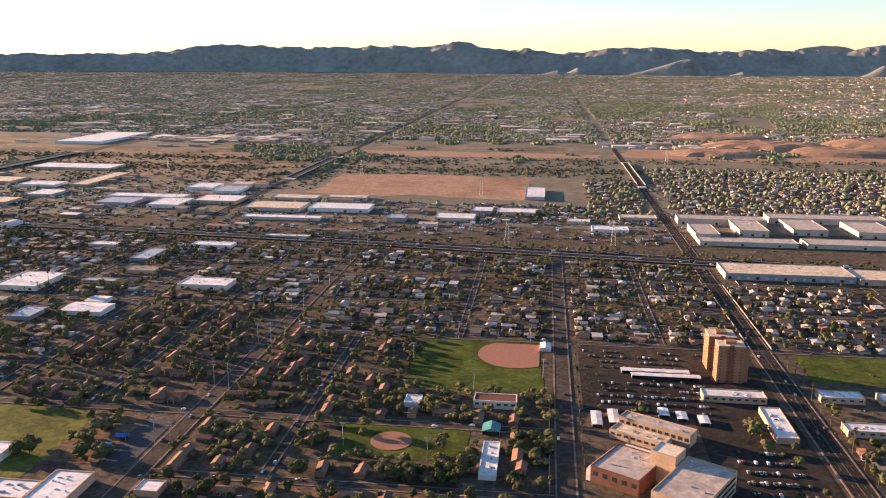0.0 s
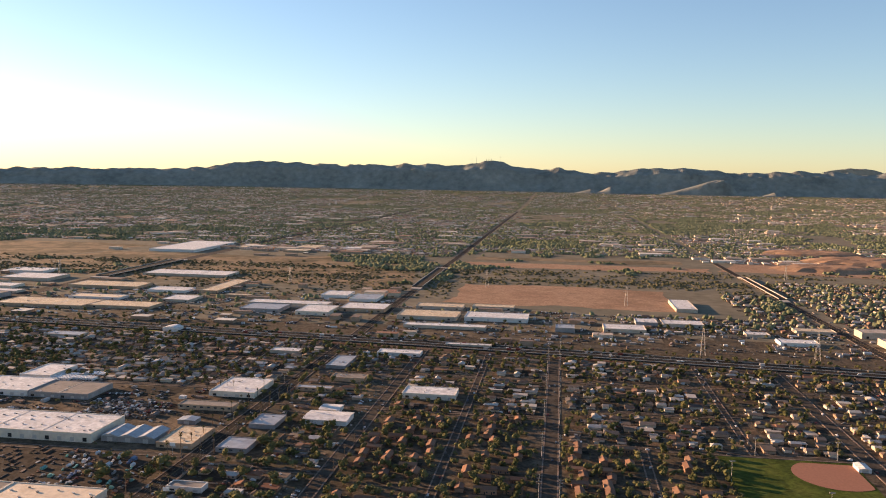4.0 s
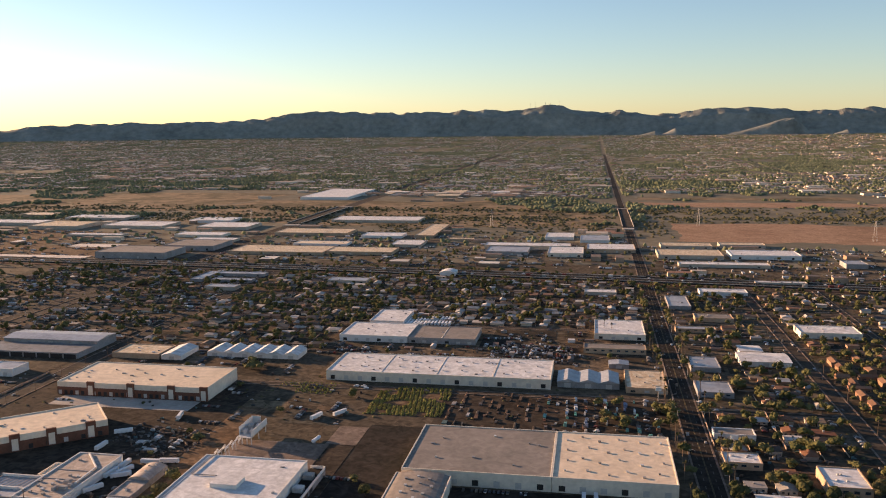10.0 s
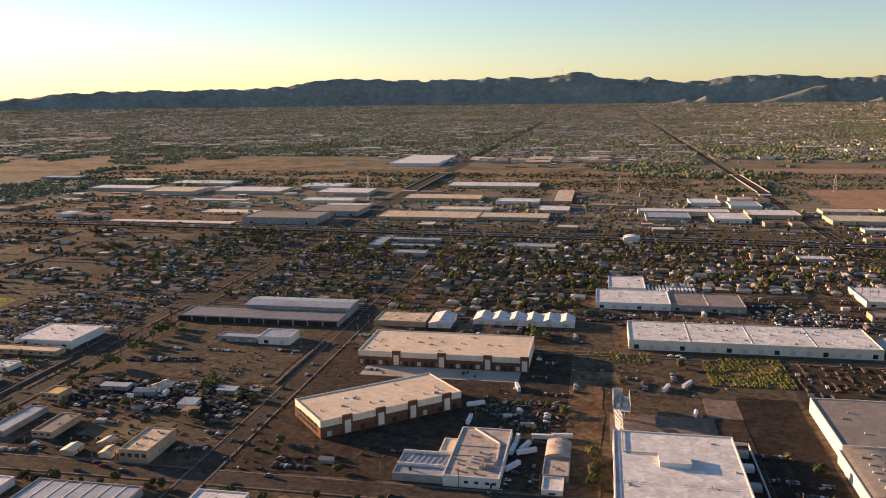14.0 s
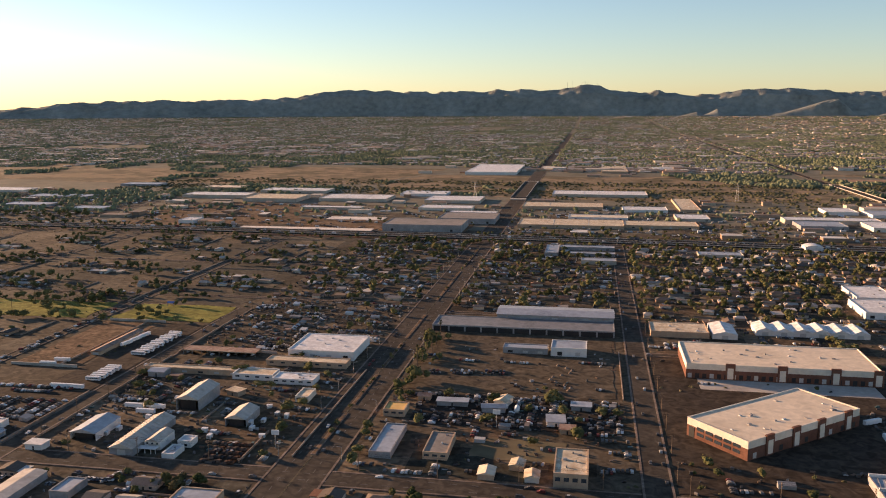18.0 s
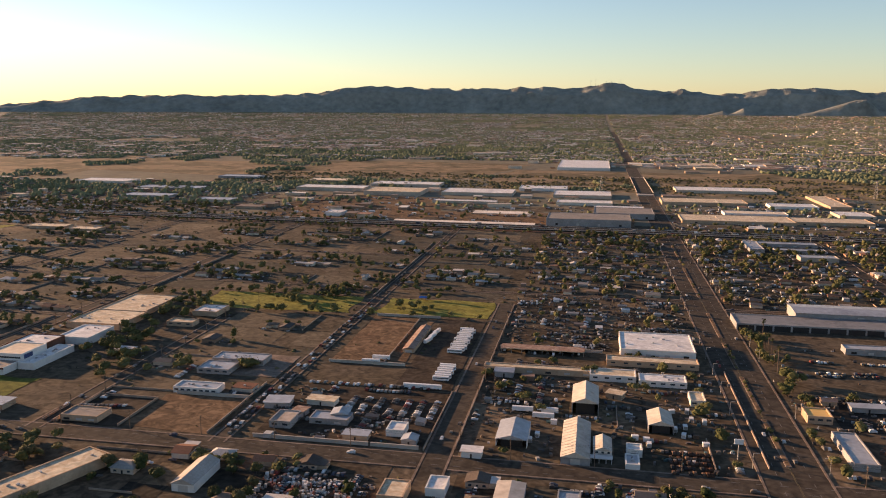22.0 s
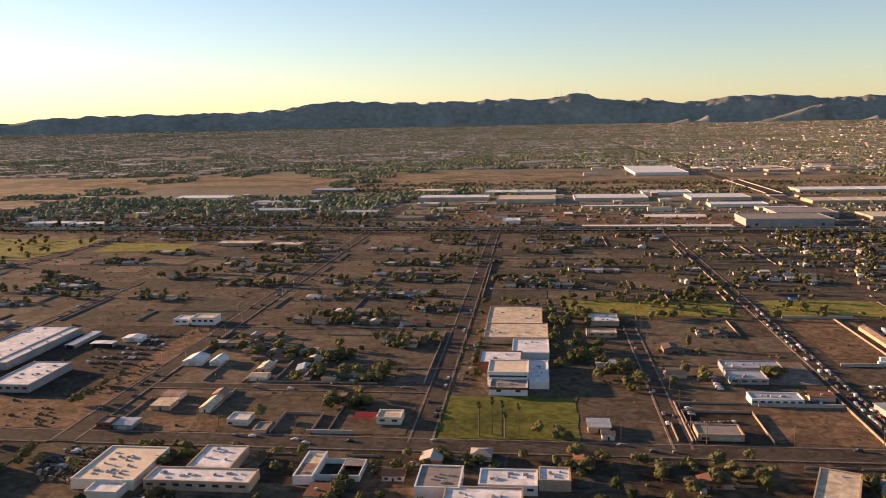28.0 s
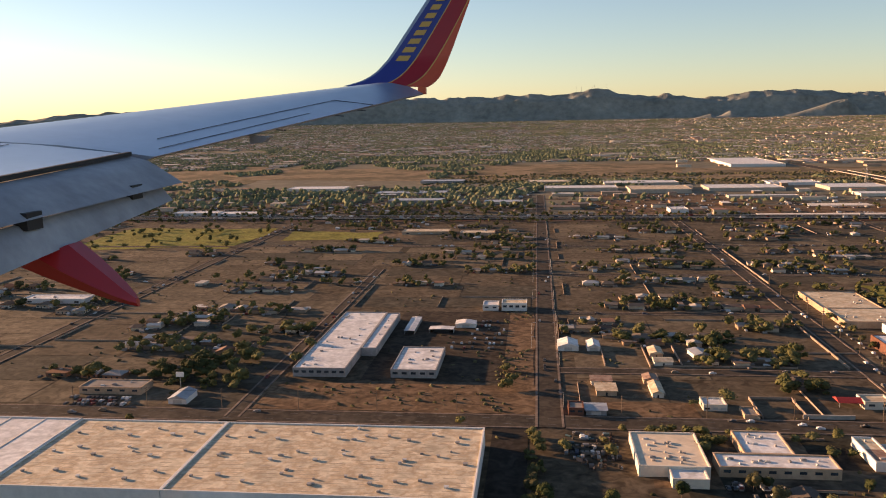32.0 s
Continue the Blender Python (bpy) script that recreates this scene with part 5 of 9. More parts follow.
warehouse("long low shop with flat roof", -212, 352, 16, 5, 1.7, M_TANWALL, M_METAL_ROOF, windows=5)
warehouse("low white walled auto shop", -213, 232, 11, 5, 1.7, M_WHITE, M_GRAY_ROOF, doors=3)
warehouse("white roofed corner shop", -213, 212, 9, 7, 1.9, M_TANWALL, M_WHITE_ROOF, units=4, windows=3)
warehouse("cream two storey office with sunlit wall", -192, 199, 9.5, 12, 2.6, M_TANWALL, M_WHITE_ROOF, units=4, windows=4)
shed("white ribbed roof shed by the road", -209, 186, 9.5, 8, 1.8, 0.3, along="x", wall=M_WHITE, roof=M_WHITE_ROOF)
b = thing("community_building", "tan community building with crossed terracotta tile roofs", "community building", pose(-117.4, 226, 0))
TAKEN.append((-119, -104.5, 223.5, 239))
b.scale = (0.8, 0.8, 0.9)
part("wall", Shape().box(0, 5.2, 0, 9.5, -0.05, 1.7).box(5.2, 11.6, 1.5, 7.6, -0.05, 1.5), M_APTWALL, b)
part("roof", Shape().gable(-0.35, 5.5, -0.4, 9.9, 1.704, 2.9, "y", 1.4), M_TERRACOTTA, b)
part("roof", Shape().gable(2.6, 12.0, 1.1, 8.0, 1.504, 2.6, "x", 1.2), M_TERRACOTTA, b)
part("porch_roof", Shape().gable(6.8, 9.6, -0.6, 3.0, 1.35, 2.0, "y", 0.3), M_TERRACOTTA, b)
for sx in (7.0, 9.4):
    part("porch_post", Shape().box(sx - 0.1, sx + 0.1, -0.4, -0.2, -0.05, 1.35), M_TANWALL, b)
for x in (0.9, 2.4, 3.9):
    part("window", Shape().box(x - 0.35, x + 0.35, -0.05, 0.05, 0.6, 1.2), M_GLASS, b)
warehouse("white flat roofed school by the park", -147, 184, 9, 7, 2.2, M_WHITE, M_WHITE_ROOF, units=3)
warehouse("white stepped roof wing near the avenue", -130, 164, 11, 8.5, 2.2, M_TANWALL, M_WHITE_ROOF, units=6)
warehouse("white stepped roof building near the avenue", -118.5, 163, 10, 15, 2.4, M_TANWALL, M_WHITE_ROOF, units=8)
warehouse("small flat white roofed house by the avenue", -95.5, 172, 6, 5.5, 1.7, M_TANWALL, M_WHITE_ROOF)
# industrial ranges beyond the freeway: plan corner, width, depth, height, wall and roof
FAR_W, FAR_M, FAR_T, FAR_G = "pale walled industrial hall with a white coated flat roof", "industrial hall with a galvanised metal roof", "long tan walled warehouse with a sunlit tan roof", "dark walled industrial hall with a grey roof"
EAST = ((-320, 574, 59, 15, 3.0, M_WHITE, M_WHITE_ROOF), (-316, 549, 28, 24.9, 2.5, M_GREYWALL, M_METAL_ROOF), (-275, 545, 23, 28.9, 2.7, M_CREAM, M_WHITE_ROOF), (-281, 627, 21, 24, 2.3, M_WHITE, M_WHITE_ROOF), (-255, 613, 21, 26, 2.2, M_WHITE, M_METAL_ROOF),
        (-250, 566, 32, 26, 2.6, M_TANWALL, M_WHITE_ROOF), (-205, 545, 40, 26, 2.6, M_CREAM, M_TAN_ROOF), (-160, 548, 42, 22, 2.8, M_WHITE, M_WHITE_ROOF), (-200, 590, 34, 16, 2.2, M_CREAM, M_TAN_ROOF), (-160, 598, 30, 12, 2.2, M_WHITE, M_TAN_ROOF), (-195, 515, 52, 10, 1.9, M_WHITE, M_WHITE_ROOF),
        (-70, 528, 26, 18, 2.2, M_WHITE, M_WHITE_ROOF))
EAST_B = ((-48, 556, 14, 16, 2.4, M_GREYWALL, M_WHITE_ROOF), (-31, 554, 26, 16, 2.4, M_CREAM, M_WHITE_ROOF), (-14, 619, 15, 48, 2.6, M_WHITE, M_WHITE_ROOF), (-100, 520, 12, 14, 2.8, M_GREYWALL, M_METAL_ROOF), (-161, 462, 26, 5, 1.5, M_WHITE, M_WHITE_ROOF), (-193, 431, 23, 9, 1.8, M_WHITE, M_WHITE_ROOF),
          (-202, 372, 16, 9, 1.9, M_TANWALL, M_GRAY_ROOF), (-211, 396, 10, 24, 1.7, M_GREYWALL, M_METAL_ROOF), (30, 506, 22, 12, 2.0, M_WHITE, M_WHITE_ROOF), (16, 530, 14, 10, 1.8, M_CREAM, M_WHITE_ROOF), (50, 548, 24, 12, 2.0, M_WHITE, M_TAN_ROOF))
MIDDLE = ((-478, 723, 80, 32, 2.3, M_WHITE, M_WHITE_ROOF), (-496, 632, 60, 28, 2.3, M_TANWALL, M_TAN_ROOF), (-422, 622, 32, 20, 2.0, M_WHITE, M_WHITE_ROOF), (-460, 576, 40, 15, 1.9, M_WHITE, M_CREAM_ROOF), (-491, 534, 67, 30, 2.1, M_TANWALL, M_TAN_ROOF), (-423.9, 540, 46, 22, 2.1, M_TANWALL, M_TAN_ROOF),
          (-388, 578, 22, 24, 1.9, M_WHITE, M_WHITE_ROOF), (-381, 628, 15, 74, 2.0, M_TANWALL, M_TAN_ROOF), (-353, 613, 20, 7, 1.7, M_TANWALL, M_TAN_ROOF), (-587, 945, 58, 128, 3.2, M_WHITE, M_WHITE_ROOF), (-506, 1005, 15, 60, 2.2, M_TANWALL, M_TAN_ROOF), (-474, 1012, 17, 60, 2.2, M_TANWALL, M_GRAY_ROOF), (-434, 985, 30, 90, 2.2, M_TANWALL, M_TAN_ROOF), (-372, 1040, 30, 30, 2.2, M_WHITE, M_WHITE_ROOF))
WEST = ((-573, 506, 50, 30, 4.4, M_GREYWALL, M_GRAY_ROOF), (-545, 545, 38, 32, 3.6, M_GREYWALL, M_GRAY_ROOF), (-577, 660, 45, 34, 2.6, M_WHITE, M_WHITE_ROOF), (-572, 612, 40, 18, 2.2, M_CREAM, M_WHITE_ROOF), (-545, 588, 34, 12, 2.0, M_CREAM, M_WHITE_ROOF), (-666, 661, 57, 34, 2.6, M_WHITE, M_WHITE_ROOF),
        (-663, 607, 48, 10, 1.8, M_WHITE, M_WHITE_ROOF), (-608, 708, 40, 26, 2.4, M_WHITE, M_WHITE_ROOF), (-727, 648, 46, 36, 3.2, M_CREAM, M_TAN_ROOF), (-741, 720, 62, 26, 2.4, M_WHITE, M_WHITE_ROOF), (-792, 671, 58, 24, 2.8, M_CREAM, M_WHITE_ROOF), (-806, 738, 38, 22, 2.6, M_TANWALL, M_CREAM_ROOF),
        (-717, 519, 11, 15, 2.4, M_WHITE, M_WHITE_ROOF))
WEST_B = ((-925, 648, 56, 20, 2.0, M_GREYWALL, M_METAL_ROOF), (-835, 575, 27, 16, 1.9, M_WHITE, M_METAL_ROOF), (-905, 762, 40, 20, 2.2, M_GREYWALL, M_METAL_ROOF), (-1010, 690, 50, 26, 2.2, M_CREAM, M_WHITE_ROOF), (-905, 590, 40, 18, 1.9, M_GREYWALL, M_METAL_ROOF), (-1036, 520, 30, 12, 1.7, M_WHITE, M_WHITE_ROOF), (-1004, 516, 26, 12, 1.7, M_WHITE, M_WHITE_ROOF), (-976, 264, 23, 7, 1.7, M_WHITE, M_WHITE_ROOF),
          (-869, 430, 25, 11, 1.6, M_TANWALL, M_TAN_ROOF), (-838, 425, 18, 10, 1.6, M_TANWALL, M_TAN_ROOF), (-468, 433, 7, 26, 1.8, M_GREYWALL, M_METAL_ROOF), (-460.9, 452, 29, 7, 1.8, M_GREYWALL, M_METAL_ROOF))
SOUTH_B = ((-456, 434, 24, 6, 1.6, M_GREYWALL, M_METAL_ROOF), (-449, 412, 17, 8, 2.0, M_WHITE, M_METAL_ROOF), (-390, 440, 22, 10, 1.6, M_WHITE, M_METAL_ROOF), (-250, 425, 16, 8, 1.5, M_WHITE, M_WHITE_ROOF))
for x0, y0, w, d, h, wl, rf in EAST + EAST_B + MIDDLE + WEST + WEST_B + SOUTH_B:
    kind_ = FAR_M if rf is M_METAL_ROOF else FAR_T if wl is M_TANWALL else FAR_G if rf is M_GRAY_ROOF else FAR_W
    warehouse(kind_, x0, y0, w, d, h, M_SHADEWALL if wl in (M_WHITE, M_CREAM) and (x0 * 3 + y0) % 4 != 0 else wl, rf, doors=4 if y0 < 600 and w > 20 else 0, units=4 if y0 < 600 else 2, seams=2 if w > 50 and y0 < 760 else 0)
b = warehouse("white hall with a barrel roof beside a lawn", -332, 468.5, 9, 9, 2.2, M_WHITE, M_WHITE_ROOF, name="hall")
barrel(b, 0.3, 8.7, 0.2, 8.8, 2.1, 1.0, M_WHITE_ROOF)
# ---- mountains: a rocky range that closes the plain ----
def peak(x, at, high, wide):
    return high * np.exp(-((x - at) / wide) ** 2)


gx = np.arange(-4600, 3000, 11.0)
gy = np.arange(-420, 330, 12.0)
GX, GY = np.meshgrid(gx, gy)
crest = 128 + peak(GX, -480, 58, 210) + peak(GX, -900, 34, 260) + peak(GX, -1350, 26, 260) + peak(GX, -1750, 44, 260) + peak(GX, -70, 24, 120) + peak(GX, 480, 38, 300) + peak(GX, 1150, 30, 320) + peak(GX, 1700, 52, 190) + peak(GX, -2950, 14, 500) - peak(GX, -3900, 55, 500) + peak(GX, 2500, 30, 400)
crest = crest * np.where(GX < -1900, np.clip(1 + (GX + 1900) / 5200, 0.55, 1), 1)
ridge = np.zeros_like(GX)
amp = 1.0
for o in range(5):
    f = 2.0 ** o / 190.0
    ridge += amp * (1 - np.abs(2 * vnoise(GX * f, GY * f * 0.75, 11 + o) - 1))
    amp *= 0.52
ridge = ridge / 2.0
fall = np.where(GY < 0, np.clip(1 + GY / 400, 0, 1) ** 1.15, np.clip(1 - GY / 520, 0, 1))
GZ = 0.97 * crest * fall * (1 - 0.5 * (1 - fall) * (1.05 - ridge)) + (15 * (vnoise(GX / 60, GY / 60, 3) - 0.5) + 7 * (vnoise(GX / 26, GY / 26, 5) - 0.5)) * fall ** 2 + 16 * (np.abs(2 * vnoise(GX / 75 + GY / 260, GY / 300, 41) - 1) - 0.5) * 0.6 * fall * np.clip((1 - fall) * 4, 0, 1)
GZ[0] = -2
YC = 4600 - 0.30 * np.maximum(0, -1500 - GX) + np.where(GY < -60, -60 + (GY + 60) * 0.42, GY)
mv = np.stack([GX, YC, GZ], -1).reshape(-1, 3)
nx_, ny_ = len(gx), len(gy)
idx = np.arange(nx_ * ny_).reshape(ny_, nx_)
mf = np.stack([idx[:-1, :-1], idx[:-1, 1:], idx[1:, 1:], idx[1:, :-1]], -1).reshape(-1, 4)
mme = bpy.data.meshes.new("mountain_range")
mme.from_pydata(mv.tolist(), [], mf.tolist())
mme.materials.append(M_ROCK)
tagged(new("mountain_range", mme), "rugged grey brown desert mountain range", "mountain", kind="structure")
# low foothills before the range, each a long ramp with a steep far side
for x0, x1, x2, high, y in ((330, 690, 790, 128, 4290), (30, 150, 205, 52, 4290), (-90, 50, 100, 34, 4270), (840, 935, 990, 40, 4280), (1450, 1590, 1700, 80, 4290)):
    hx_, hy_ = np.meshgrid(np.linspace(x0, x2, 34), np.linspace(-70, 70, 15))
    ramp = np.where(hx_ < x1, ((hx_ - x0) / (x1 - x0)) ** 1.25, np.clip((x2 - hx_) / (x2 - x1), 0, 1))
    hz_ = 0.8 * high * ramp * np.cos(np.clip(np.abs(hy_) / 70, 0, 1) * 1.5708) ** 2 * (0.86 + 0.26 * vnoise(hx_ / 46, hy_ / 30, 71)) + 16
    hill = Shape()
    hill.v = np.stack([hx_, y + hy_, hz_], -1).reshape(-1, 3).tolist()
    hill.f = [(j * 34 + i, j * 34 + i + 1, (j + 1) * 34 + i + 1, (j + 1) * 34 + i) for j in range(14) for i in range(33)]
    tagged(part("foothill", hill, M_ROCK), "low rocky foothill below the mountain range", "hill", kind="structure")
# a farther, paler summit behind the east end
fx_, fy_ = np.meshgrid(np.arange(1340, 1660, 12.0), np.arange(0, 90, 15.0))
fz_ = (20 * np.clip(1 - ((fx_ - 1500) / 150) ** 2, 0, 1) ** 0.8 + 158) * np.clip(fy_ / 45, 0, 1) * (0.97 + 0.06 * vnoise(fx_ / 40, fy_ / 30, 61))
far_peak = Shape()
far_peak.v = np.stack([fx_, 4850 + fy_, fz_ - 2], -1).reshape(-1, 3).tolist()
fk = fx_.shape[1]
far_peak.f = [(j * fk + i, j * fk + i + 1, (j + 1) * fk + i + 1, (j + 1) * fk + i) for j in range(fx_.shape[0] - 1) for i in range(fk - 1)]
tagged(part("far_summit", far_peak, M_ROCK), "distant pale rounded mountain summit", "mountain", kind="structure")
for i, x in enumerate((-585, -560, -505, -492, -478, -430)):
    a = thing("antenna_mast", "thin radio mast on the mountain top", "antenna", pose(x, 4585, 150), group="radio masts")
    part("mast", Shape().prism(0, 0, -10, 50 + (i * 7) % 12, 0.6, 0.35, 5), M_POLE, a)
    part("mast_platform", Shape().prism(0, 0, 44, 45, 1.6, 1.6, 6), M_POLE, a)
# ---- repeats: houses, trees, cars, poles ----


def lump(r, seed, fine=1):
    """A small uneven ball of foliage: vertices and triangles."""
    bm = bmesh.new()
    bmesh.ops.create_icosphere(bm, subdivisions=fine, radius=1)
    g = random.Random(seed)
    v = []
    for p in bm.verts:
        k = r * g.uniform(0.78, 1.18)
        v.append(tuple(c * k for c in p.co))
    f = [tuple(q.index for q in p.verts) for p in bm.faces]
    bm.free()
    return v, f


def crown_arrays(seed, lumps, leaves, size=0.3, tall=1.0, fine=1):
    """A crown about 1 wide and tall, sitting on z = 0: lumps inside, loose leaf sprays round them. Triangles only."""
    g = random.Random(seed)
    v, f = [], []
    cs = []
    for i in range(lumps):
        a, d = g.uniform(0, 6.283), g.uniform(0.05, 0.3) if i else 0
        c = (math.cos(a) * d, math.sin(a) * d, tall * g.uniform(0.35, 0.72))
        r = g.uniform(0.14, 0.25)
        cs.append((c, r))
        lv, lf = lump(r, seed * 31 + i, fine)
        n = len(v)
        v += [(c[0] + p[0], c[1] + p[1], c[2] + p[2] * 0.85) for p in lv]
        f += [tuple(n + k for k in q) for q in lf]
    for i in range(leaves):
        c, r = cs[i % len(cs)]
        d = Vector((g.gauss(0, 1), g.gauss(0, 1), g.gauss(0.2, 1))).normalized()
        p = Vector(c) + d * r * g.uniform(0.85, 1.4)
        s = size * g.uniform(0.5, 1.1)
        u = Vector((g.gauss(0, 1), g.gauss(0, 1), g.gauss(0, 1))).normalized() * s
        w = Vector((g.gauss(0, 1), g.gauss(0, 1), g.gauss(0, 1))).normalized() * s
        n = len(v)
        v += [tuple(p - u * 0.5), tuple(p + u * 0.5), tuple(p + w)]
        f.append((n, n + 1, n + 2))
    return v, f


def make_tree(seed):
    g = random.Random(seed)
    h, w = g.uniform(2.6, 4.2), g.uniform(2.8, 4.6)
    t = thing("tree", g.choice(["leafy dark green street tree", "rounded olive green desert tree", "broad green shade tree with gaps", "dusty green mesquite tree"]), "tree", group="trees of the city")
    s = Shape().prism(0, 0, -0.05, h * 0.45, 0.11, 0.07, 6)
    for i in range(3):
        a = i * 2.1 + g.uniform(0, 1)
        s.beam((0, 0, h * 0.35), (math.cos(a) * w * 0.22, math.sin(a) * w * 0.22, h * 0.62), 0.04)
    part("trunk", s, M_BARK, t)
    v, f = crown_arrays(seed, 12, 1000, 0.058, fine=2)
    c = Shape()
    c.v, c.f = [(x * w, y * w, z * h * 1.05 + h * 0.06) for x, y, z in v], f
    part("crown", c, M_LEAF, t)
    return t


def make_palm(seed):
    g = random.Random(seed)
    h = g.uniform(3.6, 6.0)
    t = thing("palm_tree", "tall thin fan palm with a small crown", "palm tree", group="palms along the streets")
    part("trunk", Shape().prism(0, 0, -0.05, h, 0.11, 0.075, 6), M_BARK, t)
    c = Shape()
    for i in range(26):
        a, e = g.uniform(0, 6.283), g.uniform(-0.9, 1.0)
        d = Vector((math.cos(a) * math.cos(e), math.sin(a) * math.cos(e), math.sin(e)))
        tip = Vector((0, 0, h)) + d * g.uniform(0.5, 0.75)
        side = Vector((-math.sin(a), math.cos(a), 0)) * 0.16
        mid = Vector((0, 0, h)) + d * 0.4
        n = len(c.v)
        c.v += [(0, 0, h), tuple(mid + side), tuple(tip), tuple(mid - side)]
        c.f.append((n, n + 1, n + 2, n + 3))
    part("crown", c, M_LEAF, t)
    return t


def make_house(seed):
    g = random.Random(seed)
    w, d, h = g.uniform(3.6, 5.6), g.uniform(3.0, 4.2), g.uniform(1.0, 1.25)
    style = seed % 4
    roof = M_TERRACOTTA if seed % 5 == 2 else M_HROOF
    t = thing("house", ["low stucco house with a gabled roof", "single storey house with a hipped roof", "small flat roofed stucco house", "L shaped stucco house with a gabled roof"][style], "house", group="houses of the blocks")
    part("wall", Shape().box(-w / 2, w / 2, -d / 2, d / 2, -0.05, h), M_HWALL, t)
    if style == 0:
        part("roof", Shape().gable(-w / 2 - 0.2, w / 2 + 0.2, -d / 2 - 0.2, d / 2 + 0.2, h + 0.004, h + 0.75, "x"), roof, t)
    elif style == 1:
        part("roof", Shape().gable(-w / 2 - 0.25, w / 2 + 0.25, -d / 2 - 0.25, d / 2 + 0.25, h + 0.004, h + 0.7, "x", hip=d * 0.42), roof, t)
    elif style == 2:
        part("roof", Shape().box(-w / 2 - 0.1, w / 2 + 0.1, -d / 2 - 0.1, d / 2 + 0.1, h + 0.004, h + 0.16), roof, t)
        part("cooler", Shape().box(-0.4, 0.1, 0.2, 0.7, h + 0.16, h + 0.5), M_UNIT, t)
    else:
        part("roof", Shape().gable(-w / 2 - 0.2, w / 2 + 0.2, -d / 2 - 0.2, d / 2 + 0.2, h + 0.004, h + 0.7, "y"), roof, t)
        part("wing", Shape().box(w / 2, w / 2 + 1.8, -d / 2 + 0.3, d / 2 - 0.6, -0.05, h * 0.9), M_HWALL, t)
        part("wing_roof", Shape().box(w / 2 + 0.1, w / 2 + 2.0, -d / 2 + 0.1, d / 2 - 0.4, h * 0.9 + 0.004, h * 0.9 + 0.12), roof, t)
    part("door", Shape().box(-0.18, 0.18, -d / 2 - 0.04, -d / 2 + 0.05, 0, 0.75), M_DARK, t)
    for x in (-w * 0.3, w * 0.3):
        part("window", Shape().box(x - 0.32, x + 0.32, -d / 2 - 0.04, -d / 2 + 0.05, 0.4, 0.8), M_GLASS, t)
    return t


def make_row(seed):
    g = random.Random(seed)
    w, d, h = g.uniform(5.4, 7.6), 2.9, 1.3
    t = thing("apartment_row", "long brown brick apartment row with a low roof", "apartment building", group="brown apartment rows")
    part("wall", Shape().box(-w / 2, w / 2, -d / 2, d / 2, -0.05, h), M_APTWALL, t)
    part("roof", Shape().gable(-w / 2 - 0.15, w / 2 + 0.15, -d / 2 - 0.22, d / 2 + 0.22, h + 0.004, h + 0.62, "x"), M_APTROOF, t)
    for i in range(3):
        x = w * (i - 1.1) / 3.2
        part("door", Shape().box(x - 0.16, x + 0.16, -d / 2 - 0.04, -d / 2 + 0.05, 0, 0.72), M_DARK, t)
        part("window", Shape().box(x + 0.45, x + 1.0, -d / 2 - 0.04, -d / 2 + 0.05, 0.38, 0.78), M_GLASS, t)
    return t


def car_shape(l, w, h, van=False):
    s = Shape()
    n = 0
    z0, zb = 0.09, h * (0.58 if not van else 0.5)
    prof = [(-l / 2, z0), (l / 2, z0), (l / 2, zb * 0.82), (l * 0.22, zb), (-l / 2, zb)]
    for y in (-w / 2, w / 2):
        s.v += [(x, y, z) for x, z in prof]
    k = len(prof)
    s.f += [tuple(range(k - 1, -1, -1))[::-1], tuple(range(2 * k - 1, k - 1, -1))] + [(i, (i + 1) % k, k + (i + 1) % k, k + i) for i in range(k)]
    return s


def cabin_shape(l, w, h, van=False):
    s = Shape()
    zb = h * (0.58 if not van else 0.5)
    a = (-l * 0.44, l * 0.2) if not van else (-l * 0.49, l * 0.28)
    b = (-l * 0.3, l * 0.06) if not van else (-l * 0.48, l * 0.2)
    s.v = [(x, y, zb) for x, y in ((a[0], -w * 0.48), (a[1], -w * 0.48), (a[1], w * 0.48), (a[0], w * 0.48))] + [(x, y, h) for x, y in ((b[0], -w * 0.4), (b[1], -w * 0.4), (b[1], w * 0.4), (b[0], w * 0.4))]
    s.f = [(4, 5, 6, 7), (0, 1, 5, 4), (1, 2, 6, 5), (2, 3, 7, 6), (3, 0, 4, 7)]
    return s


def make_car(seed):
    van = seed % 4 == 3
    l, w, h = (1.65, 0.66, 0.52) if not van else (1.9, 0.72, 0.74)
    t = thing("car", "parked light coloured van" if van else "parked car with dark windows", "van" if van else "car", group="cars of the city")
    part("body", car_shape(l, w, h, van), M_CAR, t)
    part("cabin", cabin_shape(l, w, h, van), M_GLASS if not van else M_CAR, t)
    part("cabin_roof", Shape().box(-l * 0.29, l * 0.05, -w * 0.38, w * 0.38, h, h + 0.03), M_CAR, t)
    for x in (-l * 0.31, l * 0.31):
        for y in (-w / 2, w / 2):
            c = Shape()
            kk = 8
            c.v = [(x + 0.115 * math.cos(6.2832 * i / kk), y - 0.045, 0.115 + 0.115 * math.sin(6.2832 * i / kk)) for i in range(kk)] + [(x + 0.115 * math.cos(6.2832 * i / kk), y + 0.045, 0.115 + 0.115 * math.sin(6.2832 * i / kk)) for i in range(kk)]
            c.f = [tuple(range(kk)), tuple(range(2 * kk - 1, kk - 1, -1))] + [(i, kk + i, kk + (i + 1) % kk, (i + 1) % kk) for i in range(kk)]
            part("wheel", c, M_TYRE, t)
    return t


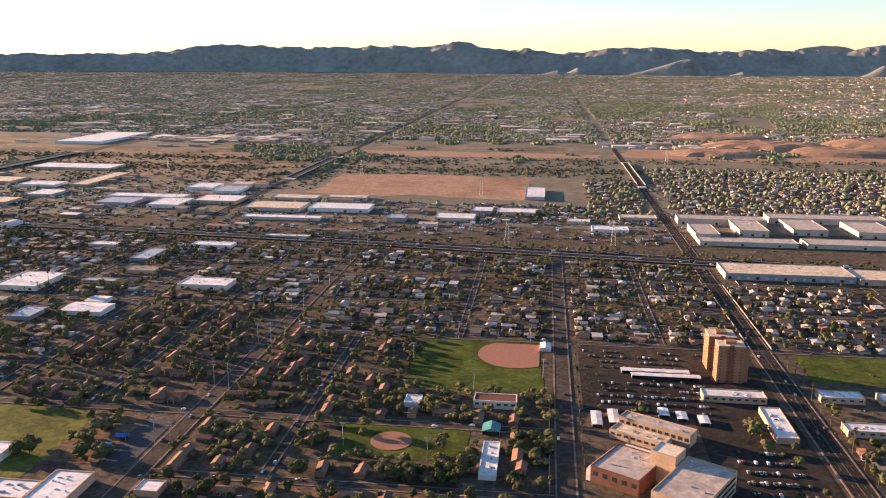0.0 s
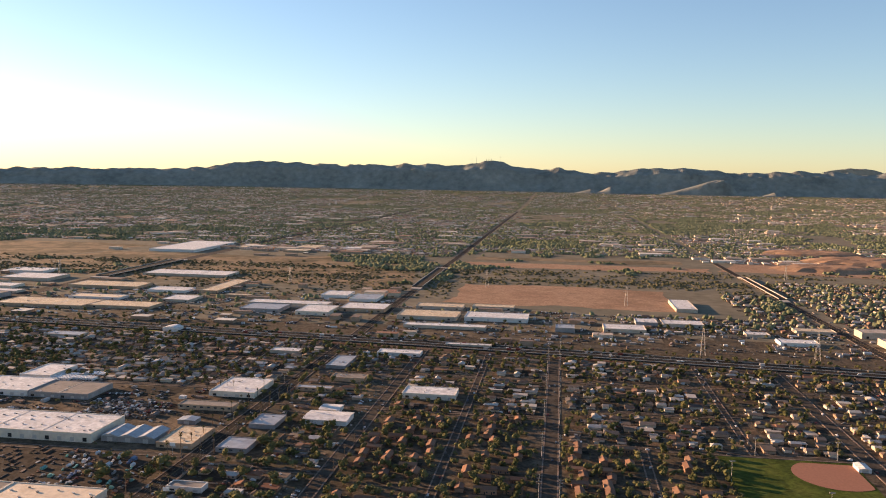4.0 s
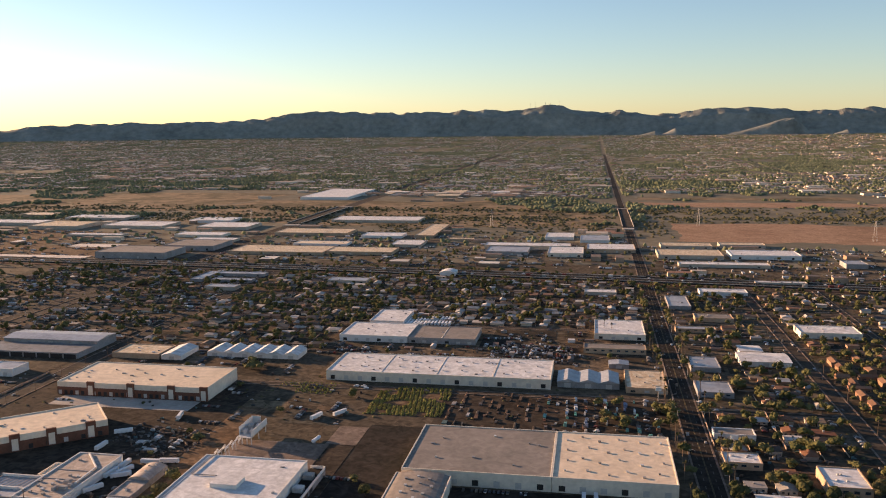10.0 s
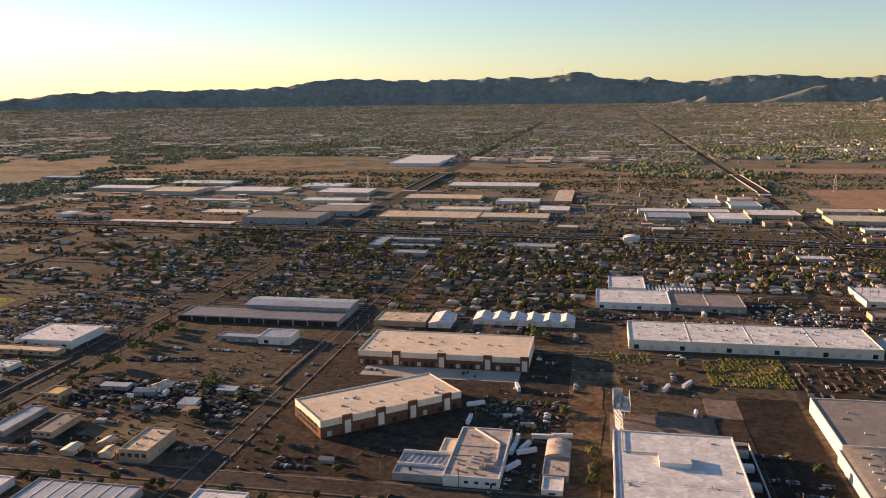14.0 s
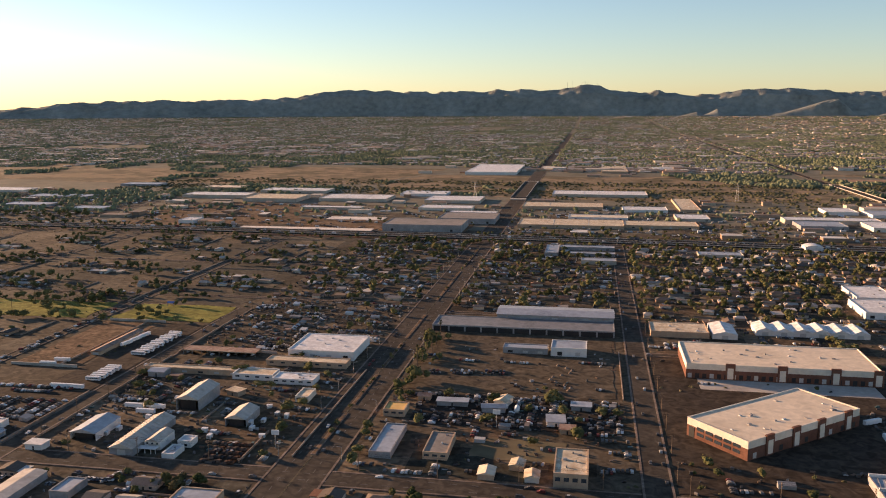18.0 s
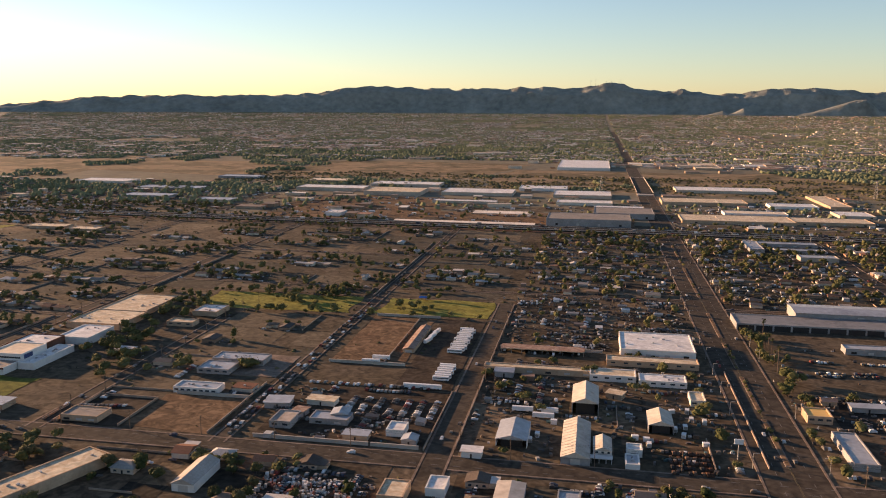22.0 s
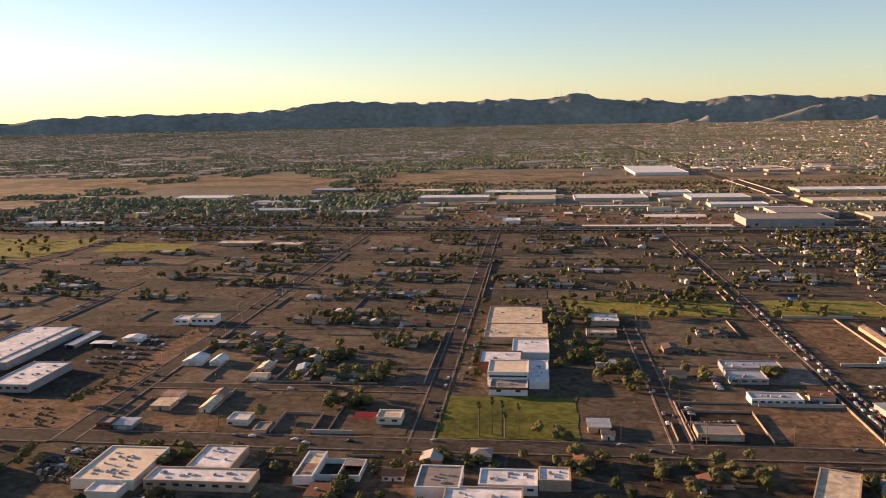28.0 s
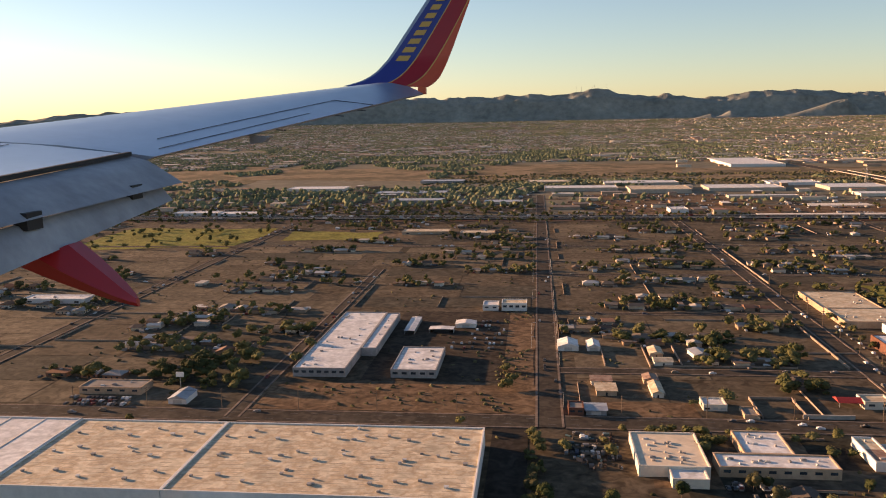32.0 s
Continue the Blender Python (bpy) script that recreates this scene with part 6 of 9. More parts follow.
def make_bus(seed):
    l = 4.4 if seed % 2 == 0 else 5.0
    t = thing("bus" if seed % 2 == 0 else "semi_trailer", "white bus parked in a row" if seed % 2 == 0 else "white box semi trailer parked in the yard", "bus" if seed % 2 == 0 else "trailer", group="white buses and trailers")
    part("body", Shape().box(-l / 2, l / 2, -0.46, 0.46, 0.22, 1.2), M_TRAILER, t)
    if seed % 2 == 0:
        part("window_band", Shape().box(-l / 2 + 0.2, l / 2 - 0.1, -0.475, 0.475, 0.68, 0.95), M_GLASS, t)
    part("roof", Shape().box(-l / 2 + 0.08, l / 2 - 0.08, -0.4, 0.4, 1.2, 1.26), M_TRAILER, t)
    for x in (-l * 0.34, l * 0.34):
        for y in (-0.42, 0.42):
            part("wheel", Shape().box(x - 0.18, x + 0.18, y - 0.06, y + 0.06, 0.0, 0.34), M_TYRE, t)
    return t


def make_lamp(seed):
    t = thing("street_lamp", "slim grey steel street lamp", "street lamp", group="street lamps")
    part("pole", Shape().prism(0, 0, -0.05, 3.3, 0.07, 0.045, 6), M_POLE, t)
    part("arm", Shape().beam((0, 0, 3.25), (0.9, 0, 3.4), 0.035), M_POLE, t)
    part("lamp_head", Shape().box(0.75, 1.15, -0.08, 0.08, 3.36, 3.44), M_UNIT, t)
    return t


def make_power_pole(seed):
    t = thing("power_pole", "dark timber power pole with crossarms", "power pole", group="power poles")
    part("pole", Shape().prism(0, 0, -0.05, 4.4, 0.09, 0.06, 6), M_WOODPOLE, t)
    for z in (3.7, 4.2):
        part("crossarm", Shape().box(-0.55, 0.55, -0.05, 0.05, z, z + 0.1), M_WOODPOLE, t)
    return t


def make_mast(seed):
    t = thing("transmission_pole", "tall pale steel transmission pole", "power pole", group="transmission poles")
    part("pole", Shape().prism(0, 0, -0.05, 9.5, 0.14, 0.07, 8), M_POLE, t)
    for z in (7.2, 8.2, 9.1):
        part("insulator_arm", Shape().beam((-0.8, 0, z), (0.8, 0, z + 0.05), 0.05), M_POLE, t)
    return t


def make_pylon(seed):
    t = thing("lattice_pylon", "grey steel lattice transmission tower", "pylon", group="lattice pylons")
    h, a, b = 15.0, 1.3, 0.25
    for sx, sy in ((-1, -1), (1, -1), (1, 1), (-1, 1)):
        part("leg", Shape().beam((sx * a, sy * a, -0.05), (sx * b, sy * b, h), 0.06), M_POLE, t)
    s = Shape()
    for k in range(6):
        z0, z1 = h * k / 6, h * (k + 1) / 6
        r0, r1 = a + (b - a) * k / 6, a + (b - a) * (k + 1) / 6
        for sx, sy, tx, ty in ((-1, -1, 1, -1), (1, -1, 1, 1), (1, 1, -1, 1), (-1, 1, -1, -1)):
            s.beam((sx * r0, sy * r0, z0), (tx * r1, ty * r1, z1), 0.03)
    part("lattice", s, M_POLE, t)
    for z in (11, 12.8, 14.5):
        part("crossarm", Shape().beam((-2.6, 0, z), (2.6, 0, z), 0.1), M_POLE, t)
    return t


# ---- what is free to build on ----
for x, y0, y1, w in NS:
    TAKEN.append((x - w / 2 - 1.0, x + w / 2 + 1.0, y0, y1))
for y, x0, x1, w in EW:
    TAKEN.append((x0, x1, y - w / 2 - 1.0, y + w / 2 + 1.0))
FIELDS = ((-40, -26, 200, 214), (-44, 2, 248, 298), (-168, -104, 163, 219), (-55, -17, 199, 220), (-719, -685, 164, 193), (-1041, -942, 379, 459), (-931, -879, 411, 441), (-668, -580, 502, 514), (-625, -585, 553, 567), (-186, 33, 598, 737), (-214, 68, 878, 1062))
CELL = 12.0
GRID = {}


def book(a, b, c, d):
    for i in range(int(a // CELL), int(b // CELL) + 1):
        for j in range(int(c // CELL), int(d // CELL) + 1):
            GRID.setdefault((i, j), []).append((a, b, c, d))


for q in TAKEN:
    book(*q)
for q in FIELDS:
    book(*q)


def free(x, y, rx=0.6, ry=0.6):
    if abs(y - freeway_y(x)) < 10 + ry or abs(y - freeway_y(x) + 13) < 2.5:
        return False
    for i in range(int((x - rx) // CELL), int((x + rx) // CELL) + 1):
        for j in range(int((y - ry) // CELL), int((y + ry) // CELL) + 1):
            for a, b, c, d in GRID.get((i, j), ()):
                if x + rx > a and x - rx < b and y + ry > c and y - ry < d:
                    return False
    return True


rr = random.Random(5)
dry_at = []
house_at, row_at, tree_at, car_at, lot_at, junk_at, shed_at, wall_at = [], [], [], [], [], [], [], []


def houses(x0, x1, y0, y1, fill, dx=7.2, dy=8.0, trees=1.5, cars=0.7, lots=True):
    """House lots in rows, each with its yard, trees and cars."""
    y = y0 + dy / 2
    while y < y1:
        x = x0 + dx / 2 + rr.uniform(0, 2)
        while x < x1:
            if lots and free(x, y, 1.5, 1.5):
                # Farther sparse lots switch to the paler earth, imitating haze.
                (dry_at if fill < 0.43 and y > 225 and rr.random() < 0.92 else lot_at).append((x, y, 0.035 + rr.random() * 0.03, 0, dx * rr.uniform(0.9, 1.4), dy * rr.uniform(0.85, 1.1), 1))
            if rr.random() < (fill if fill > 0.42 else fill * 2.6 * (0.15 + float(vnoise(x / 26, y / 19, 14))) ** 1.4) and free(x, y, 2.6, 2.0):
                hx, hy = x + rr.uniform(-1.1, 1.1), y + rr.uniform(-1.4, 1.4)
                house_at.append((hx, hy, rr.choice((0, 0, 0, 90, 180, 180, 270)) + rr.uniform(-3, 3)))
                book(hx - 2.6, hx + 2.6, hy - 2.1, hy + 2.1)
                if rr.random() < 0.35:
                    shed_at.append((hx + rr.uniform(-3, 3), hy + rr.choice((-3.2, 3.2)), 0, rr.uniform(-0.1, 0.1), rr.uniform(0.8, 1.6), rr.uniform(0.7, 1.2), rr.uniform(0.5, 0.9)))
                for _ in range(2):
                    if rr.random() < cars:
                        cx, cy = hx + rr.uniform(-3.5, 3.5), hy + rr.choice((-3.0, 3.2)) + rr.uniform(-0.6, 0.6)
                        if free(cx, cy, 0.5, 0.5):
                            car_at.append((cx, cy, rr.choice((0, 90)) + rr.uniform(-8, 8)))
            built = (x, y) if not free(x, y, 0.3, 0.3) else None
            n = trees * (0.4 + 1.2 * float(vnoise(x / 40, y / 40, 4)))
            if fill < 0.5:
                n = n * 2.6 + 2.6 if built else n * 0.35
            for _ in range(int(n) + (rr.random() < n % 1)):
                sp = 0.5 if not built else 0.42
                tx, ty = x + rr.uniform(-dx, dx) * sp, y + rr.uniform(-dy, dy) * sp
                if free(tx, ty, 0.15, 0.15):
                    tree_at.append((tx, ty, rr.uniform(0.45, 1.15) + (0.15 if fill < 0.42 else 0)))
            if built:
                for _ in range(rr.randint(1, 5)):
                    jx, jy = x + rr.uniform(-dx, dx) * 0.45, y + rr.uniform(-dy, dy) * 0.45
                    if free(jx, jy, 0.3, 0.3):
                        junk_at.append((jx, jy, -0.02, rr.uniform(0, 1.5), rr.uniform(0.3, 1.2), rr.uniform(0.3, 0.8), rr.uniform(0.2, 0.6)))
            if rr.random() < 0.4:
                wall_at.append((x + dx / 2, y + rr.choice((0, dy / 2)), rr.choice((0, 0, 1)), dy * rr.uniform(0.7, 1.1)))
            x += dx * rr.uniform(0.9, 1.25)
        y += dy


def yard(x0, x1, y0, y1, cars=0.02, junk=0.02, trees=0.002, buses=0, sheds=0.002, tidy=True):
    """A work yard: parked cars in ranks, stacked goods, a few sheds."""
    area = (x1 - x0) * (y1 - y0)
    n = max(1, int(area / 260))
    for _ in range(n):
        # Beyond the freeway the paler earth takes the place of haze.
        (dry_at if y0 > 470 else lot_at).append((rr.uniform(x0 + 5, x1 - 5), rr.uniform(y0 + 5, y1 - 5), 0.032 + rr.random() * 0.03, 0, rr.uniform(8, 18), rr.uniform(7, 15), 1))
    k = 0
    while k < area * cars * 1.7:
        x, y = rr.uniform(x0, x1), rr.uniform(y0, y1)
        m = rr.randint(3, 9)
        hor = rr.random() < 0.6
        for i in range(m):
            cx, cy = (x + i * 0.95, y) if hor else (x, y + i * 0.95)
            if cx < x1 and cy < y1 and rr.random() < 0.85 and free(cx, cy, 0.5, 0.5):
                car_at.append((cx, cy, (90 if hor else 0) + rr.uniform(-6, 6)))
        k += m
    for _ in range(int(area * junk)):
        x, y = rr.uniform(x0, x1), rr.uniform(y0, y1)
        if free(x, y, 0.6, 0.6):
            junk_at.append((x, y, -0.02, rr.uniform(0, 3.14) if rr.random() < 0.3 else 0, rr.uniform(0.25, 1.3), rr.uniform(0.2, 0.8), rr.uniform(0.2, 0.8)))
    for _ in range(int(area * sheds)):
        x, y = rr.uniform(x0, x1), rr.uniform(y0, y1)
        if free(x, y, 2.2, 1.6):
            shed_at.append((x, y, 0, rr.choice((0, 0, 1.57)), rr.uniform(1.5, 4), rr.uniform(1.2, 2.4), rr.uniform(0.8, 1.3)))
            book(x - 2, x + 2, y - 1.4, y + 1.4)
    for _ in range(int(area * trees)):
        x, y = rr.uniform(x0, x1), rr.uniform(y0, y1)
        if free(x, y, 0.4, 0.4):
            tree_at.append((x, y, rr.uniform(0.5, 1.1)))


def rows(x0, x1, y0, y1, dx=9.6, dy=7.6, trees=4.5):
    """Brown apartment rows among lawns and trees."""
    y = y0 + 3
    while y < y1:
        x = x0 + 5.5 + rr.uniform(-1, 1)
        while x < x1 - 3:
            ry = y + rr.uniform(-1.8, 1.8)
            x += rr.uniform(-1.7, 1.7)
            if free(x, ry, 3.4, 1.6) and rr.random() < 0.74:
                row_at.append((x, ry, rr.choice((90, 90, 0)) + rr.uniform(-4, 4)))
                book(x - 3.0, x + 3.0, ry - 1.3, ry + 1.3)
            for _ in range(int(trees) + (rr.random() < trees % 1)):
                tx, ty = x + rr.uniform(-dx / 2, dx / 2), y + rr.uniform(-dy / 2, dy / 2)
                if free(tx, ty, 0.1, 0.1):
                    tree_at.append((tx, ty, rr.uniform(0.55, 1.15)))
            if rr.random() < 0.7:
                lot_at.append((x, y + dy / 2, 0.03 + rr.random() * 0.02, 0, dx * 0.8, dy * 0.35, 1))
            x += dx
        y += dy


def strip_of_houses(x0, x1, y, deep, n, trees):
    """A short run of houses, trees, cars and clutter on otherwise bare land."""
    n = round(n * 2.0 + 0.4)
    for i in range(n):
        hx, hy = x0 + (x1 - x0) * (i + 0.5) / n + rr.uniform(-1.2, 1.2), y + rr.uniform(-0.4, 0.4) * deep
        if free(hx, hy, 2.2, 1.7):
            house_at.append((hx, hy, rr.choice((0, 0, 90, 180)) + rr.uniform(-4, 4)))
            book(hx - 2.4, hx + 2.4, hy - 1.9, hy + 1.9)
            for _ in range(rr.randint(1, 3)):
                cx, cy = hx + rr.uniform(-4, 4), hy + rr.choice((-3.0, 3.0)) + rr.uniform(-0.6, 0.6)
                if free(cx, cy, 0.5, 0.5):
                    car_at.append((cx, cy, rr.choice((0, 90)) + rr.uniform(-8, 8)))
            if rr.random() < 0.6:
                shed_at.append((hx + rr.uniform(-3.5, 3.5), hy + rr.choice((-3.2, 3.2)), 0, rr.uniform(-0.1, 0.1), rr.uniform(0.8, 1.8), rr.uniform(0.7, 1.4), rr.uniform(0.5, 0.9)))
        for _ in range(rr.randint(2, 6)):
            jx, jy = hx + rr.uniform(-4, 4), hy + rr.uniform(-3.6, 3.6)
            if free(jx, jy, 0.3, 0.3):
                junk_at.append((jx, jy, -0.02, rr.uniform(0, 1.5), rr.uniform(0.3, 1.2), rr.uniform(0.3, 0.8), rr.uniform(0.2, 0.6)))
    for _ in range(int(trees * 2.2)):
        tx, ty = rr.uniform(x0 - 1.5, x1 + 1.5), y + rr.gauss(0, 0.42) * deep
        if free(tx, ty, 0.2, 0.2):
            tree_at.append((tx, ty, rr.uniform(0.4, 1.1)))


def open_land(x0, x1, y0, y1, runs=0):
    """Wide bare lots with low walls between some of them, and a few runs of houses."""
    y = y0
    while y < y1 - 6:
        d = rr.uniform(13, 21)
        x = x0
        while x < x1 - 6:
            w = rr.uniform(16, 34)
            dry_at.append((x + w / 2, y + d / 2, 0.035 + rr.random() * 0.03, 0, min(w, x1 - x) - 0.4, min(d, y1 - y) - 0.4, 1))
            if rr.random() < 0.22:
                wall_at.append((x, y + d / 2, 1, d))
            if rr.random() < 0.2:
                wall_at.append((x + w / 2, y, 0, w))
            x += w
        y += d
    for _ in range(runs):
        x, y, l = rr.uniform(x0 + 6, x1 - 8), rr.uniform(y0 + 4, y1 - 4), rr.uniform(8, 26)
        strip_of_houses(x, min(x + l, x1), y, rr.uniform(4, 8), max(1, int(l / 7)), int(l / 2.2))


# the blocks, from east to west
houses(154, 320, 165, 395, 0.8, trees=2.0)
houses(84, 148, 165, 228, 0.5, trees=2.2)
houses(84, 148, 300, 398, 0.8, trees=2.6)
houses(12, 76, 302, 440, 0.85, trees=2.6, dx=6.4, dy=7.2)
houses(-96, 5, 301, 438, 0.75, trees=2.8, dx=6.8, dy=7.6)
houses(12, 320, 60, 164, 0.6, trees=2)
rows(-97, 5, 186, 297)
rows(-168, -103, 224, 330)
houses(-168, -103, 333, 440, 0.7, trees=2.8)
houses(-212, -174, 164, 440, 0.4, trees=1.3, cars=1.0)
yard(-212, -174, 164, 440, cars=0.014, junk=0.04, trees=0.004)
rows(-96, 5, 60, 182)
houses(-212, -105, 60, 164, 0.5, trees=2)
houses(-428, -222, 352, 462, 0.78, trees=3.4, dx=6.4, dy=7.0)
houses(-428, -350, 300, 350, 0.6, trees=3.0)
yard(-428, -350, 262, 300, cars=0.03, junk=0.01)
yard(-350, -222, 296, 350, cars=0.04, junk=0.04, sheds=0.003)
yard(-352, -318, 226, 262, cars=0.012, junk=0.03, sheds=0.0)
pipe_at, machine_at = [], []
for j in range(9):
    for i in range(30):
        x, y = -283 + i * 1.02 + rr.uniform(-0.15, 0.15), 300 + j * 2.6 + rr.uniform(-0.4, 0.4)
        if rr.random() < 0.72 and free(x, y, 0.4, 0.4):
            car_at.append((x, y, rr.choice((80, 90, 100, 0)) + rr.uniform(-10, 10)))
for i in range(22):
    x = -288 + i * 2.9
    y = 227.5
    while y < 262:
        l = rr.uniform(1.2, 4.2) if i < 10 else rr.uniform(0.7, 2.6)
        roll = rr.random()
        if free(x, y, 0.4, 0.3):
            if i < 10 and roll < 0.5:
                pipe_at.append((x + rr.uniform(-0.3, 0.3), y + l / 2, -0.02, 1.5708 + rr.uniform(-0.04, 0.04), l, rr.uniform(0.5, 1.1), rr.uniform(0.25, 0.6)))
            elif i >= 10 and roll < (0.66 if i in (10, 13, 14, 16, 18, 19) else 0.2):
                machine_at.append((x + rr.uniform(-0.4, 0.4), y + l / 2, -0.02, 1.5708 + rr.uniform(-0.1, 0.1), l, rr.uniform(0.6, 1.2), rr.uniform(0.5, 1.25)))
            elif i >= 9 and roll < 0.5:
                car_at.append((x + rr.uniform(-0.3, 0.3), y, rr.choice((0, 90, 180)) + rr.uniform(-12, 12)))
            elif roll < 0.68:
                junk_at.append((x + rr.uniform(-0.5, 0.5), y + l / 2, -0.02, rr.uniform(-0.15, 0.15), rr.uniform(0.5, 1.6), l * 0.7, rr.uniform(0.2, 0.7)))
        y += l + rr.uniform(0.1, 0.9)
yard(-426, -353, 228, 262, cars=0.014, junk=0.012, sheds=0)
yard(-392, -379, 180, 192, cars=0.0, junk=0.5, sheds=0, trees=0)
yard(-376, -351, 197, 218, cars=0.012, junk=0.5, sheds=0.006, trees=0)
yard(-392, -376, 192, 206, cars=0.006, junk=0.3, sheds=0, trees=0)
yard(-374, -353, 218, 226, cars=0.03, junk=0.06, sheds=0, trees=0)
yard(-424, -396, 166, 184, cars=0.012, junk=0.03, trees=0.02)
yard(-312, -222, 164, 192, cars=0.03, junk=0.004)
yard(-500, -434, 164, 194, cars=0.03, junk=0.06, trees=0.004, sheds=0.002)
yard(-496, -436, 194, 217, cars=0.1, junk=0.32, sheds=0.006, trees=0.012)
for i in range(22):
    for j in range(2):
        if rr.random() < 0.8:
            car_at.append((-490 + i * 1.02, 233.2 + j * 2.2 + i * 0.12, 90 + rr.uniform(-6, 6)))
yard(-500, -434, 218, 280, cars=0.004, junk=0.008, trees=0, sheds=0)
yard(-466, -448, 206, 232, cars=0.0, junk=0.12, trees=0.01, sheds=0)
yard(-498, -434, 308, 470, cars=0.035, junk=0.06, trees=0.006, sheds=0.006)
houses(-498, -434, 308, 470, 0.45, trees=1.0)
yard(-572, -508, 164, 232, cars=0.045, junk=0.13, sheds=0.002, trees=0.008)
yard(-572, -508, 246, 316, cars=0.05, junk=0.2, sheds=0.006, trees=0.008)
yard(-572, -508, 320, 470, cars=0.03, junk=0.06, sheds=0.006, trees=0.006)
houses(-572, -508, 320, 470, 0.4, trees=1.0)
yard(-617, -590, 167, 184, cars=0.03, junk=0.34, sheds=0.05, trees=0.012)
yard(-617, -607, 184, 200, cars=0.03, junk=0.3, sheds=0.03)
yard(-592, -580, 168, 184, cars=0.05, junk=0.25, sheds=0.02)
for i in range(7):
    for j in range(10):
        if rr.random() < 0.9:
            car_at.append((-601 + i * 3.4, 183.5 + j * 1.2, rr.uniform(-6, 6)))
for i in range(34):
    if rr.random() < 0.7:
        car_at.append((-616 + i * 0.98, 203.5, 90))
for x0, x1, y, deep, n, trees in ((-647, -618, 395, 7, 4, 16), (-637, -623, 362, 6, 2, 8), (-615, -592, 353, 7, 3, 12), (-592, -583, 333, 6, 1, 5), (-588, -577, 373, 6, 2, 4), (-629, -612, 327, 6, 1, 8), (-650, -628, 314, 8, 2, 16), (-642, -622, 334, 5, 1, 7),
                                  (-609, -584, 348, 4, 2, 6), (-651, -629, 461, 7, 3, 12), (-588, -575, 414, 6, 2, 6), (-612, -590, 440, 6, 2, 8), (-656, -640, 425, 5, 1, 5)):
    strip_of_houses(x0, x1, y, deep, n, trees)
open_land(-660, -580, 304, 470, runs=5)
for x0, x1, y, deep, n, trees in ((-665, -655, 209, 8, 2, 4), (-647, -640, 253.5, 4, 1, 3), (-662, -652, 234, 5, 1, 4), (-636, -629, 196, 4, 1, 2), (-679, -673, 216, 8, 1, 6), (-714, -697, 337, 8, 3, 9), (-709, -684, 326, 5, 3, 12), (-671, -664, 369, 6, 1, 4), (-686, -679, 332, 5, 1, 4),
                                  (-683, -662, 358, 6, 2, 8), (-701, -664, 372, 6, 2, 9), (-668, -652, 318, 6, 2, 10), (-702, -693, 440, 7, 1, 6), (-706, -680, 410, 6, 3, 9)):
    strip_of_houses(x0, x1, y, deep, n, trees)
for x0, x1, y, deep, n, trees in ((-785, -766, 331, 8, 4, 10), (-777, -762, 264, 6, 2, 9), (-759, -742, 264, 7, 3, 12), (-738, -726, 285, 9, 2, 14), (-738, -727, 262, 4, 2, 3), (-775, -765, 223, 8, 2, 6), (-760, -752, 220, 9, 1, 8), (-758, -754, 206, 7, 1, 6), (-757, -735, 204, 5, 2, 20),
                                  (-742, -729, 238, 7, 2, 9), (-743, -736, 185, 6, 1, 8), (-757, -737, 373, 7, 3, 10), (-780, -768, 300, 7, 2, 8), (-750, -735, 305, 7, 2, 10), (-785, -775, 242, 5, 1, 4), (-792, -776, 233, 5, 2, 6)):
    strip_of_houses(x0, x1, y, deep, n, trees)
for x0, x1, y, deep, n, trees in ((-745, -726, 437, 7, 3, 9), (-780, -755, 415, 7, 3, 12), (-765, -740, 350, 6, 2, 8), (-816, -799, 327, 8, 3, 10), (-813, -800, 381, 8, 2, 8), (-832, -818, 358, 7, 2, 8), (-850, -830, 300, 8, 3, 10), (-845, -815, 415, 8, 4, 14), (-855, -838, 340, 6, 2, 7)):
    strip_of_houses(x0, x1, y, deep, n, trees)
open_land(-665, -626, 190, 272)
open_land(-716, -664, 302, 470, runs=5)
open_land(-789, -724, 200, 470, runs=12)
open_land(-789, -724, 166, 200)
open_land(-858, -798, 262, 470, runs=9)
open_land(-936, -864, 166, 410, runs=22)
open_land(-1200, -944, 164, 378, runs=60)
houses(-1200, -1044, 380, 480, 0.35, trees=1.4, dx=9, dy=10)
yard(-936, -860, 440, 490, cars=0.01, junk=0.004, trees=0.012)
houses(-770, -580, 60, 157, 0.25, trees=1.2, dx=9, dy=9)
houses(-570, -510, 60, 157, 0.5, trees=2.0)
yard(-570, -512, 120, 157, cars=0.05, junk=0.04)
yard(-606, -584, 132, 152, cars=0.14, junk=0.1)
houses(-498, -222, 60, 157, 0.45, trees=1.5)
yard(-780, -755, 120, 157, cars=0.05, junk=0.03)
yard(-793, -783, 139, 155, cars=0.1, junk=0.6, sheds=0, trees=0)
yard(-862, -797, 60, 117, cars=0.02, junk=0.002)
# beyond the freeway
yard(-215, 90, 474, 600, cars=0.03, junk=0.012, sheds=0.006, trees=0.004)
houses(-60, 84, 530, 720, 0.5, trees=0.8)
yard(-500, -222, 502, 640, cars=0.03, junk=0.008, sheds=0.004, trees=0.006)
yard(-790, -512, 508, 640, cars=0.008, junk=0.008, sheds=0.003, trees=0.004)
houses(-1100, -800, 512, 700, 0.4, trees=1.0, dx=11, dy=12)
yard(-1100, -800, 512, 700, cars=0.006, junk=0.006, sheds=0.003)
houses(92, 420, 560, 820, 0.62, trees=1.0, dx=7, dy=8, cars=0.9)
houses(220, 420, 440, 560, 0.7, trees=1.2)
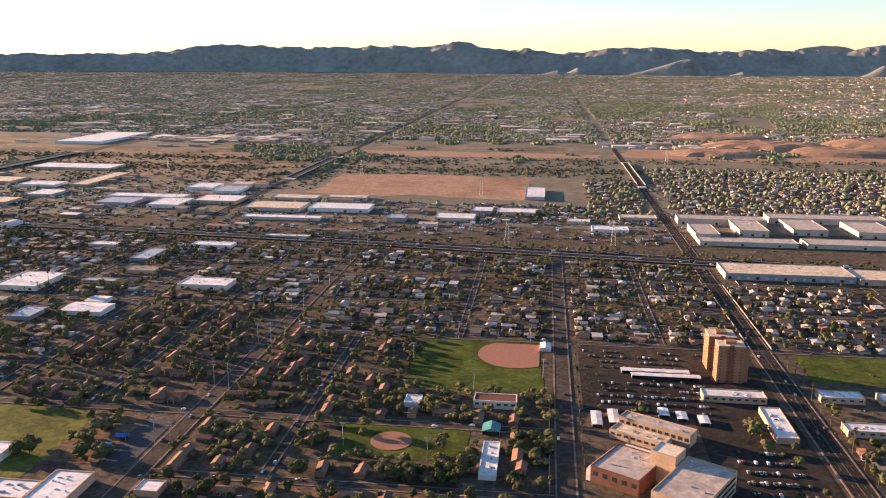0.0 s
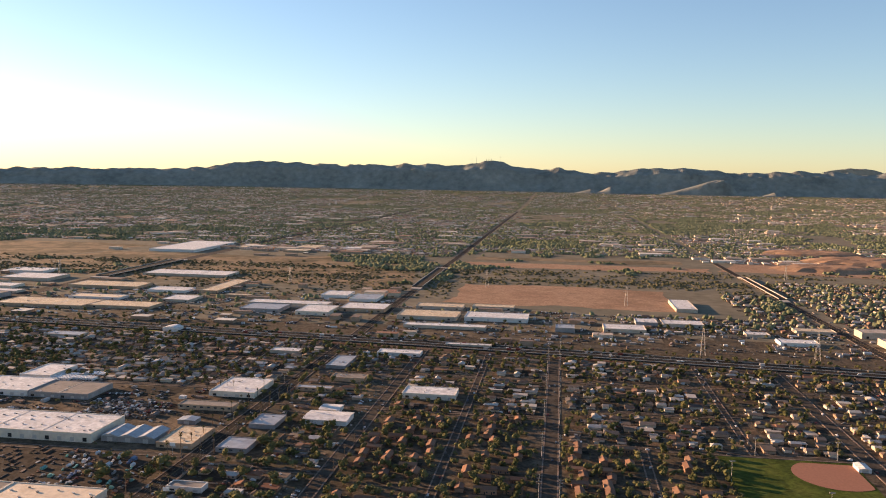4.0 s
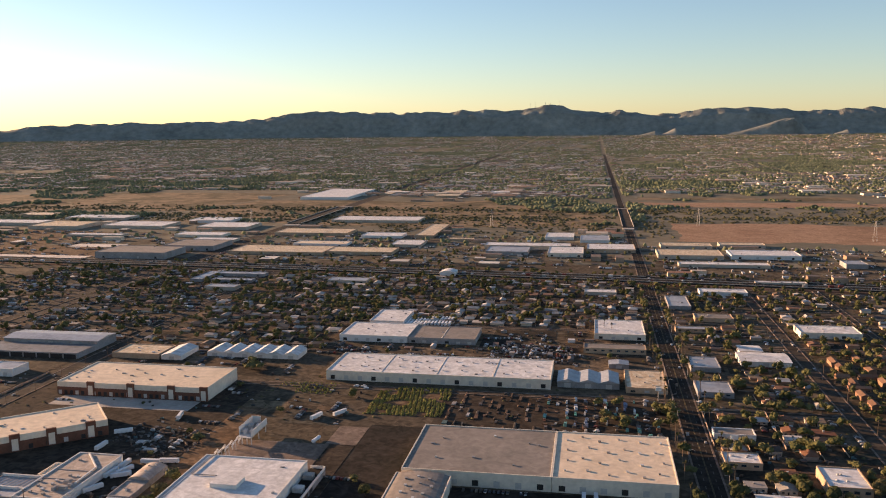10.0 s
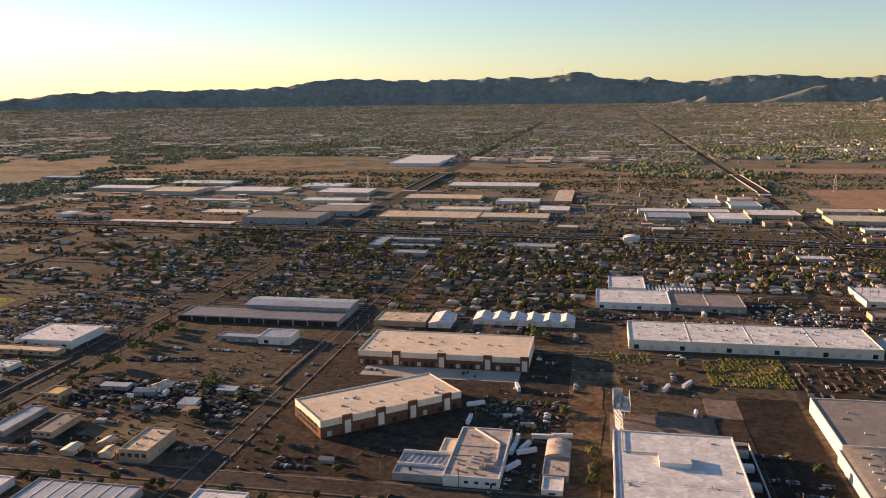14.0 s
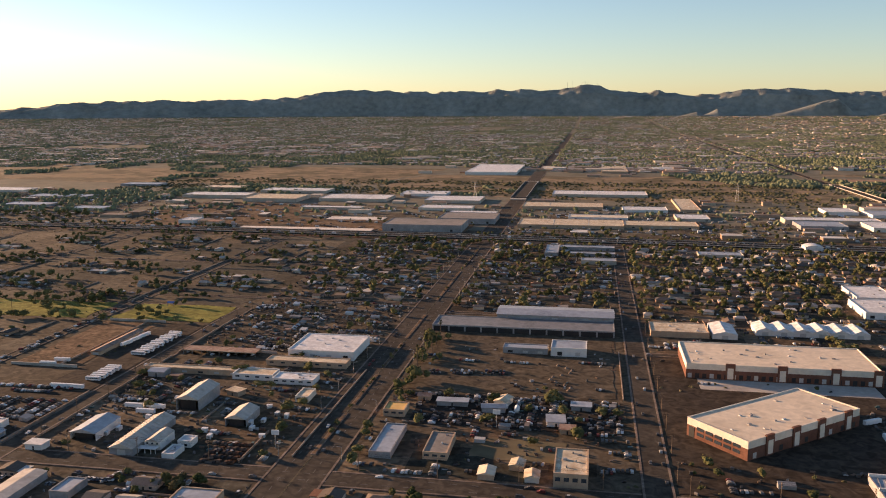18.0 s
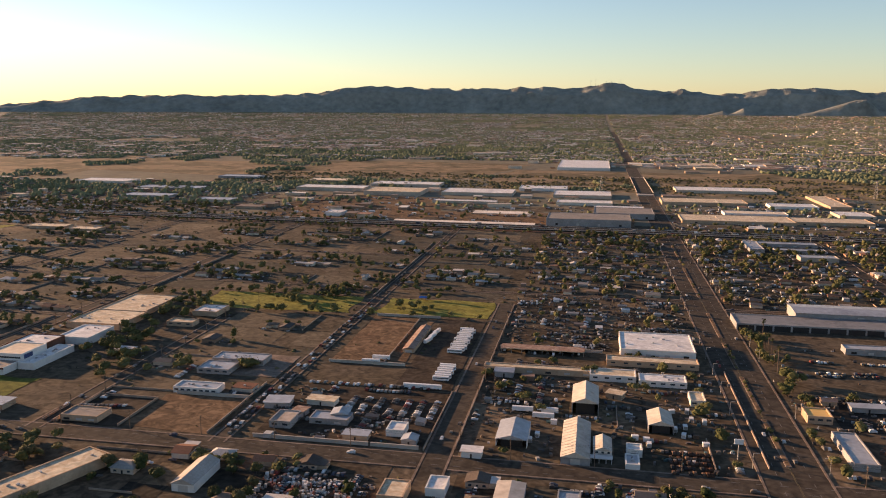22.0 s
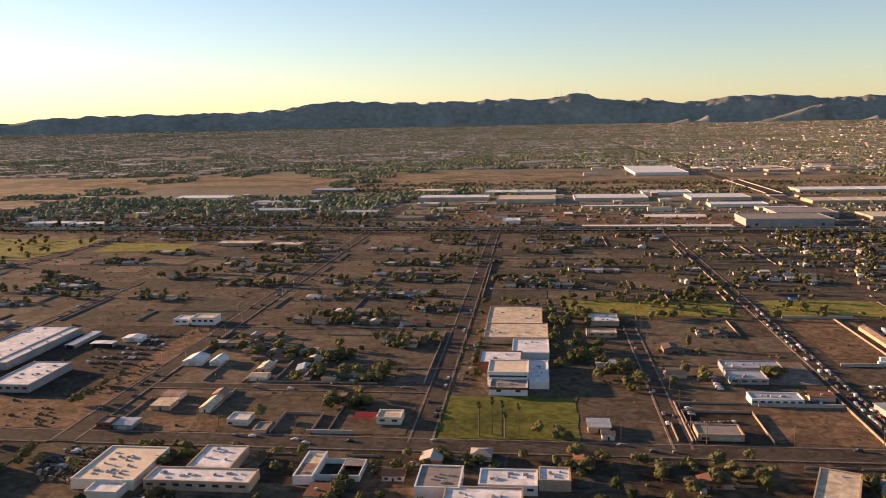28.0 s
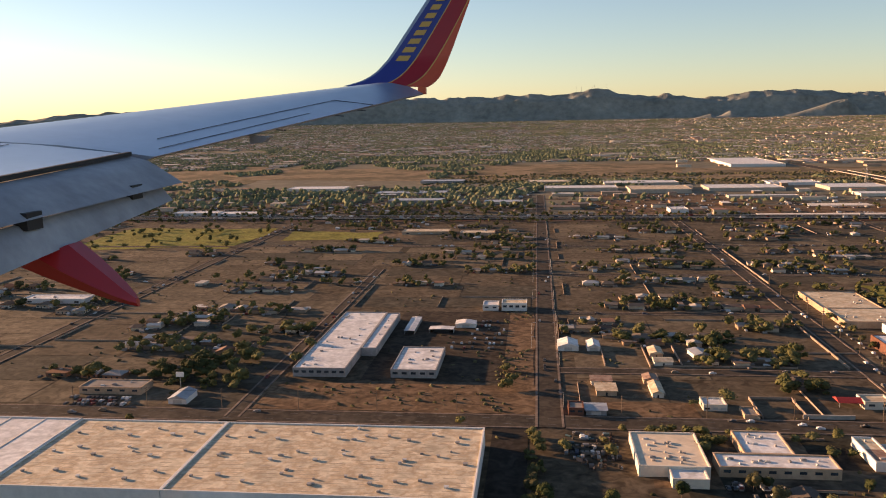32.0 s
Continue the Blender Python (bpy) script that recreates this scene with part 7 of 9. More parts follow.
for x, y, n, hor in ((-618, 184, 9, True), (-612, 178, 10, True), (-600, 200, 12, True), (-652, 200, 10, False), (-662, 182, 5, False)):
    for i in range(n):
        car_at.append((x + (1.0 * i if hor else 0), y + (0 if hor else 1.0 * i), 90 if hor else 0))
for x, y, a in ((-361.9, 173.3, 0), (-363.2, 169.8, 10), (-363.6, 167.6, 5), (-358.2, 172.8, 80), (-357.5, 170.8, 5), (-358.2, 169.4, 0), (-358.2, 177.6, 90), (-364, 164.6, 90), (-366.4, 164.4, 85)):
    car_at.append((x, y, a))
for i in range(11):
    car_at.append((-664 + i * 1.02, 176 + i * 0.18, 90))
for i in range(9):
    car_at.append((-713.6 - (i % 2) * 0.4, 205 + i * 4.4, 90))
for x, y, s in ((-712.6, 247.6, 0.9), (-712.4, 240, 0.8), (-712.4, 231.4, 0.9), (-712.6, 224, 0.7), (-712.3, 217.2, 0.8), (-711.4, 207, 0.8), (-695.7, 168.7, 1.25), (-691.5, 167.7, 1.25), (-675.5, 155, 1.1), (-672.7, 151.7, 1.3), (-668, 154.7, 1.0), (-662.6, 155.1, 1.1), (-656, 155.4, 1.3)):
    tree_at.append((x, y, s))
for x, y, s in ((-682.1, 142.3, 1.2), (-673.5, 146.6, 1.3), (-668.7, 142.1, 1.4), (-656.3, 146.6, 1.3), (-688.2, 152, 0.9), (-658.8, 148.8, 1.2), (-714.9, 155.1, 1.2), (-731.5, 137.6, 1.2), (-663.7, 144.8, 1.3), (-660, 152, 1.2), (-653, 151, 1.2), (-683.6, 245, 1.1), (-679.6, 226.7, 1.2), (-683.1, 283, 1.2), (-651, 289, 1.0)):
    tree_at.append((x, y, s))
for x, y, s in ((-798, 148.6, 1.1), (-793.3, 146.5, 1.3), (-776.5, 155.4, 1.0), (-772.5, 155.6, 1.0), (-767.2, 155.2, 1.3), (-768, 146.6, 1.4), (-767.6, 149.5, 1.1), (-747.2, 153.2, 1.2), (-813.6, 157, 1.3), (-804, 183.8, 0.9), (-805.7, 194.6, 0.8), (-804.7, 180.5, 1.0), (-758.2, 174.6, 1.5), (-765.4, 172, 0.9)):
    tree_at.append((x, y, s))
for x, y, s in ((-357.1, 214.1, 0.75), (-352.8, 209.9, 0.85), (-359.8, 197.5, 0.6), (-345.3, 182, 1.35), (-344.9, 174.5, 1.9), (-345.4, 170, 1.5)):
    tree_at.append((x, y, s))
for i in range(13):
    if i % 4 != 2:
        car_at.append((-569.4 + i * 1.8, 241.6 - (i % 3) * 0.9, 90))
for x, y, s in ((-533.6, 239.6, 0.75), (-531.2, 239.4, 0.85), (-527, 239.6, 0.7), (-571, 217.4, 1.0), (-545.4, 224.4, 0.9), (-543.6, 225, 0.8), (-518.2, 224.6, 0.9)):
    tree_at.append((x, y, s))
rust_cars = [(-527.6 + i * 0.82, 164.8 + j * 2.35, 0.1, 1.5708 + rr.uniform(-0.1, 0.1), 1, 1, 1) for j in range(5) for i in range(10) if rr.random() < 0.85]
stack_at = []
for k in range(300):
    u, v_ = rr.random(), rr.random()
    stack_at.append((-606 + 19 * u, 136 + 13 * v_, -0.02, rr.choice((0, 1.57)) + rr.uniform(-0.2, 0.2), rr.uniform(0.3, 0.75), rr.uniform(0.3, 0.6), rr.uniform(0.3, 0.95)))
for j in range(3):
    for i in range(15):
        if rr.random() < 0.8:
            car_at.append((-903 + i * 1.02, 165.6 + j * 2.1, 90 + rr.uniform(-5, 5)))
# moving lanes hold standing cars, kerbsides parked ones
for x, y0, y1, w in NS:
    y = max(y0, 160)
    while y < min(y1, 470):
        y += rr.expovariate(1 / (16.0 if w > 4.5 else 12.0))
        s = rr.choice((-1, 1))
        off = w * (rr.choice((0.14, 0.36)) if w > 4.5 else 0.33)
        if not any(abs(y - ey) < ew / 2 + 1.2 for ey, a, b, ew in EW if a < x < b):
            car_at.append((x + s * off, y, 90 * s))
for k in range(90):
    y = rr.uniform(166, 290)
    car_at.append((-623 + rr.choice((-1.0, 1.0)), y, 90))
for y, x0, x1, w in EW:
    x = max(x0, -960)
    while x < min(x1, 200):
        x += rr.expovariate(1 / 15.0)
        s = rr.choice((-1, 1))
        if not any(abs(x - nx) < nw / 2 + 1.2 for nx, a, b, nw in NS if a < y < b):
            car_at.append((x, y + s * w * (rr.choice((0.14, 0.36)) if w > 4.5 else 0.3), 0 if s < 0 else 180))
# hospital lot, office lots
for j in range(9):
    for i in range(20):
        if rr.random() < 0.5 and free(48 + i * 1.05, 170 + j * 5.6, 0.4, 0.4):
            car_at.append((48 + i * 1.05, 170 + j * 5.6, 90))
for j in range(4):
    for i in range(30):
        if rr.random() < 0.4 and free(16 + i * 1.9, 275 + j * 5.2, 0.4, 0.4):
            car_at.append((16 + i * 1.9, 275 + j * 5.2, 90))
for j in range(5):
    for i in range(34):
        if rr.random() < 0.5:
            car_at.append((18 + i * 1.05 + (j > 2) * 2, 239 + j * 5.4, 90))
for j in range(7):
    for i in range(14):
        if rr.random() < 0.35 and free(-822 + i * 1.1, 214 + j * 4.8, 0.4, 0.4):
            car_at.append((-822 + i * 1.1, 214 + j * 4.8, 90))
for i in range(26):
    if rr.random() < 0.7:
        car_at.append((-287 + i * 1.05, 189.5, 90))
# park and lawn trees
GROVES = [(14, -168, -130, 164, 170), (26, 1, 4.6, 186, 246), (10, 84.5, 92, 232, 262), (20, -712, -668, 120, 155), (48, -222.6, -221, 166, 450), (48, -214, -212.6, 166, 450), (2, -694.5, -689, 165.5, 167), (16, -691, -684, 216, 262), (10, -676, -664, 196, 214), (26, -428.6, -427.2, 168, 280), (22, 47, 74, 168, 236), (16, 10.8, 13.5, 176, 240), (20, 14, 44, 228, 240), (12, 76, 77, 170, 290), (22, -128, -120, 196, 216), (14, -165, -126, 217, 219.5), (14, -122, -112, 186, 194)]
GROVES += [(8, -140, -133, 186, 194), (26, -44, 2, 297, 299), (10, -45, -42, 250, 297), (30, -686, -628, 298, 304), (14, -686, -580, 273, 277), (12, -612, -600, 278, 301), (16, -660, -640, 280, 300), (60, -1040, -945, 380, 458), (24, -720, -717, 164, 193), (20, -720, -686, 262, 300), (24, -700, -600, 118, 156), (30, -790, -710, 118, 157), (14, -244, -236, 236, 262), (12, -497, -493, 240, 282), (26, -900, -872, 186, 232), (8, -800, -798, 120, 157), (40, -60, 6, 186, 246)]
for n, a, b, c, d in GROVES:
    for _ in range(n):
        x, y = rr.uniform(a, b), rr.uniform(c, d)
        if not any(p < x < q and r_ < y < s_ for p, q, r_, s_ in TAKEN):
            tree_at.append((x, y, rr.uniform(0.6, 1.25)))

for x, y, s in ((-176, 176, 1.2), (-175, 184, 1.3), (-177, 191, 1.1), (-174.6, 197, 1.25), (-176, 205, 1.3), (-175, 212, 1.15), (-181, 199, 1.2)):
    tree_at.append((x, y, s))
CLUMPS = ((16, -502, -488, 238, 275), (8, -496, -489, 200, 236), (34, -900, -864, 176, 202), (13, -690, -646, 147, 156.5), (12, -684, -678, 218, 278), (14, -746, -731, 203, 210), (7, -744, -737, 180, 187), (18, -799.4, -797, 120, 150), (14, -228, -222.4, 236, 263),
          (10, -370, -361, 276, 283), (9, -640, -634, 210, 215), (14, -34, -18, 186, 200), (10, -690, -640, 270, 276), (12, -705, -690, 254, 300), (12, -533, -522, 147, 156), (7, -483, -464, 158, 176), (9, -500, -494, 168, 192), (16, -930, -862, 156, 158), (10, -860, -852, 190, 240))
for n, a, b, c, d in CLUMPS:
    for _ in range(n):
        x, y = rr.uniform(a, b), rr.uniform(c, d)
        if not any(p < x < q and r_ < y < s_ for p, q, r_, s_ in TAKEN):
            tree_at.append((x, y, rr.uniform(0.55, 1.3)))
for _ in range(34):
    tree_at.append((-504.5 + rr.uniform(-0.3, 0.3), rr.choice((rr.uniform(173, 261), rr.uniform(325, 448))), rr.uniform(0.22, 0.5)))
# tree lines that follow the lanes of the open land
for k in range(16):
    x, y, hor = rr.uniform(-1080, -585), rr.uniform(300, 470), rr.random() < 0.75
    for i in range(rr.randint(4, 12)):
        tx, ty = (x + i * 2.6 + rr.uniform(-1, 1), y + rr.uniform(-1.2, 1.2)) if hor else (x + rr.uniform(-1, 1), y + i * 3 + rr.uniform(-1, 1))
        if free(tx, ty, 0.2, 0.2):
            tree_at.append((tx, ty, rr.uniform(0.5, 1.25)))
for _ in range(1250):
    x, side = rr.uniform(-1150, 250), rr.choice((-1, 1))
    if not (side > 0 and -672 < x < -512):
        tree_at.append((x, freeway_y(x) + side * rr.uniform(9.5, 19) - 4, rr.uniform(0.4, 1.0)))

# the avenue's trees are young
tree_at = [(x, y, s * 0.66) if x < -300 and y < 180 else (x, y, s) for x, y, s in tree_at]
# the near edge of what is looked at, from west to east
EDGE_X = (-1000, -960, -920, -880, -800, -720, -640, -560, -480, -400, -320, -240, -160, -120, 0, 80, 120, 200)
EDGE_Y = (288, 231, 171, 123, 126, 135, 135, 141, 147, 156, 171, 183, 198, 168, 186, 195, 291, 400)


def depth(x, y):
    """How far a place lies behind the near edge."""
    return y - float(np.interp(x, EDGE_X, EDGE_Y))


house_at, row_at, tree_at, car_at = [[q for q in at if depth(q[0], q[1]) > -14] for at in (house_at, row_at, tree_at, car_at)]
junk_at, shed_at, wall_at = [[q for q in at if depth(q[0], q[1]) > -8] for at in (junk_at, shed_at, wall_at)]
# ---- houses and rows: the nearest singly, the rest joined ----
house_at.sort(key=lambda q: depth(q[0], q[1]))
near = [q for q in house_at if depth(q[0], q[1]) > -3][:160]
for i, (x, y, a) in enumerate(near):
    spawn(("house", i % 14), lambda i=i: make_house(i % 14), pose(x, y, 0, 0, 0, a))
taken = set(near)
far_h = [q for q in house_at if q not in taken and q[1] > 120]
row_near = sorted([q for q in row_at if depth(q[0], q[1]) > -3], key=lambda q: q[1])[:110]
for i, (x, y, a) in enumerate(row_near):
    t = spawn(("row", i % 4), lambda i=i: make_row(i % 4), pose(x, y, 0, 0, 0, a))
    t.scale = (0.72 + 0.06 * (i % 5), 0.9, 0.95 + 0.1 * (i % 3))
BOX = ([(-.5, -.5, 0), (.5, -.5, 0), (.5, .5, 0), (-.5, .5, 0), (-.5, -.5, 1), (.5, -.5, 1), (.5, .5, 1), (-.5, .5, 1)], [(4, 5, 6, 7), (0, 1, 5, 4), (1, 2, 6, 5), (2, 3, 7, 6), (3, 0, 4, 7)])
GAB = ([(-.5, -.5, 0), (.5, -.5, 0), (.5, .5, 0), (-.5, .5, 0), (-.42, 0, 1), (.42, 0, 1)], [(0, 1, 5, 4), (2, 3, 4, 5), (1, 2, 5, 5), (3, 0, 4, 4)])
QUAD = ([(-.5, -.5, 0), (.5, -.5, 0), (.5, .5, 0), (-.5, .5, 0)], [(0, 1, 2, 3)])
GAB3 = (GAB[0], [(0, 1, 5), (0, 5, 4), (2, 3, 4), (2, 4, 5), (1, 2, 5), (3, 0, 4)])


def merged(*pieces):
    """One prototype out of several: each is vertices, faces, and a scale and place in x, y, z."""
    v, f = [], []
    for (pv, pf), (sx, sy, sz), (ox, oy, oz) in pieces:
        n = len(v)
        v += [(x * sx + ox, y * sy + oy, z * sz + oz) for x, y, z in pv]
        f += [tuple(n + i for i in q) for q in pf]
        if n:
            f.append((0, n, n + 1) if len(pf[0]) == 3 else (0, n, n + 1, n + 1))
    return v, f


TURNED = ([(y, x, z) for x, y, z in GAB[0]], [tuple(reversed(q)) for q in GAB3[1]])
SLAB3 = (BOX[0], [t for q in BOX[1] for t in ((q[0], q[1], q[2]), (q[0], q[2], q[3]))])
HIP3 = ([(-.5, -.5, 0), (.5, -.5, 0), (.5, .5, 0), (-.5, .5, 0), (-.2, 0, 1), (.2, 0, 1)], GAB3[1])
WALLS = [BOX,
         merged((BOX, (1, 0.6, 1), (0, -0.2, 0)), (BOX, (0.45, 0.4, 0.95), (0.275, 0.3, 0))),
         merged((BOX, (0.7, 1, 1), (-0.15, 0, 0)), (BOX, (0.06, 0.06, 0.8), (0.46, -0.4, 0)), (BOX, (0.06, 0.06, 0.8), (0.46, 0.4, 0))),
         BOX,
         merged((BOX, (1, 0.5, 1), (0, -0.25, 0)), (BOX, (0.4, 0.5, 0.8), (-0.3, 0.25, 0))),
         BOX]
ROOFS = [GAB3,
         merged((GAB3, (1, 0.62, 1), (0, -0.2, 0)), (TURNED, (0.47, 0.5, 0.9), (0.275, 0.25, 0))),
         merged((GAB3, (0.72, 1, 1), (-0.15, 0, 0)), (SLAB3, (0.3, 0.96, 0.15), (0.35, 0, -0.12))),
         HIP3,
         merged((SLAB3, (1.02, 0.52, 0.2), (0, -0.25, 0)), (SLAB3, (0.42, 0.5, 0.2), (-0.3, 0.25, -0.15))),
         SLAB3]
hw, hr = [], []
for i, (x, y, a) in enumerate(far_h):
    w, d, h = rr.uniform(3.0, 6.0), rr.uniform(2.6, 4.4), rr.uniform(0.9, 1.25)
    hw.append((x, y, -0.02, radians(a), w, d, h))
    hr.append((x, y, h - 0.02, radians(a), w + 0.4, d + 0.4, rr.uniform(0.45, 0.72) if i % 6 not in (4, 5) else rr.uniform(0.12, 0.2)))
BLOCK_WALLS, BLOCK_ROOFS = list(hw), list(hr)
hw, hr = [], []
for x, y, a in [q for q in row_at if q not in set(row_near)]:
    hw.append((x, y, -0.02, radians(a), 6.6, 2.9, 1.25))
    hr.append((x, y, 1.23, radians(a), 6.9, 3.3, 0.62))
# the far suburb
fy = 1000 + 3300 * rng.random(46000) ** 1.2
fx = -800 - 0.70 * fy + rng.random(46000) * (800 + 1.12 * fy)
ok = (vnoise(fx / 130, fy / 170, 6) > 0.30) & ~((fx > -1120) & (fx < -605) & (fy < 1085)) & ~((fx > -215) & (fx < 70) & (fy < 1065)) & (np.abs(fx + 218) > 8) & (np.abs(fx + 503) > 8) & (np.abs(fx - 80) > 8)
fx, fy = fx[ok], fy[ok]
n = len(fx)
fw_, fd_ = rng.uniform(4, 8, n), rng.uniform(3.5, 6, n)
big = rng.random(n) < 0.03
fw_[big] *= 4
fd_[big] *= 3
fh_ = np.where(big, rng.uniform(2, 3.2, n), rng.uniform(1.1, 1.6, n))
z = np.zeros(n)
lift = rise(fy)
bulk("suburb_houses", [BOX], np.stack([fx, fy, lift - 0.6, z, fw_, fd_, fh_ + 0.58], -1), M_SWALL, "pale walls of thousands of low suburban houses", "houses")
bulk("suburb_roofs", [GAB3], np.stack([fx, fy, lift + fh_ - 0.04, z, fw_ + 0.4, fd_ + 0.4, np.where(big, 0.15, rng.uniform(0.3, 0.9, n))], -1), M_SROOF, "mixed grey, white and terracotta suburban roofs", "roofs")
ws = []
for x0, x1, y0, y1, k in ((-1120, -800, 505, 720, 120), (-790, -512, 508, 700, 70), (-500, -225, 500, 690, 60), (-215, 90, 474, 600, 40), (95, 420, 470, 560, 30), (-640, -300, 930, 1060, 40)):
    for _ in range(k):
        x, y, w, d = rr.uniform(x0, x1), rr.uniform(y0, y1), rr.uniform(5, 19), rr.uniform(4, 12)
        if free(x, y, w / 2 + 0.5, d / 2 + 0.5):
            book(x - w / 2, x + w / 2, y - d / 2, y + d / 2)
            ws.append((x, y, -0.02, 0, w, d, rr.uniform(1.6, 2.9)))
bulk("workshop_walls", [BOX], ws, M_FWALL, "plain walls of many small workshops", "workshops")
bulk("workshop_roofs", [BOX], [(x, y, h - 0.03, 0, w + 0.2, d + 0.2, 0.16) for x, y, z_, a, w, d, h in ws], M_SROOF, "flat pale roofs of many small workshops", "roofs")
bulk("block_houses", WALLS, BLOCK_WALLS, M_FWALL, "stucco walls of the denser house blocks", "houses")
bulk("block_roofs", ROOFS, BLOCK_ROOFS, M_FROOF, "low grey and brown roofs of the house blocks", "roofs")
bulk("row_walls", [BOX], hw, mat("row_brick", [(0.374, 0.196, 0.119), (0.449, 0.242, 0.151), (0.324, 0.173, 0.108)], 0.9, pick="island", fine=2, wear=0.15), "brown brick walls of the farther apartment rows", "houses")
bulk("row_roofs", [GAB3], hr, mat("row_shingle", [(0.190, 0.105, 0.072), (0.240, 0.134, 0.088), (0.150, 0.098, 0.074), (0.285, 0.150, 0.094)], 0.9, pick="island", fine=2, wear=0.2), "brown shingle roofs of the farther apartment rows", "roofs")
bulk("yard_lots", [QUAD], lot_at, M_LOT, "patchwork of bare, paved and gravel lots", "ground")
bulk("dry_lots", [QUAD], dry_at, M_DRYLOT, "bare dry brown lots, also used for haze-paled far lots", "ground")
LEAN = ([(-.5, -.5, 0), (.5, -.5, 0), (.5, .5, 0), (-.5, .5, 0), (-.5, -.5, .7), (.5, -.5, .7), (.5, .5, 1), (-.5, .5, 1)], BOX[1])
HUT = merged((BOX, (1, 1, 0.75), (0, 0, 0)), (GAB, (1.12, 1.12, 0.32), (0, 0, 0.74)))
bulk("yard_sheds", [LEAN, HUT, BOX, HUT], shed_at, mat("shed_metal", [(0.42, 0.40, 0.37), (0.26, 0.23, 0.20), (0.56, 0.54, 0.51), (0.17, 0.13, 0.105), (0.30, 0.27, 0.24), (0.22, 0.14, 0.10)], 0.7, pick="island", fine=2), "small pale garden and yard sheds", "sheds")
PIPE = ([(x, .5 * math.cos(1.0472 * i), .5 + .5 * math.sin(1.0472 * i)) for x in (-.5, .5) for i in range(6)], [(i, (i + 1) % 6, 6 + (i + 1) % 6, 6 + i) for i in range(6)] + [(0, 3, 2, 1), (0, 5, 4, 3), (6, 7, 8, 9), (6, 9, 10, 11)])
STEP = merged((BOX, (1, 1, 0.45), (0, 0, 0)), (BOX, (0.5, 0.8, 1), (-0.2, 0, 0)))
PILE = merged((BOX, (0.5, 0.9, 0.5), (-0.22, 0, 0)), (BOX, (0.4, 0.6, 0.9), (0.2, 0.1, 0)), (BOX, (0.3, 0.3, 1), (-0.1, -0.3, 0)))
bulk("yard_goods", [BOX, LEAN, STEP, PILE, PIPE, BOX, PILE], junk_at, mat("stacked_goods", [(0.08, 0.068, 0.06), (0.16, 0.125, 0.095), (0.38, 0.36, 0.335), (0.05, 0.042, 0.038), (0.14, 0.085, 0.055), (0.07, 0.125, 0.125), (0.12, 0.10, 0.085), (0.14, 0.12, 0.11), (0.08, 0.07, 0.06), (0.18, 0.12, 0.085), (0.05, 0.045, 0.04), (0.30, 0.27, 0.24)], 0.8, pick="island", fine=3), "stacked pallets, crates and machinery in work yards", "goods")
bulk("stacked_appliances", [BOX, BOX, STEP], stack_at, mat("white_enamel", [(0.50, 0.48, 0.45), (0.30, 0.28, 0.25), (0.58, 0.56, 0.53), (0.13, 0.10, 0.08), (0.30, 0.11, 0.07), (0.40, 0.38, 0.34)], 0.6, pick="island", fine=3), "crowded stacks of white appliances in a yard", "appliances")
bulk("pipe_racks", [PIPE, BOX, PIPE, STEP], pipe_at, mat("dark_stock", [(0.085, 0.062, 0.047), (0.055, 0.043, 0.035), (0.125, 0.085, 0.060), (0.075, 0.066, 0.058), (0.16, 0.10, 0.07)], 0.9, pick="island", fine=3), "brown rows of stacked pipe, rail and timber", "stacked goods")
bulk("machine_rows", [STEP, PILE, LEAN, PILE], machine_at, mat("machine_paint", [(0.14, 0.32, 0.27), (0.60, 0.59, 0.56), (0.15, 0.20, 0.29), (0.12, 0.095, 0.08), (0.52, 0.52, 0.50), (0.20, 0.10, 0.06), (0.10, 0.28, 0.25), (0.16, 0.13, 0.10), (0.36, 0.35, 0.33)], 0.6, pick="island", fine=2), "rows of teal, white and blue machines in the yard", "machines")
wl = [(x, y, -0.02, 0, 0.11, l, 0.48) if o else (x, y, -0.02, 0, l, 0.11, 0.48) for x, y, o, l in wall_at if free(x, y, 0.2, 0.5)]
bulk("garden_walls", [BOX], wl, M_BLOCKWALL, "tan block walls between the lots", "garden wall")

# ---- trees ----
tree_at.sort(key=lambda q: depth(q[0], q[1]))
near = [q for q in tree_at if depth(q[0], q[1]) > -4][:310]
for i, (x, y, s) in enumerate(near):
    t = spawn(("tree", i % 12), lambda i=i: make_tree(i % 12), pose(x, y, 0, 0, 0, i * 47 % 360))
    t.scale = (s, s, s)
got = set(near)
rest = [q for q in tree_at if q not in got]
P_MID = [crown_arrays(100 + i, 4, 56, 0.14) for i in range(6)]


def dome(seed):
    """A cheap uneven crown for far woods."""
    g = random.Random(seed)
    v = [(math.cos(1.2566 * i) * g.uniform(0.4, 0.58), math.sin(1.2566 * i) * g.uniform(0.4, 0.58), g.uniform(0.1, 0.4)) for i in range(5)]
    v += [(math.cos(1.2566 * i + 0.6) * g.uniform(0.2, 0.36), math.sin(1.2566 * i + 0.6) * g.uniform(0.2, 0.36), g.uniform(0.62, 0.95)) for i in range(5)] + [(g.uniform(-0.1, 0.1), g.uniform(-0.1, 0.1), g.uniform(0.85, 1.0))]
    f = [(i, (i + 1) % 5, 5 + i) for i in range(5)] + [((i + 1) % 5, 5 + (i + 1) % 5, 5 + i) for i in range(5)] + [(5 + i, 5 + (i + 1) % 5, 10) for i in range(5)]
    return v, f


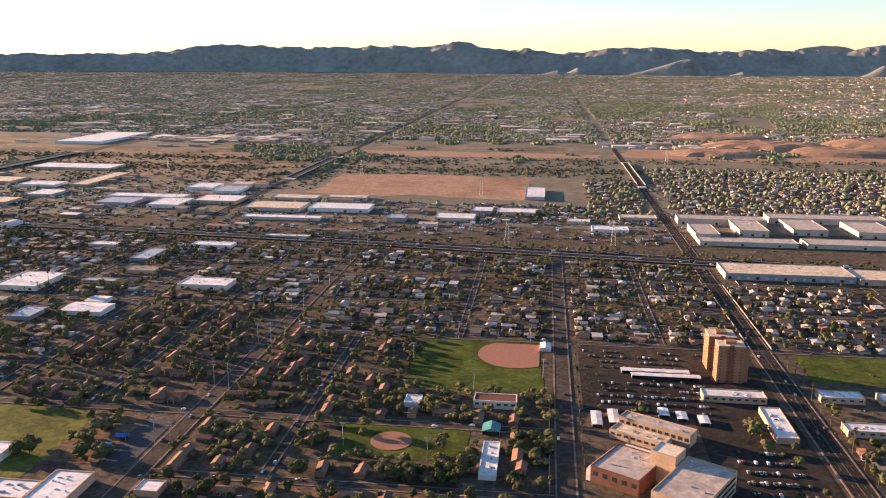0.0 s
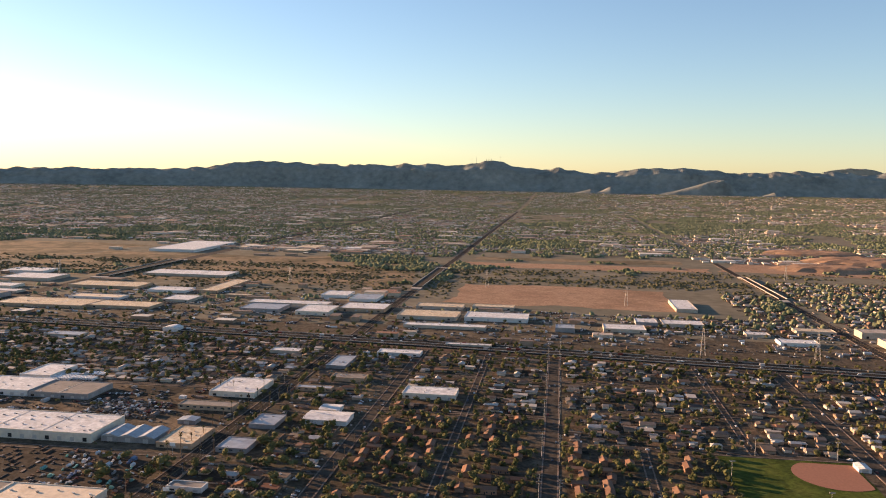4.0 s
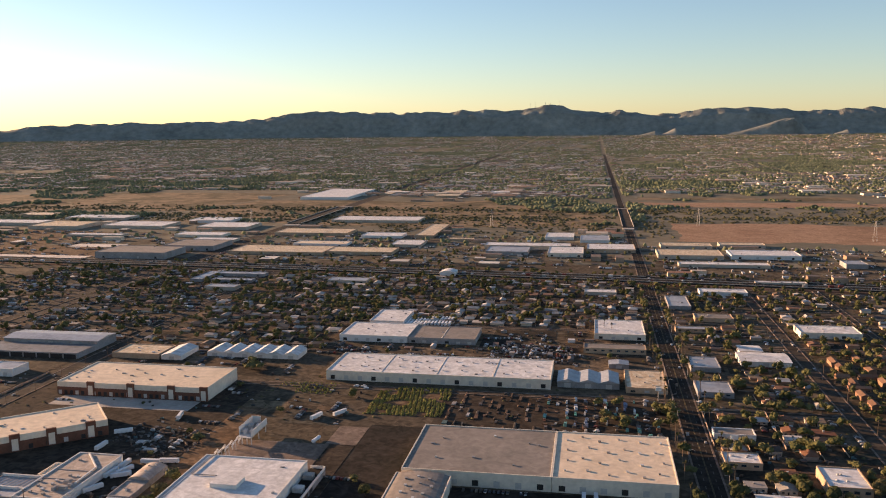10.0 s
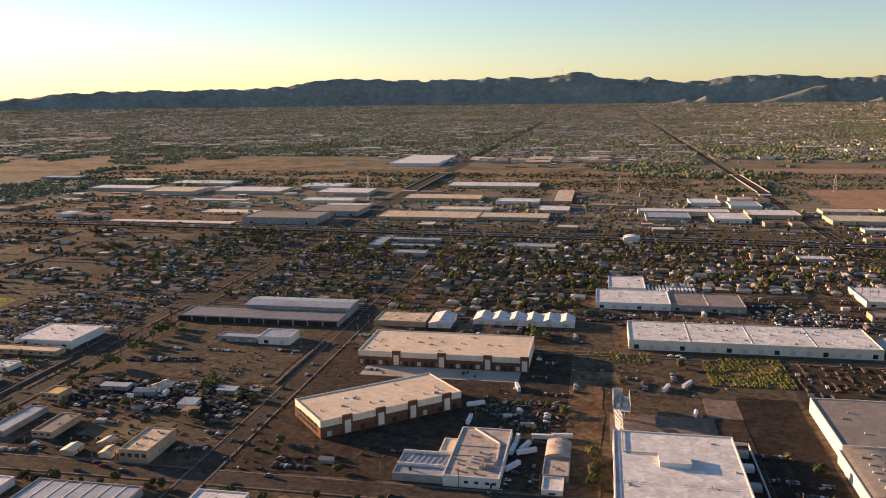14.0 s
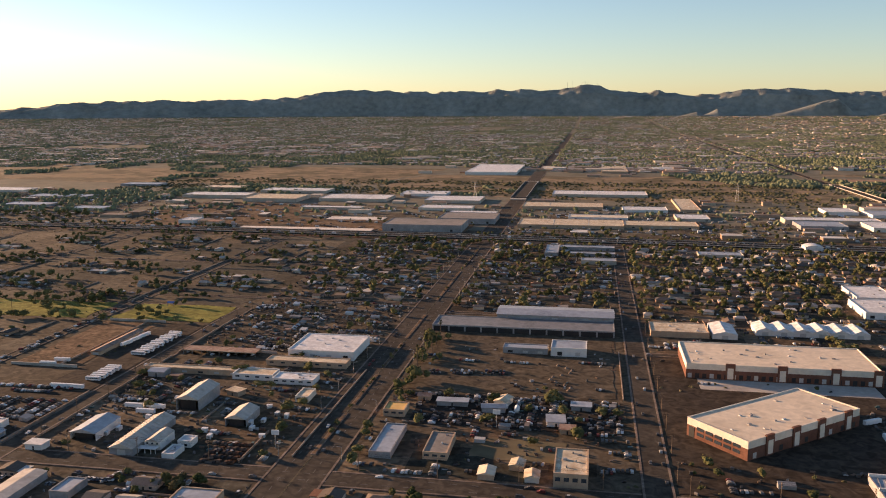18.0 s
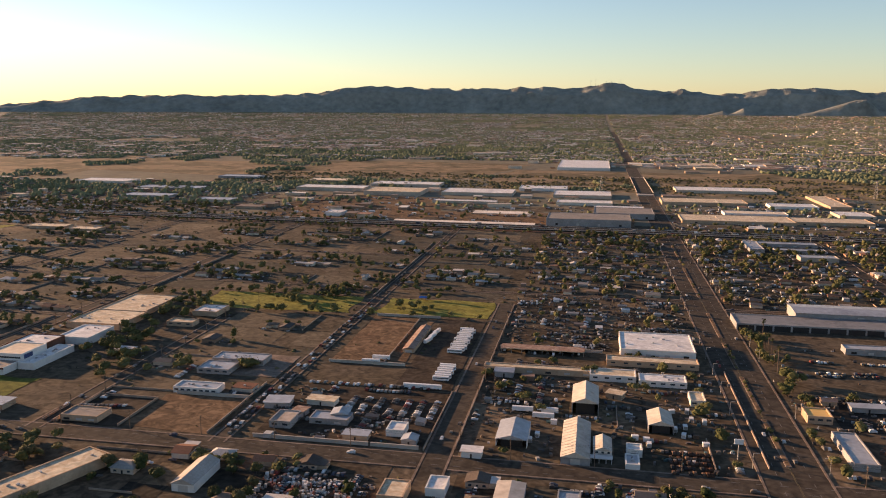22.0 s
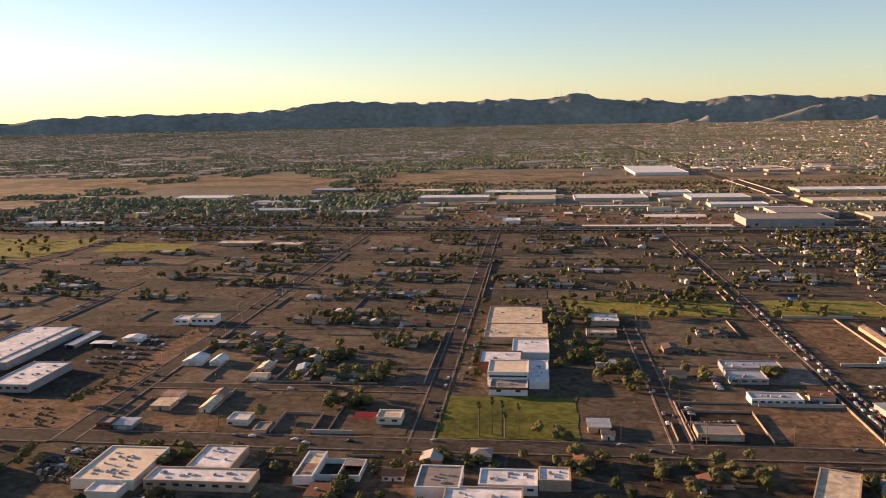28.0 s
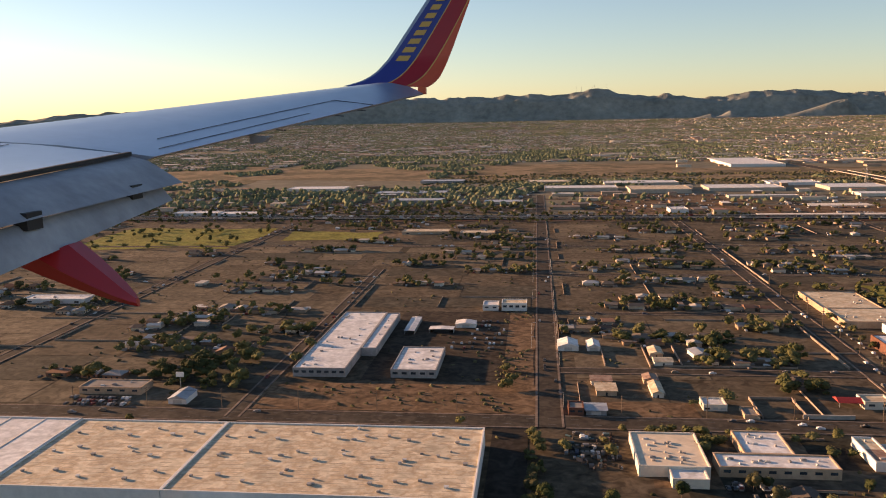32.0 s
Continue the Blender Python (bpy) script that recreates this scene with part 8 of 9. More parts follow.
P_FAR = [dome(i) for i in range(7)]
P_FINE = [crown_arrays(300 + i, 9, 190, 0.095) for i in range(6)]
fine = [(x, y, -0.1, rr.uniform(0, 6.28), 4.2 * s * rr.uniform(0.8, 1.25), 4.2 * s * rr.uniform(0.8, 1.25), 3.6 * s * rr.uniform(0.75, 1.15)) for x, y, s in rest if y < 235]
bulk("garden_trees", P_FINE, fine, M_LEAFS, "dusty green trees in yards and gardens", "trees")
mid = [(x, y, -0.1, rr.uniform(0, 6.28), 4.3 * s * rr.uniform(0.75, 1.25), 4.3 * s * rr.uniform(0.75, 1.25), 3.7 * s * rr.uniform(0.75, 1.2)) for x, y, s in rest if 235 <= y < 560]
bulk("city_trees", P_MID, mid, M_LEAFS, "green street and garden trees of the blocks", "trees")
far = [(x, y, -0.4, rr.uniform(0, 6.28), 4.6 * s, 4.6 * s, 3.6 * s) for x, y, s in rest if y >= 560]
m = 185000
ty = 640 + 3700 * rng.random(m) ** 1.2
tx = -800 - 0.70 * ty + rng.random(m) * (800 + 1.12 * ty)
dens = vnoise(tx / 110, ty / 150, 8) * 0.6 + vnoise(tx / 30, ty / 40, 9) * 0.4
ok = (dens > np.where(ty < 1060, 0.66, 0.36)) & ~((tx > 90) & (ty < 880)) & ~((tx > -640) & (tx < -220) & (ty < 720)) & ~((tx > -190) & (tx < 36) & (ty < 745)) & ~((tx > -1120) & (tx < -605) & (ty < 1085) & (dens < 0.72)) & ~((tx > -216) & (tx < 70) & (ty > 882) & (ty < 1005) & (dens < 0.7)) & (np.abs(tx + 218) > 7) & (np.abs(tx + 503) > 7) & (np.abs(tx - 80) > 6)
tx, ty = tx[ok], ty[ok]
k = len(tx)
sz = rng.uniform(3.0, 6.2, k) * np.where(ty > 1500, 1.7, 1.0)
far = np.concatenate([np.array(far), np.stack([tx, ty, rise(ty) - 0.4, rng.uniform(0, 6.28, k), sz * rng.uniform(0.9, 1.5, k), sz, rng.uniform(2.0, 3.8, k)], -1)])
P_LOW = [([p for p in dome(40 + i)[0][:5]] + [(0.05 * i - 0.1, 0.1 - 0.04 * i, 0.85)], [(j, (j + 1) % 5, 5) for j in range(5)]) for i in range(5)]
# All far crowns share the foliage colour that was paled for haze.
bulk("horizon_trees", P_LOW, far[far[:, 1] >= 1500], M_HAZED, "hazy line of tree tops below the mountains", "trees")
bulk("block_trees", P_FAR, far[far[:, 1] < 1000], M_HAZED, "haze-paled green trees between the freeway and the river", "trees")
bulk("suburb_trees", P_FAR, far[(far[:, 1] >= 1000) & (far[:, 1] < 1500)], M_HAZED, "carpet of green trees over the far suburbs", "trees")
# scrub of the river bed, in bands
m = 11000
tx = rng.uniform(-900, 500, m)
band = rng.choice([0, 1, 2], m, p=[0.35, 0.3, 0.35])
ty = np.where(band == 0, 765, np.where(band == 1, 835, 700)) + 0.10 * (tx + 200) * (tx > -200) + rng.normal(0, 1, m) * np.where(band == 2, 34, 15)
ok = ~((tx > -186) & (tx < 34) & (ty < 742)) & (np.abs(tx + 218) > 7) & (np.abs(tx - 80) > 6) & (np.abs(tx + 503) > 7) & (vnoise(tx / 40, ty / 20, 2) > 0.25) & ~((tx < -500) & (ty < 720)) & (ty > 640)
tx, ty = tx[ok], ty[ok]
k = len(tx)
sz = rng.uniform(1.2, 3.4, k)
bulk("river_scrub", P_FAR, np.stack([tx, ty, np.full(k, -0.3), rng.uniform(0, 6.28, k), sz * 1.5, sz, sz * 0.55], -1), M_WASH, "bands of desert scrub in the dry river bed", "bushes")
# weeds in rows on the planted patch, low brush on vacant land
m = 7500
tx, ty = rng.uniform(-313.3, -290, m), rng.uniform(238, 264.3, m)
tx[:500], ty[:500] = rng.uniform(-348, -329, 500), rng.uniform(254, 265, 500)
ok = (np.abs(((tx + ty * 0.12) / 1.5) % 1 - 0.5) > 0.17) & (vnoise(tx / 3, ty / 6, 17) > 0.24) & (vnoise(tx / 8, ty / 8, 18) > 0.3)
tx, ty = tx[ok], ty[ok]
k = len(tx)
bulk("weed_rows", P_FAR, np.stack([tx, ty, np.full(k, -0.1), rng.uniform(0, 6.28, k), rng.uniform(0.3, 0.8, k), rng.uniform(0.3, 0.8, k), rng.uniform(0.25, 0.75, k)], -1), M_SCRUB, "tall green weeds growing in rows", "weeds")
m = 13000
tx, ty = rng.uniform(-1200, 320, m), rng.uniform(120, 480, m)
tx[:150], ty[:150] = rng.uniform(-808, -799.8, 150), rng.uniform(166, 258, 150)
tx[150:230], ty[150:230] = rng.uniform(-862, -798, 80), rng.uniform(166, 184, 80)
dense = vnoise(tx / 17, ty / 14, 31) * 0.6 + vnoise(tx / 5, ty / 5, 32) * 0.4
keep = [i for i in range(m) if dense[i] > 0.5 and not (-501 < tx[i] < -434 and 176 < ty[i] < 282) and free(tx[i], ty[i], 0.3, 0.3)]
tx, ty = tx[keep], ty[keep]
k = len(tx)
bulk("low_brush", P_FAR, np.stack([tx, ty, np.full(k, -0.1), rng.uniform(0, 6.28, k), rng.uniform(0.35, 1.0, k) ** 2 * 1.9, rng.uniform(0.4, 1.5, k), rng.uniform(0.2, 0.8, k)], -1), M_WASH, "low dusty brush on lots and verges", "bushes")

# ---- cars ----
car_at.sort(key=lambda q: depth(q[0], q[1]))
near = [q for q in car_at if depth(q[0], q[1]) > 0][:190]
for i, (x, y, a) in enumerate(near):
    spawn(("car", i % 8), lambda i=i: make_car(i % 8), pose(x, y, 0.14 if abs(y - 161) < 4 else 0.12, 0, 0, a))
got = set(near)
CARP = ([(-.82, -.33, .08), (.82, -.33, .08), (.82, .33, .08), (-.82, .33, .08), (-.82, -.33, .32), (.82, -.33, .27), (.82, .33, .27), (-.82, .33, .32), (-.5, -.28, .52), (.12, -.28, .52), (.12, .28, .52), (-.5, .28, .52), (.36, -.32, .31), (.36, .32, .31)],
        [(0, 1, 5, 4), (1, 2, 6, 5), (2, 3, 7, 6), (3, 0, 4, 7), (8, 9, 10, 11), (4, 12, 9, 8), (13, 7, 11, 10), (12, 13, 10, 9), (7, 4, 8, 11), (5, 6, 13, 12)])
VANP = ([(x * 1.1, y * 1.05, zz * 1.35) for x, y, zz in CARP[0]], CARP[1])
BOXV = ([(x * 2.4, y * 0.9, zz * 1.1 + 0.1) for x, y, zz in BOX[0]], BOX[1])
bulk("rusty_pickups", [CARP, VANP], rust_cars, M_RUST, "rows of rusty brown pickups on a corner lot", "cars")
bulk("parked_cars", [CARP, VANP, CARP, CARP], [(x, y, 0.1, radians(a), 1, 1, 1) for x, y, a in car_at if (x, y, a) not in got], M_CARS, "parked cars, vans and pickups of many colours", "cars")
for i in range(13):
    spawn(("bus", 0), lambda: make_bus(0), pose(-583.5 + (i % 3) * 0.4, 236 + i * 2.0, 0.06, 0, 0, 180 * (i % 2)))
for i in range(7):
    spawn(("bus", 0), lambda: make_bus(0), pose(-583 + (i % 2) * 0.3, 211 + i * 1.8, 0.06))
for x, y, a in ((-584, 204, 0), (-589, 204, 0), (-605, 222, 4), (-603, 226, 2), (-559.9, 193, 0), (-554, 193.2, 0), (-554.8, 189.6, 0), (-593.4, 246, 78), (-593, 251, 80), (-592.6, 256, 80), (-283, 178, 80), (-280, 178, 82), (-247.4, 188, 90), (-244.6, 188.2, 92), (-326, 232, 70), (-320, 236, 60), (-376.3, 201, 88), (-376.3, 212, 30), (-363.2, 190.5, 88), (-363.6, 185.0, 84), (-361, 187, 70), (-360.4, 184.2, 30), (-362.8, 176, 58), (-366.6, 226.5, 104), (-357.4, 193, 4), (-352.8, 194.2, 8), (-384.6, 208.4, 24)):
    spawn(("bus", 1), lambda: make_bus(1), pose(x, y, 0.06, 0, 0, a))
for i in range(14):
    for j in range(2):
        spawn(("bus", 1), lambda: make_bus(1), pose(-326 + i * 1.5, 352 + j * 8 if i > 6 else 350 + j * 6, 0.06, 0, 0, 90))

# standing traffic on the freeway
lanes = []
for x in np.arange(-1150, 260, 5.2):
    for off in (-5.6, -3.8, -2.0, 2.0, 3.8, 5.6):
        if rr.random() < 0.3:
            xx = float(x) + rr.uniform(-2, 2)
            lanes.append((xx, freeway_y(xx) + off, 0.5, 0 if off < 0 else 3.14, 1, 1, 1))
bulk("freeway_cars", [CARP, VANP, CARP, BOXV], lanes, M_CARS, "cars and trucks spread over the freeway lanes", "cars")

# ---- poles ----
for y in np.arange(170, 470, 15.0):
    for x, a in ((-221.4, 0), (-213.8, 180), (-511.8, 0), (-497.2, 180), (-799.7, 0), (-792.7, 180)):
        if rr.random() < 0.7 and not any(abs(y - ey) < ew / 2 + 0.5 for ey, b0, b1, ew in EW if b0 < x < b1):
            spawn("lamp", lambda: make_lamp(0), pose(x, float(y), 0, 0, 0, a))
for x in np.arange(-900, -240, 17.0):
    if not any(abs(x - nx) < nw / 2 + 1 for nx, a, b, nw in NS):
        spawn("power_pole", lambda: make_power_pole(0), pose(float(x), 165.2, 0, 0, 0, 90))
for x0 in (-571.5, -425.8, -664, -716.8, -168.4):
    for y in np.arange(172, 300, 14.0):
        spawn("power_pole", lambda: make_power_pole(0), pose(x0, float(y), 0))
for y in np.arange(196, 470, 42.0):
    for x in (-97.0, -103.0):
        spawn("mast", lambda: make_mast(0), pose(x, float(y) + (3 if x < -100 else 0), 0))
for x, y in ((-48, 640), (-20, 468), (-160, 720), (-330, 700), (40, 470), (-540, 690), (120, 850)):
    spawn("pylon", lambda: make_pylon(0), pose(x, y, 0))
for x, y, tall in ((-708, 166.5, 1.75), (-705.4, 168, 1.9), (-703.2, 167.2, 1.8), (-702.6, 166, 1.3), (-699.8, 167.4, 1.65)):
    t = spawn(("palm", 1), lambda: make_palm(1), pose(x, y, 0, 0, 0, x * 31 % 360))
    t.scale = (1.35, 1.35, tall)
for x, y in [(-223.5 - (i % 2) * 0.4, 174 + i * 9) for i in range(20)] + [(-212.6, 178 + i * 11) for i in range(16)] + [(12.5, 190 + i * 8) for i in range(12)] + [(84.5, 200 + i * 9) for i in range(10)] + [(-494 + i * 0.3, 236 + i * 6) for i in range(6)] + [(-250 + i * 3, 346) for i in range(5)]:
    spawn(("palm", int(abs(x * 3 + y)) % 5), lambda x=x, y=y: make_palm(int(abs(x * 3 + y)) % 5), pose(x, y, 0, 0, 0, (x * 31 + y * 17) % 360))


def boundary(x, y0, y1, label="sunlit tan block wall along the street"):
    b = thing("block_wall", label, "wall", pose(x, y0, 0), group="block walls along streets")
    part("wall", Shape().box(-0.09, 0.09, 0, y1 - y0, -0.05, 0.55), M_BLOCKWALL, b)
    part("wall_cap", Shape().box(-0.13, 0.13, -0.04, y1 - y0 + 0.04, 0.55, 0.61), M_BLOCKWALL, b)


for x, y0, y1 in ((-435.2, 219, 262), (-578.4, 166, 202), (-664.6, 166, 190), (-792.3, 224, 250), (-781.6, 199.8, 217), (-770.8, 198.6, 218), (-763, 200, 218), (-770.4, 178, 193), (-716, 302, 380), (-626, 302, 400), (-172 + 2.6, 164, 218), (3.8, 186, 246), (76.6, 300, 380), (84.4, 300, 390), (-627, 166, 200), (-572.2, 214, 236), (-572.2, 240, 283), (-572, 168, 213), (-601.4, 223, 273), (-724.2, 200, 252), (-667.4, 166, 176)):
    boundary(x, y0, y1)
for x, y0, y1 in ((-538, 186, 200), (-519.2, 165.4, 183), (-508.6, 170, 232)):
    boundary(x, y0, y1, "low dark block wall of a yard")
# bridges over the river bed
for x, w in ((-217.6, 9), (80, 6.5), (-504.5, 13)):
    b = thing("bridge", "long low concrete road bridge over the river bed", "bridge", pose(x, 700, 0))
    part("deck", Shape().box(-w / 2, w / 2, 0, 150, 0.9, 1.5), M_ROAD, b)
    for s in (-1, 1):
        part("parapet", Shape().box(s * w / 2 - 0.2, s * w / 2 + 0.2, 0, 150, 1.5, 2.1), M_CONC, b)
    for k in range(8):
        part("pier", Shape().box(-w / 2 + 0.5, w / 2 - 0.5, 8 + k * 19, 9.5 + k * 19, -0.05, 0.9), M_CONC, b)
    part("ramp", Shape().box(-w / 2, w / 2, -10, 0, -0.05, 0.9).box(-w / 2, w / 2, 150, 160, -0.05, 0.9), M_CONC, b)
# ---- particular things of the yards and corners ----
shed("long rusty roofed bus garage", -598.6, 234, 3.4, 26, 1.2, 0.5, roof=M_RUSTROOF, wall=M_TANWALL, keep=False)
for x, y, w, d in ((-616.5, 166.3, 26, 0.25), (-590, 166.3, 10.5, 0.25), (-617, 221.2, 22, 0.25), (-571, 244.5, 30, 0.25), (-617, 274.6, 22, 0.25), (-646, 188.6, 19, 0.25), (-745, 166, 10, 0.25)):
    b = thing("yard_wall", "pale concrete yard wall along the road", "wall", pose(x, y, 0), group="yard walls")
    part("wall", Shape().box(0, w, 0, d, -0.05, 0.8), M_CONC, b)
    part("wall_cap", Shape().box(-0.05, w + 0.05, -0.05, d + 0.05, 0.8, 0.86), M_CONC, b)
for x0, y0, w, d in ((-664, 166, 15.5, 18), (-649, 300, 20, 16), (-753, 165.4, 9, 12), (-213.6, 226.8, 18.4, 29.4)):
    b = thing("yard_wall", "tan block wall round a small yard", "wall", pose(x0, y0, 0), group="yard walls")
    part("side_wall", Shape().box(0, 0.16, 0, d, -0.05, 0.65), M_BLOCKWALL, b)
    part("side_wall", Shape().box(w - 0.16, w, 0, d, -0.05, 0.65), M_BLOCKWALL, b)
    part("back_wall", Shape().box(0.16, w - 0.16, d - 0.16, d, -0.05, 0.65), M_BLOCKWALL, b)


def tank(x, y, l, r, a=0):
    b = thing("storage_tank", "white horizontal storage tank on saddles", "tank", pose(x, y, 0, 0, 0, a), group="white tanks")
    k = 12
    s = Shape()
    for px, q in ((-l / 2, 0.6), (-l / 2 + 0.2, 1), (l / 2 - 0.2, 1), (l / 2, 0.6)):
        s.v += [(px, r * q * math.cos(6.2832 * i / k), r + 0.3 + r * q * math.sin(6.2832 * i / k)) for i in range(k)]
    for j in range(3):
        s.f += [(j * k + i, j * k + (i + 1) % k, (j + 1) * k + (i + 1) % k, (j + 1) * k + i) for i in range(k)]
    s.f += [tuple(range(k)), tuple(range(4 * k - 1, 3 * k - 1, -1))]
    part("shell", s, M_TRAILER, b)
    for px in (-l * 0.3, l * 0.3):
        part("saddle", Shape().box(px - 0.12, px + 0.12, -r * 0.8, r * 0.8, -0.05, 0.5), M_CONC, b)


tank(-466, 207, 3.2, 0.6, 10)
tank(-462, 206, 2.4, 0.7, 90)
tank(-320, 214, 4, 0.5, 80)


def gantry(x, y):
    b = thing("sign_pole", "tall pole sign with a pale panel", "sign", pose(x, y, 0), group="pole signs")
    part("pole", Shape().prism(0, 0, -0.05, 4.2, 0.12, 0.1, 6), M_POLE, b)
    part("panel", Shape().box(-0.9, 0.9, -0.12, 0.12, 3.4, 4.5), M_TRAILER, b)


for x, y in ((-466, 195), (-514, 174), (-209, 224), (-880, 176), (-225.5, 262), (-430, 474), (-490, 470)):
    gantry(x, y)


def shade_sail(x, y, l, col):
    b = thing("shade_canopy", "bright blue playground shade canopy", "canopy", pose(x, y, 0), group="playground shades")
    part("canopy", Shape().gable(-l / 2, l / 2, -1.2, 1.2, 1.1, 1.6, "x"), col, b)
    for sx in (-l / 2 + 0.2, l / 2 - 0.2):
        for sy in (-1, 1):
            part("post", Shape().box(sx - 0.06, sx + 0.06, sy - 0.06, sy + 0.06, -0.05, 1.1), M_POLE, b)


M_SAIL = mat("blue_canvas", [(0.03, 0.13, 0.38), (0.04, 0.16, 0.44)], 0.7, fine=3)
shade_sail(-116, 195, 5, M_SAIL)
shade_sail(-113.5, 201, 3.4, M_SAIL)
shade_sail(-606, 300, 3, M_SAIL)
M_REDC = mat("red_canopy", [(0.45, 0.04, 0.03), (0.5, 0.05, 0.04)], 0.7, fine=3)
b = warehouse("small cream shop with a red canopy front", -731, 172, 5.5, 5, 1.7, M_CREAM, M_TAN_ROOF, windows=2, name="shop", keep=False)
part("red_canopy", Shape().gable(-5, 0, 0.5, 4.5, 1.2, 1.9, "x"), M_REDC, b, "bright red pitched canopy")
for sx in (-4.7, -0.4):
    part("canopy_post", Shape().box(sx - 0.07, sx + 0.07, 0.8, 0.94, -0.05, 1.2), M_POLE, b)
b = warehouse("small dark shop with red trim on the corner", -791.8, 165.2, 3.2, 4.4, 1.6, M_BRICK, M_GRAY_ROOF, windows=2, name="shop", keep=False)
shed("grey roofed house beside the corner shop", -788.2, 165.6, 4.2, 4.4, 1.1, 0.2, along="x", keep=False, roof=M_METAL_ROOF)
warehouse("tan walled yard with a grey roofed shop", -756.6, 165, 3, 5, 0.9, M_TANWALL, M_GRAY_ROOF, name="shop", keep=False)
for i, (x, y, a) in enumerate(((-523, 189.1, 90), (-523.8, 183.8, 80), (-525.4, 186.9, 90), (-519.6, 179.7, 10), (-531.6, 177.3, 90), (-534.4, 180.6, 5), (-532, 180.2, 0), (-521.2, 193.8, 85), (-518.4, 192.8, 90), (-556.8, 175.4, 95), (-555.4, 178.4, 85), (-552.2, 186.4, 0), (-525.2, 198.6, 20), (-521.6, 199.2, 80))):
    b = thing("storage_box", "small white steel storage box on the yard", "container", pose(x, y, 0, 0, 0, a), group="white storage boxes")
    part("body", Shape().box(-0.7, 0.7, -0.45, 0.45, 0.04, 0.85 + 0.1 * (i % 3)), M_TRAILER, b)
    part("lid", Shape().box(-0.74, 0.74, -0.49, 0.49, 0.85 + 0.1 * (i % 3), 0.92 + 0.1 * (i % 3)), M_TRAILER, b)
    part("door", Shape().box(-0.72, -0.7, -0.36, 0.36, 0.1, 0.76), M_UNIT, b)
# ball park lights and fence
for x, y in ((-20, 249), (-43, 272), (1.8, 262), (-30, 298.4), (-3, 298.4), (-52, 205), (-28, 199)):
    b = thing("field_light", "tall sports field floodlight mast", "floodlight", pose(x, y, 0), group="field lights")
    part("pole", Shape().prism(0, 0, -0.05, 6.8, 0.1, 0.07, 6), M_POLE, b)
    part("lamp_bar", Shape().box(-0.9, 0.9, -0.06, 0.06, 6.7, 6.82), M_POLE, b)
    for i in range(4):
        part("lamp", Shape().box(-0.8 + i * 0.45, -0.55 + i * 0.45, -0.18, 0.0, 6.4, 6.7), M_UNIT, b)
# cones of gravel in the earth yard
for i in range(12):
    b = thing("gravel_heap", "small pale heap of gravel", "heap", pose(-452 + 3 * math.sin(i * 0.9), 222 + i * 2.2, 0), group="gravel heaps")
    s = Shape().prism(0, 0, -0.05, 0.35, 0.7, 0.35, 9)
    s.prism(0, 0, 0.35, 0.6, 0.35, 0.05, 9)
    part("cone", s, M_WALK, b)
# gravel pit rims
for x, y, r, h in ((190, 960, 60, 5), (260, 1040, 80, 7), (340, 990, 70, 6), (420, 1080, 90, 8), (230, 1150, 70, 6)):
    k = 28
    s = Shape()
    for q, z in ((1.0, -0.05), (0.8, h * 0.7), (0.55, h), (0.3, h * 0.9)):
        s.v += [(x + r * q * math.cos(6.2832 * i / k) * (1 + 0.25 * noise.noise((i * 0.7, x, q))), y + 0.6 * r * q * math.sin(6.2832 * i / k) * (1 + 0.25 * noise.noise((i * 0.7, y, q))), z * (1 + 0.2 * noise.noise((i * 0.5, r, z)))) for i in range(k)]
    for j in range(3):
        s.f += [(j * k + i, j * k + (i + 1) % k, (j + 1) * k + (i + 1) % k, (j + 1) * k + i) for i in range(k)]
    s.f.append(tuple(3 * k + i for i in range(k)))
    tagged(part("earth_mound", s, M_DIRT), "worked mound of orange earth", "mound", kind="structure")
# overhead wires along the avenue
b = thing("overhead_wires", "thin dark wires strung between the power poles", "wires")
for off in (-0.45, 0.45):
    s = Shape()
    px = [float(x) for x in np.arange(-900, -240, 17.0)]
    for x0, x1 in zip(px, px[1:]):
        for t in range(4):
            a, c = t / 4, (t + 1) / 4
            s.beam((x0 + (x1 - x0) * a, 165.2 + off, 4.25 - 0.5 * 4 * a * (1 - a) * 0.5), (x0 + (x1 - x0) * c, 165.2 + off, 4.25 - 0.5 * 4 * c * (1 - c) * 0.5), 0.012)
    part("wire", s, M_TYRE, b)
# ---- the airliner's right wing, as it stands at the end of the flight ----
WING = Vector((-798.3, -1.4, 61.6))
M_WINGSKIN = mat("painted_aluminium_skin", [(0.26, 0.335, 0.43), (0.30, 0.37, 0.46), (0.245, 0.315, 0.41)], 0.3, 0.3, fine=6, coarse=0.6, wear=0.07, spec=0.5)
M_FLAP = mat("grey_flap_paint", [(0.25, 0.26, 0.28), (0.31, 0.32, 0.335)], 0.5, fine=7, coarse=1.4, wear=0.2)
M_RED = mat("red_gloss_paint", [(0.34, 0.012, 0.018), (0.38, 0.018, 0.022)], 0.3, fine=5, wear=0.08, spec=0.5)
M_ORANGE = mat("orange_red_paint", [(0.62, 0.08, 0.03), (0.66, 0.10, 0.04)], 0.3, fine=5, wear=0.08, spec=0.5)
M_BLUE = mat("deep_blue_paint", [(0.02, 0.04, 0.22), (0.03, 0.05, 0.26)], 0.3, fine=5, wear=0.08, spec=0.5)
M_GOLD = mat("gold_paint", [(0.62, 0.40, 0.12), (0.58, 0.36, 0.10)], 0.4, fine=5, wear=0.08)
M_SEAL = mat("black_seal", [(0.02, 0.02, 0.02), (0.03, 0.03, 0.03)], 0.7, fine=6)
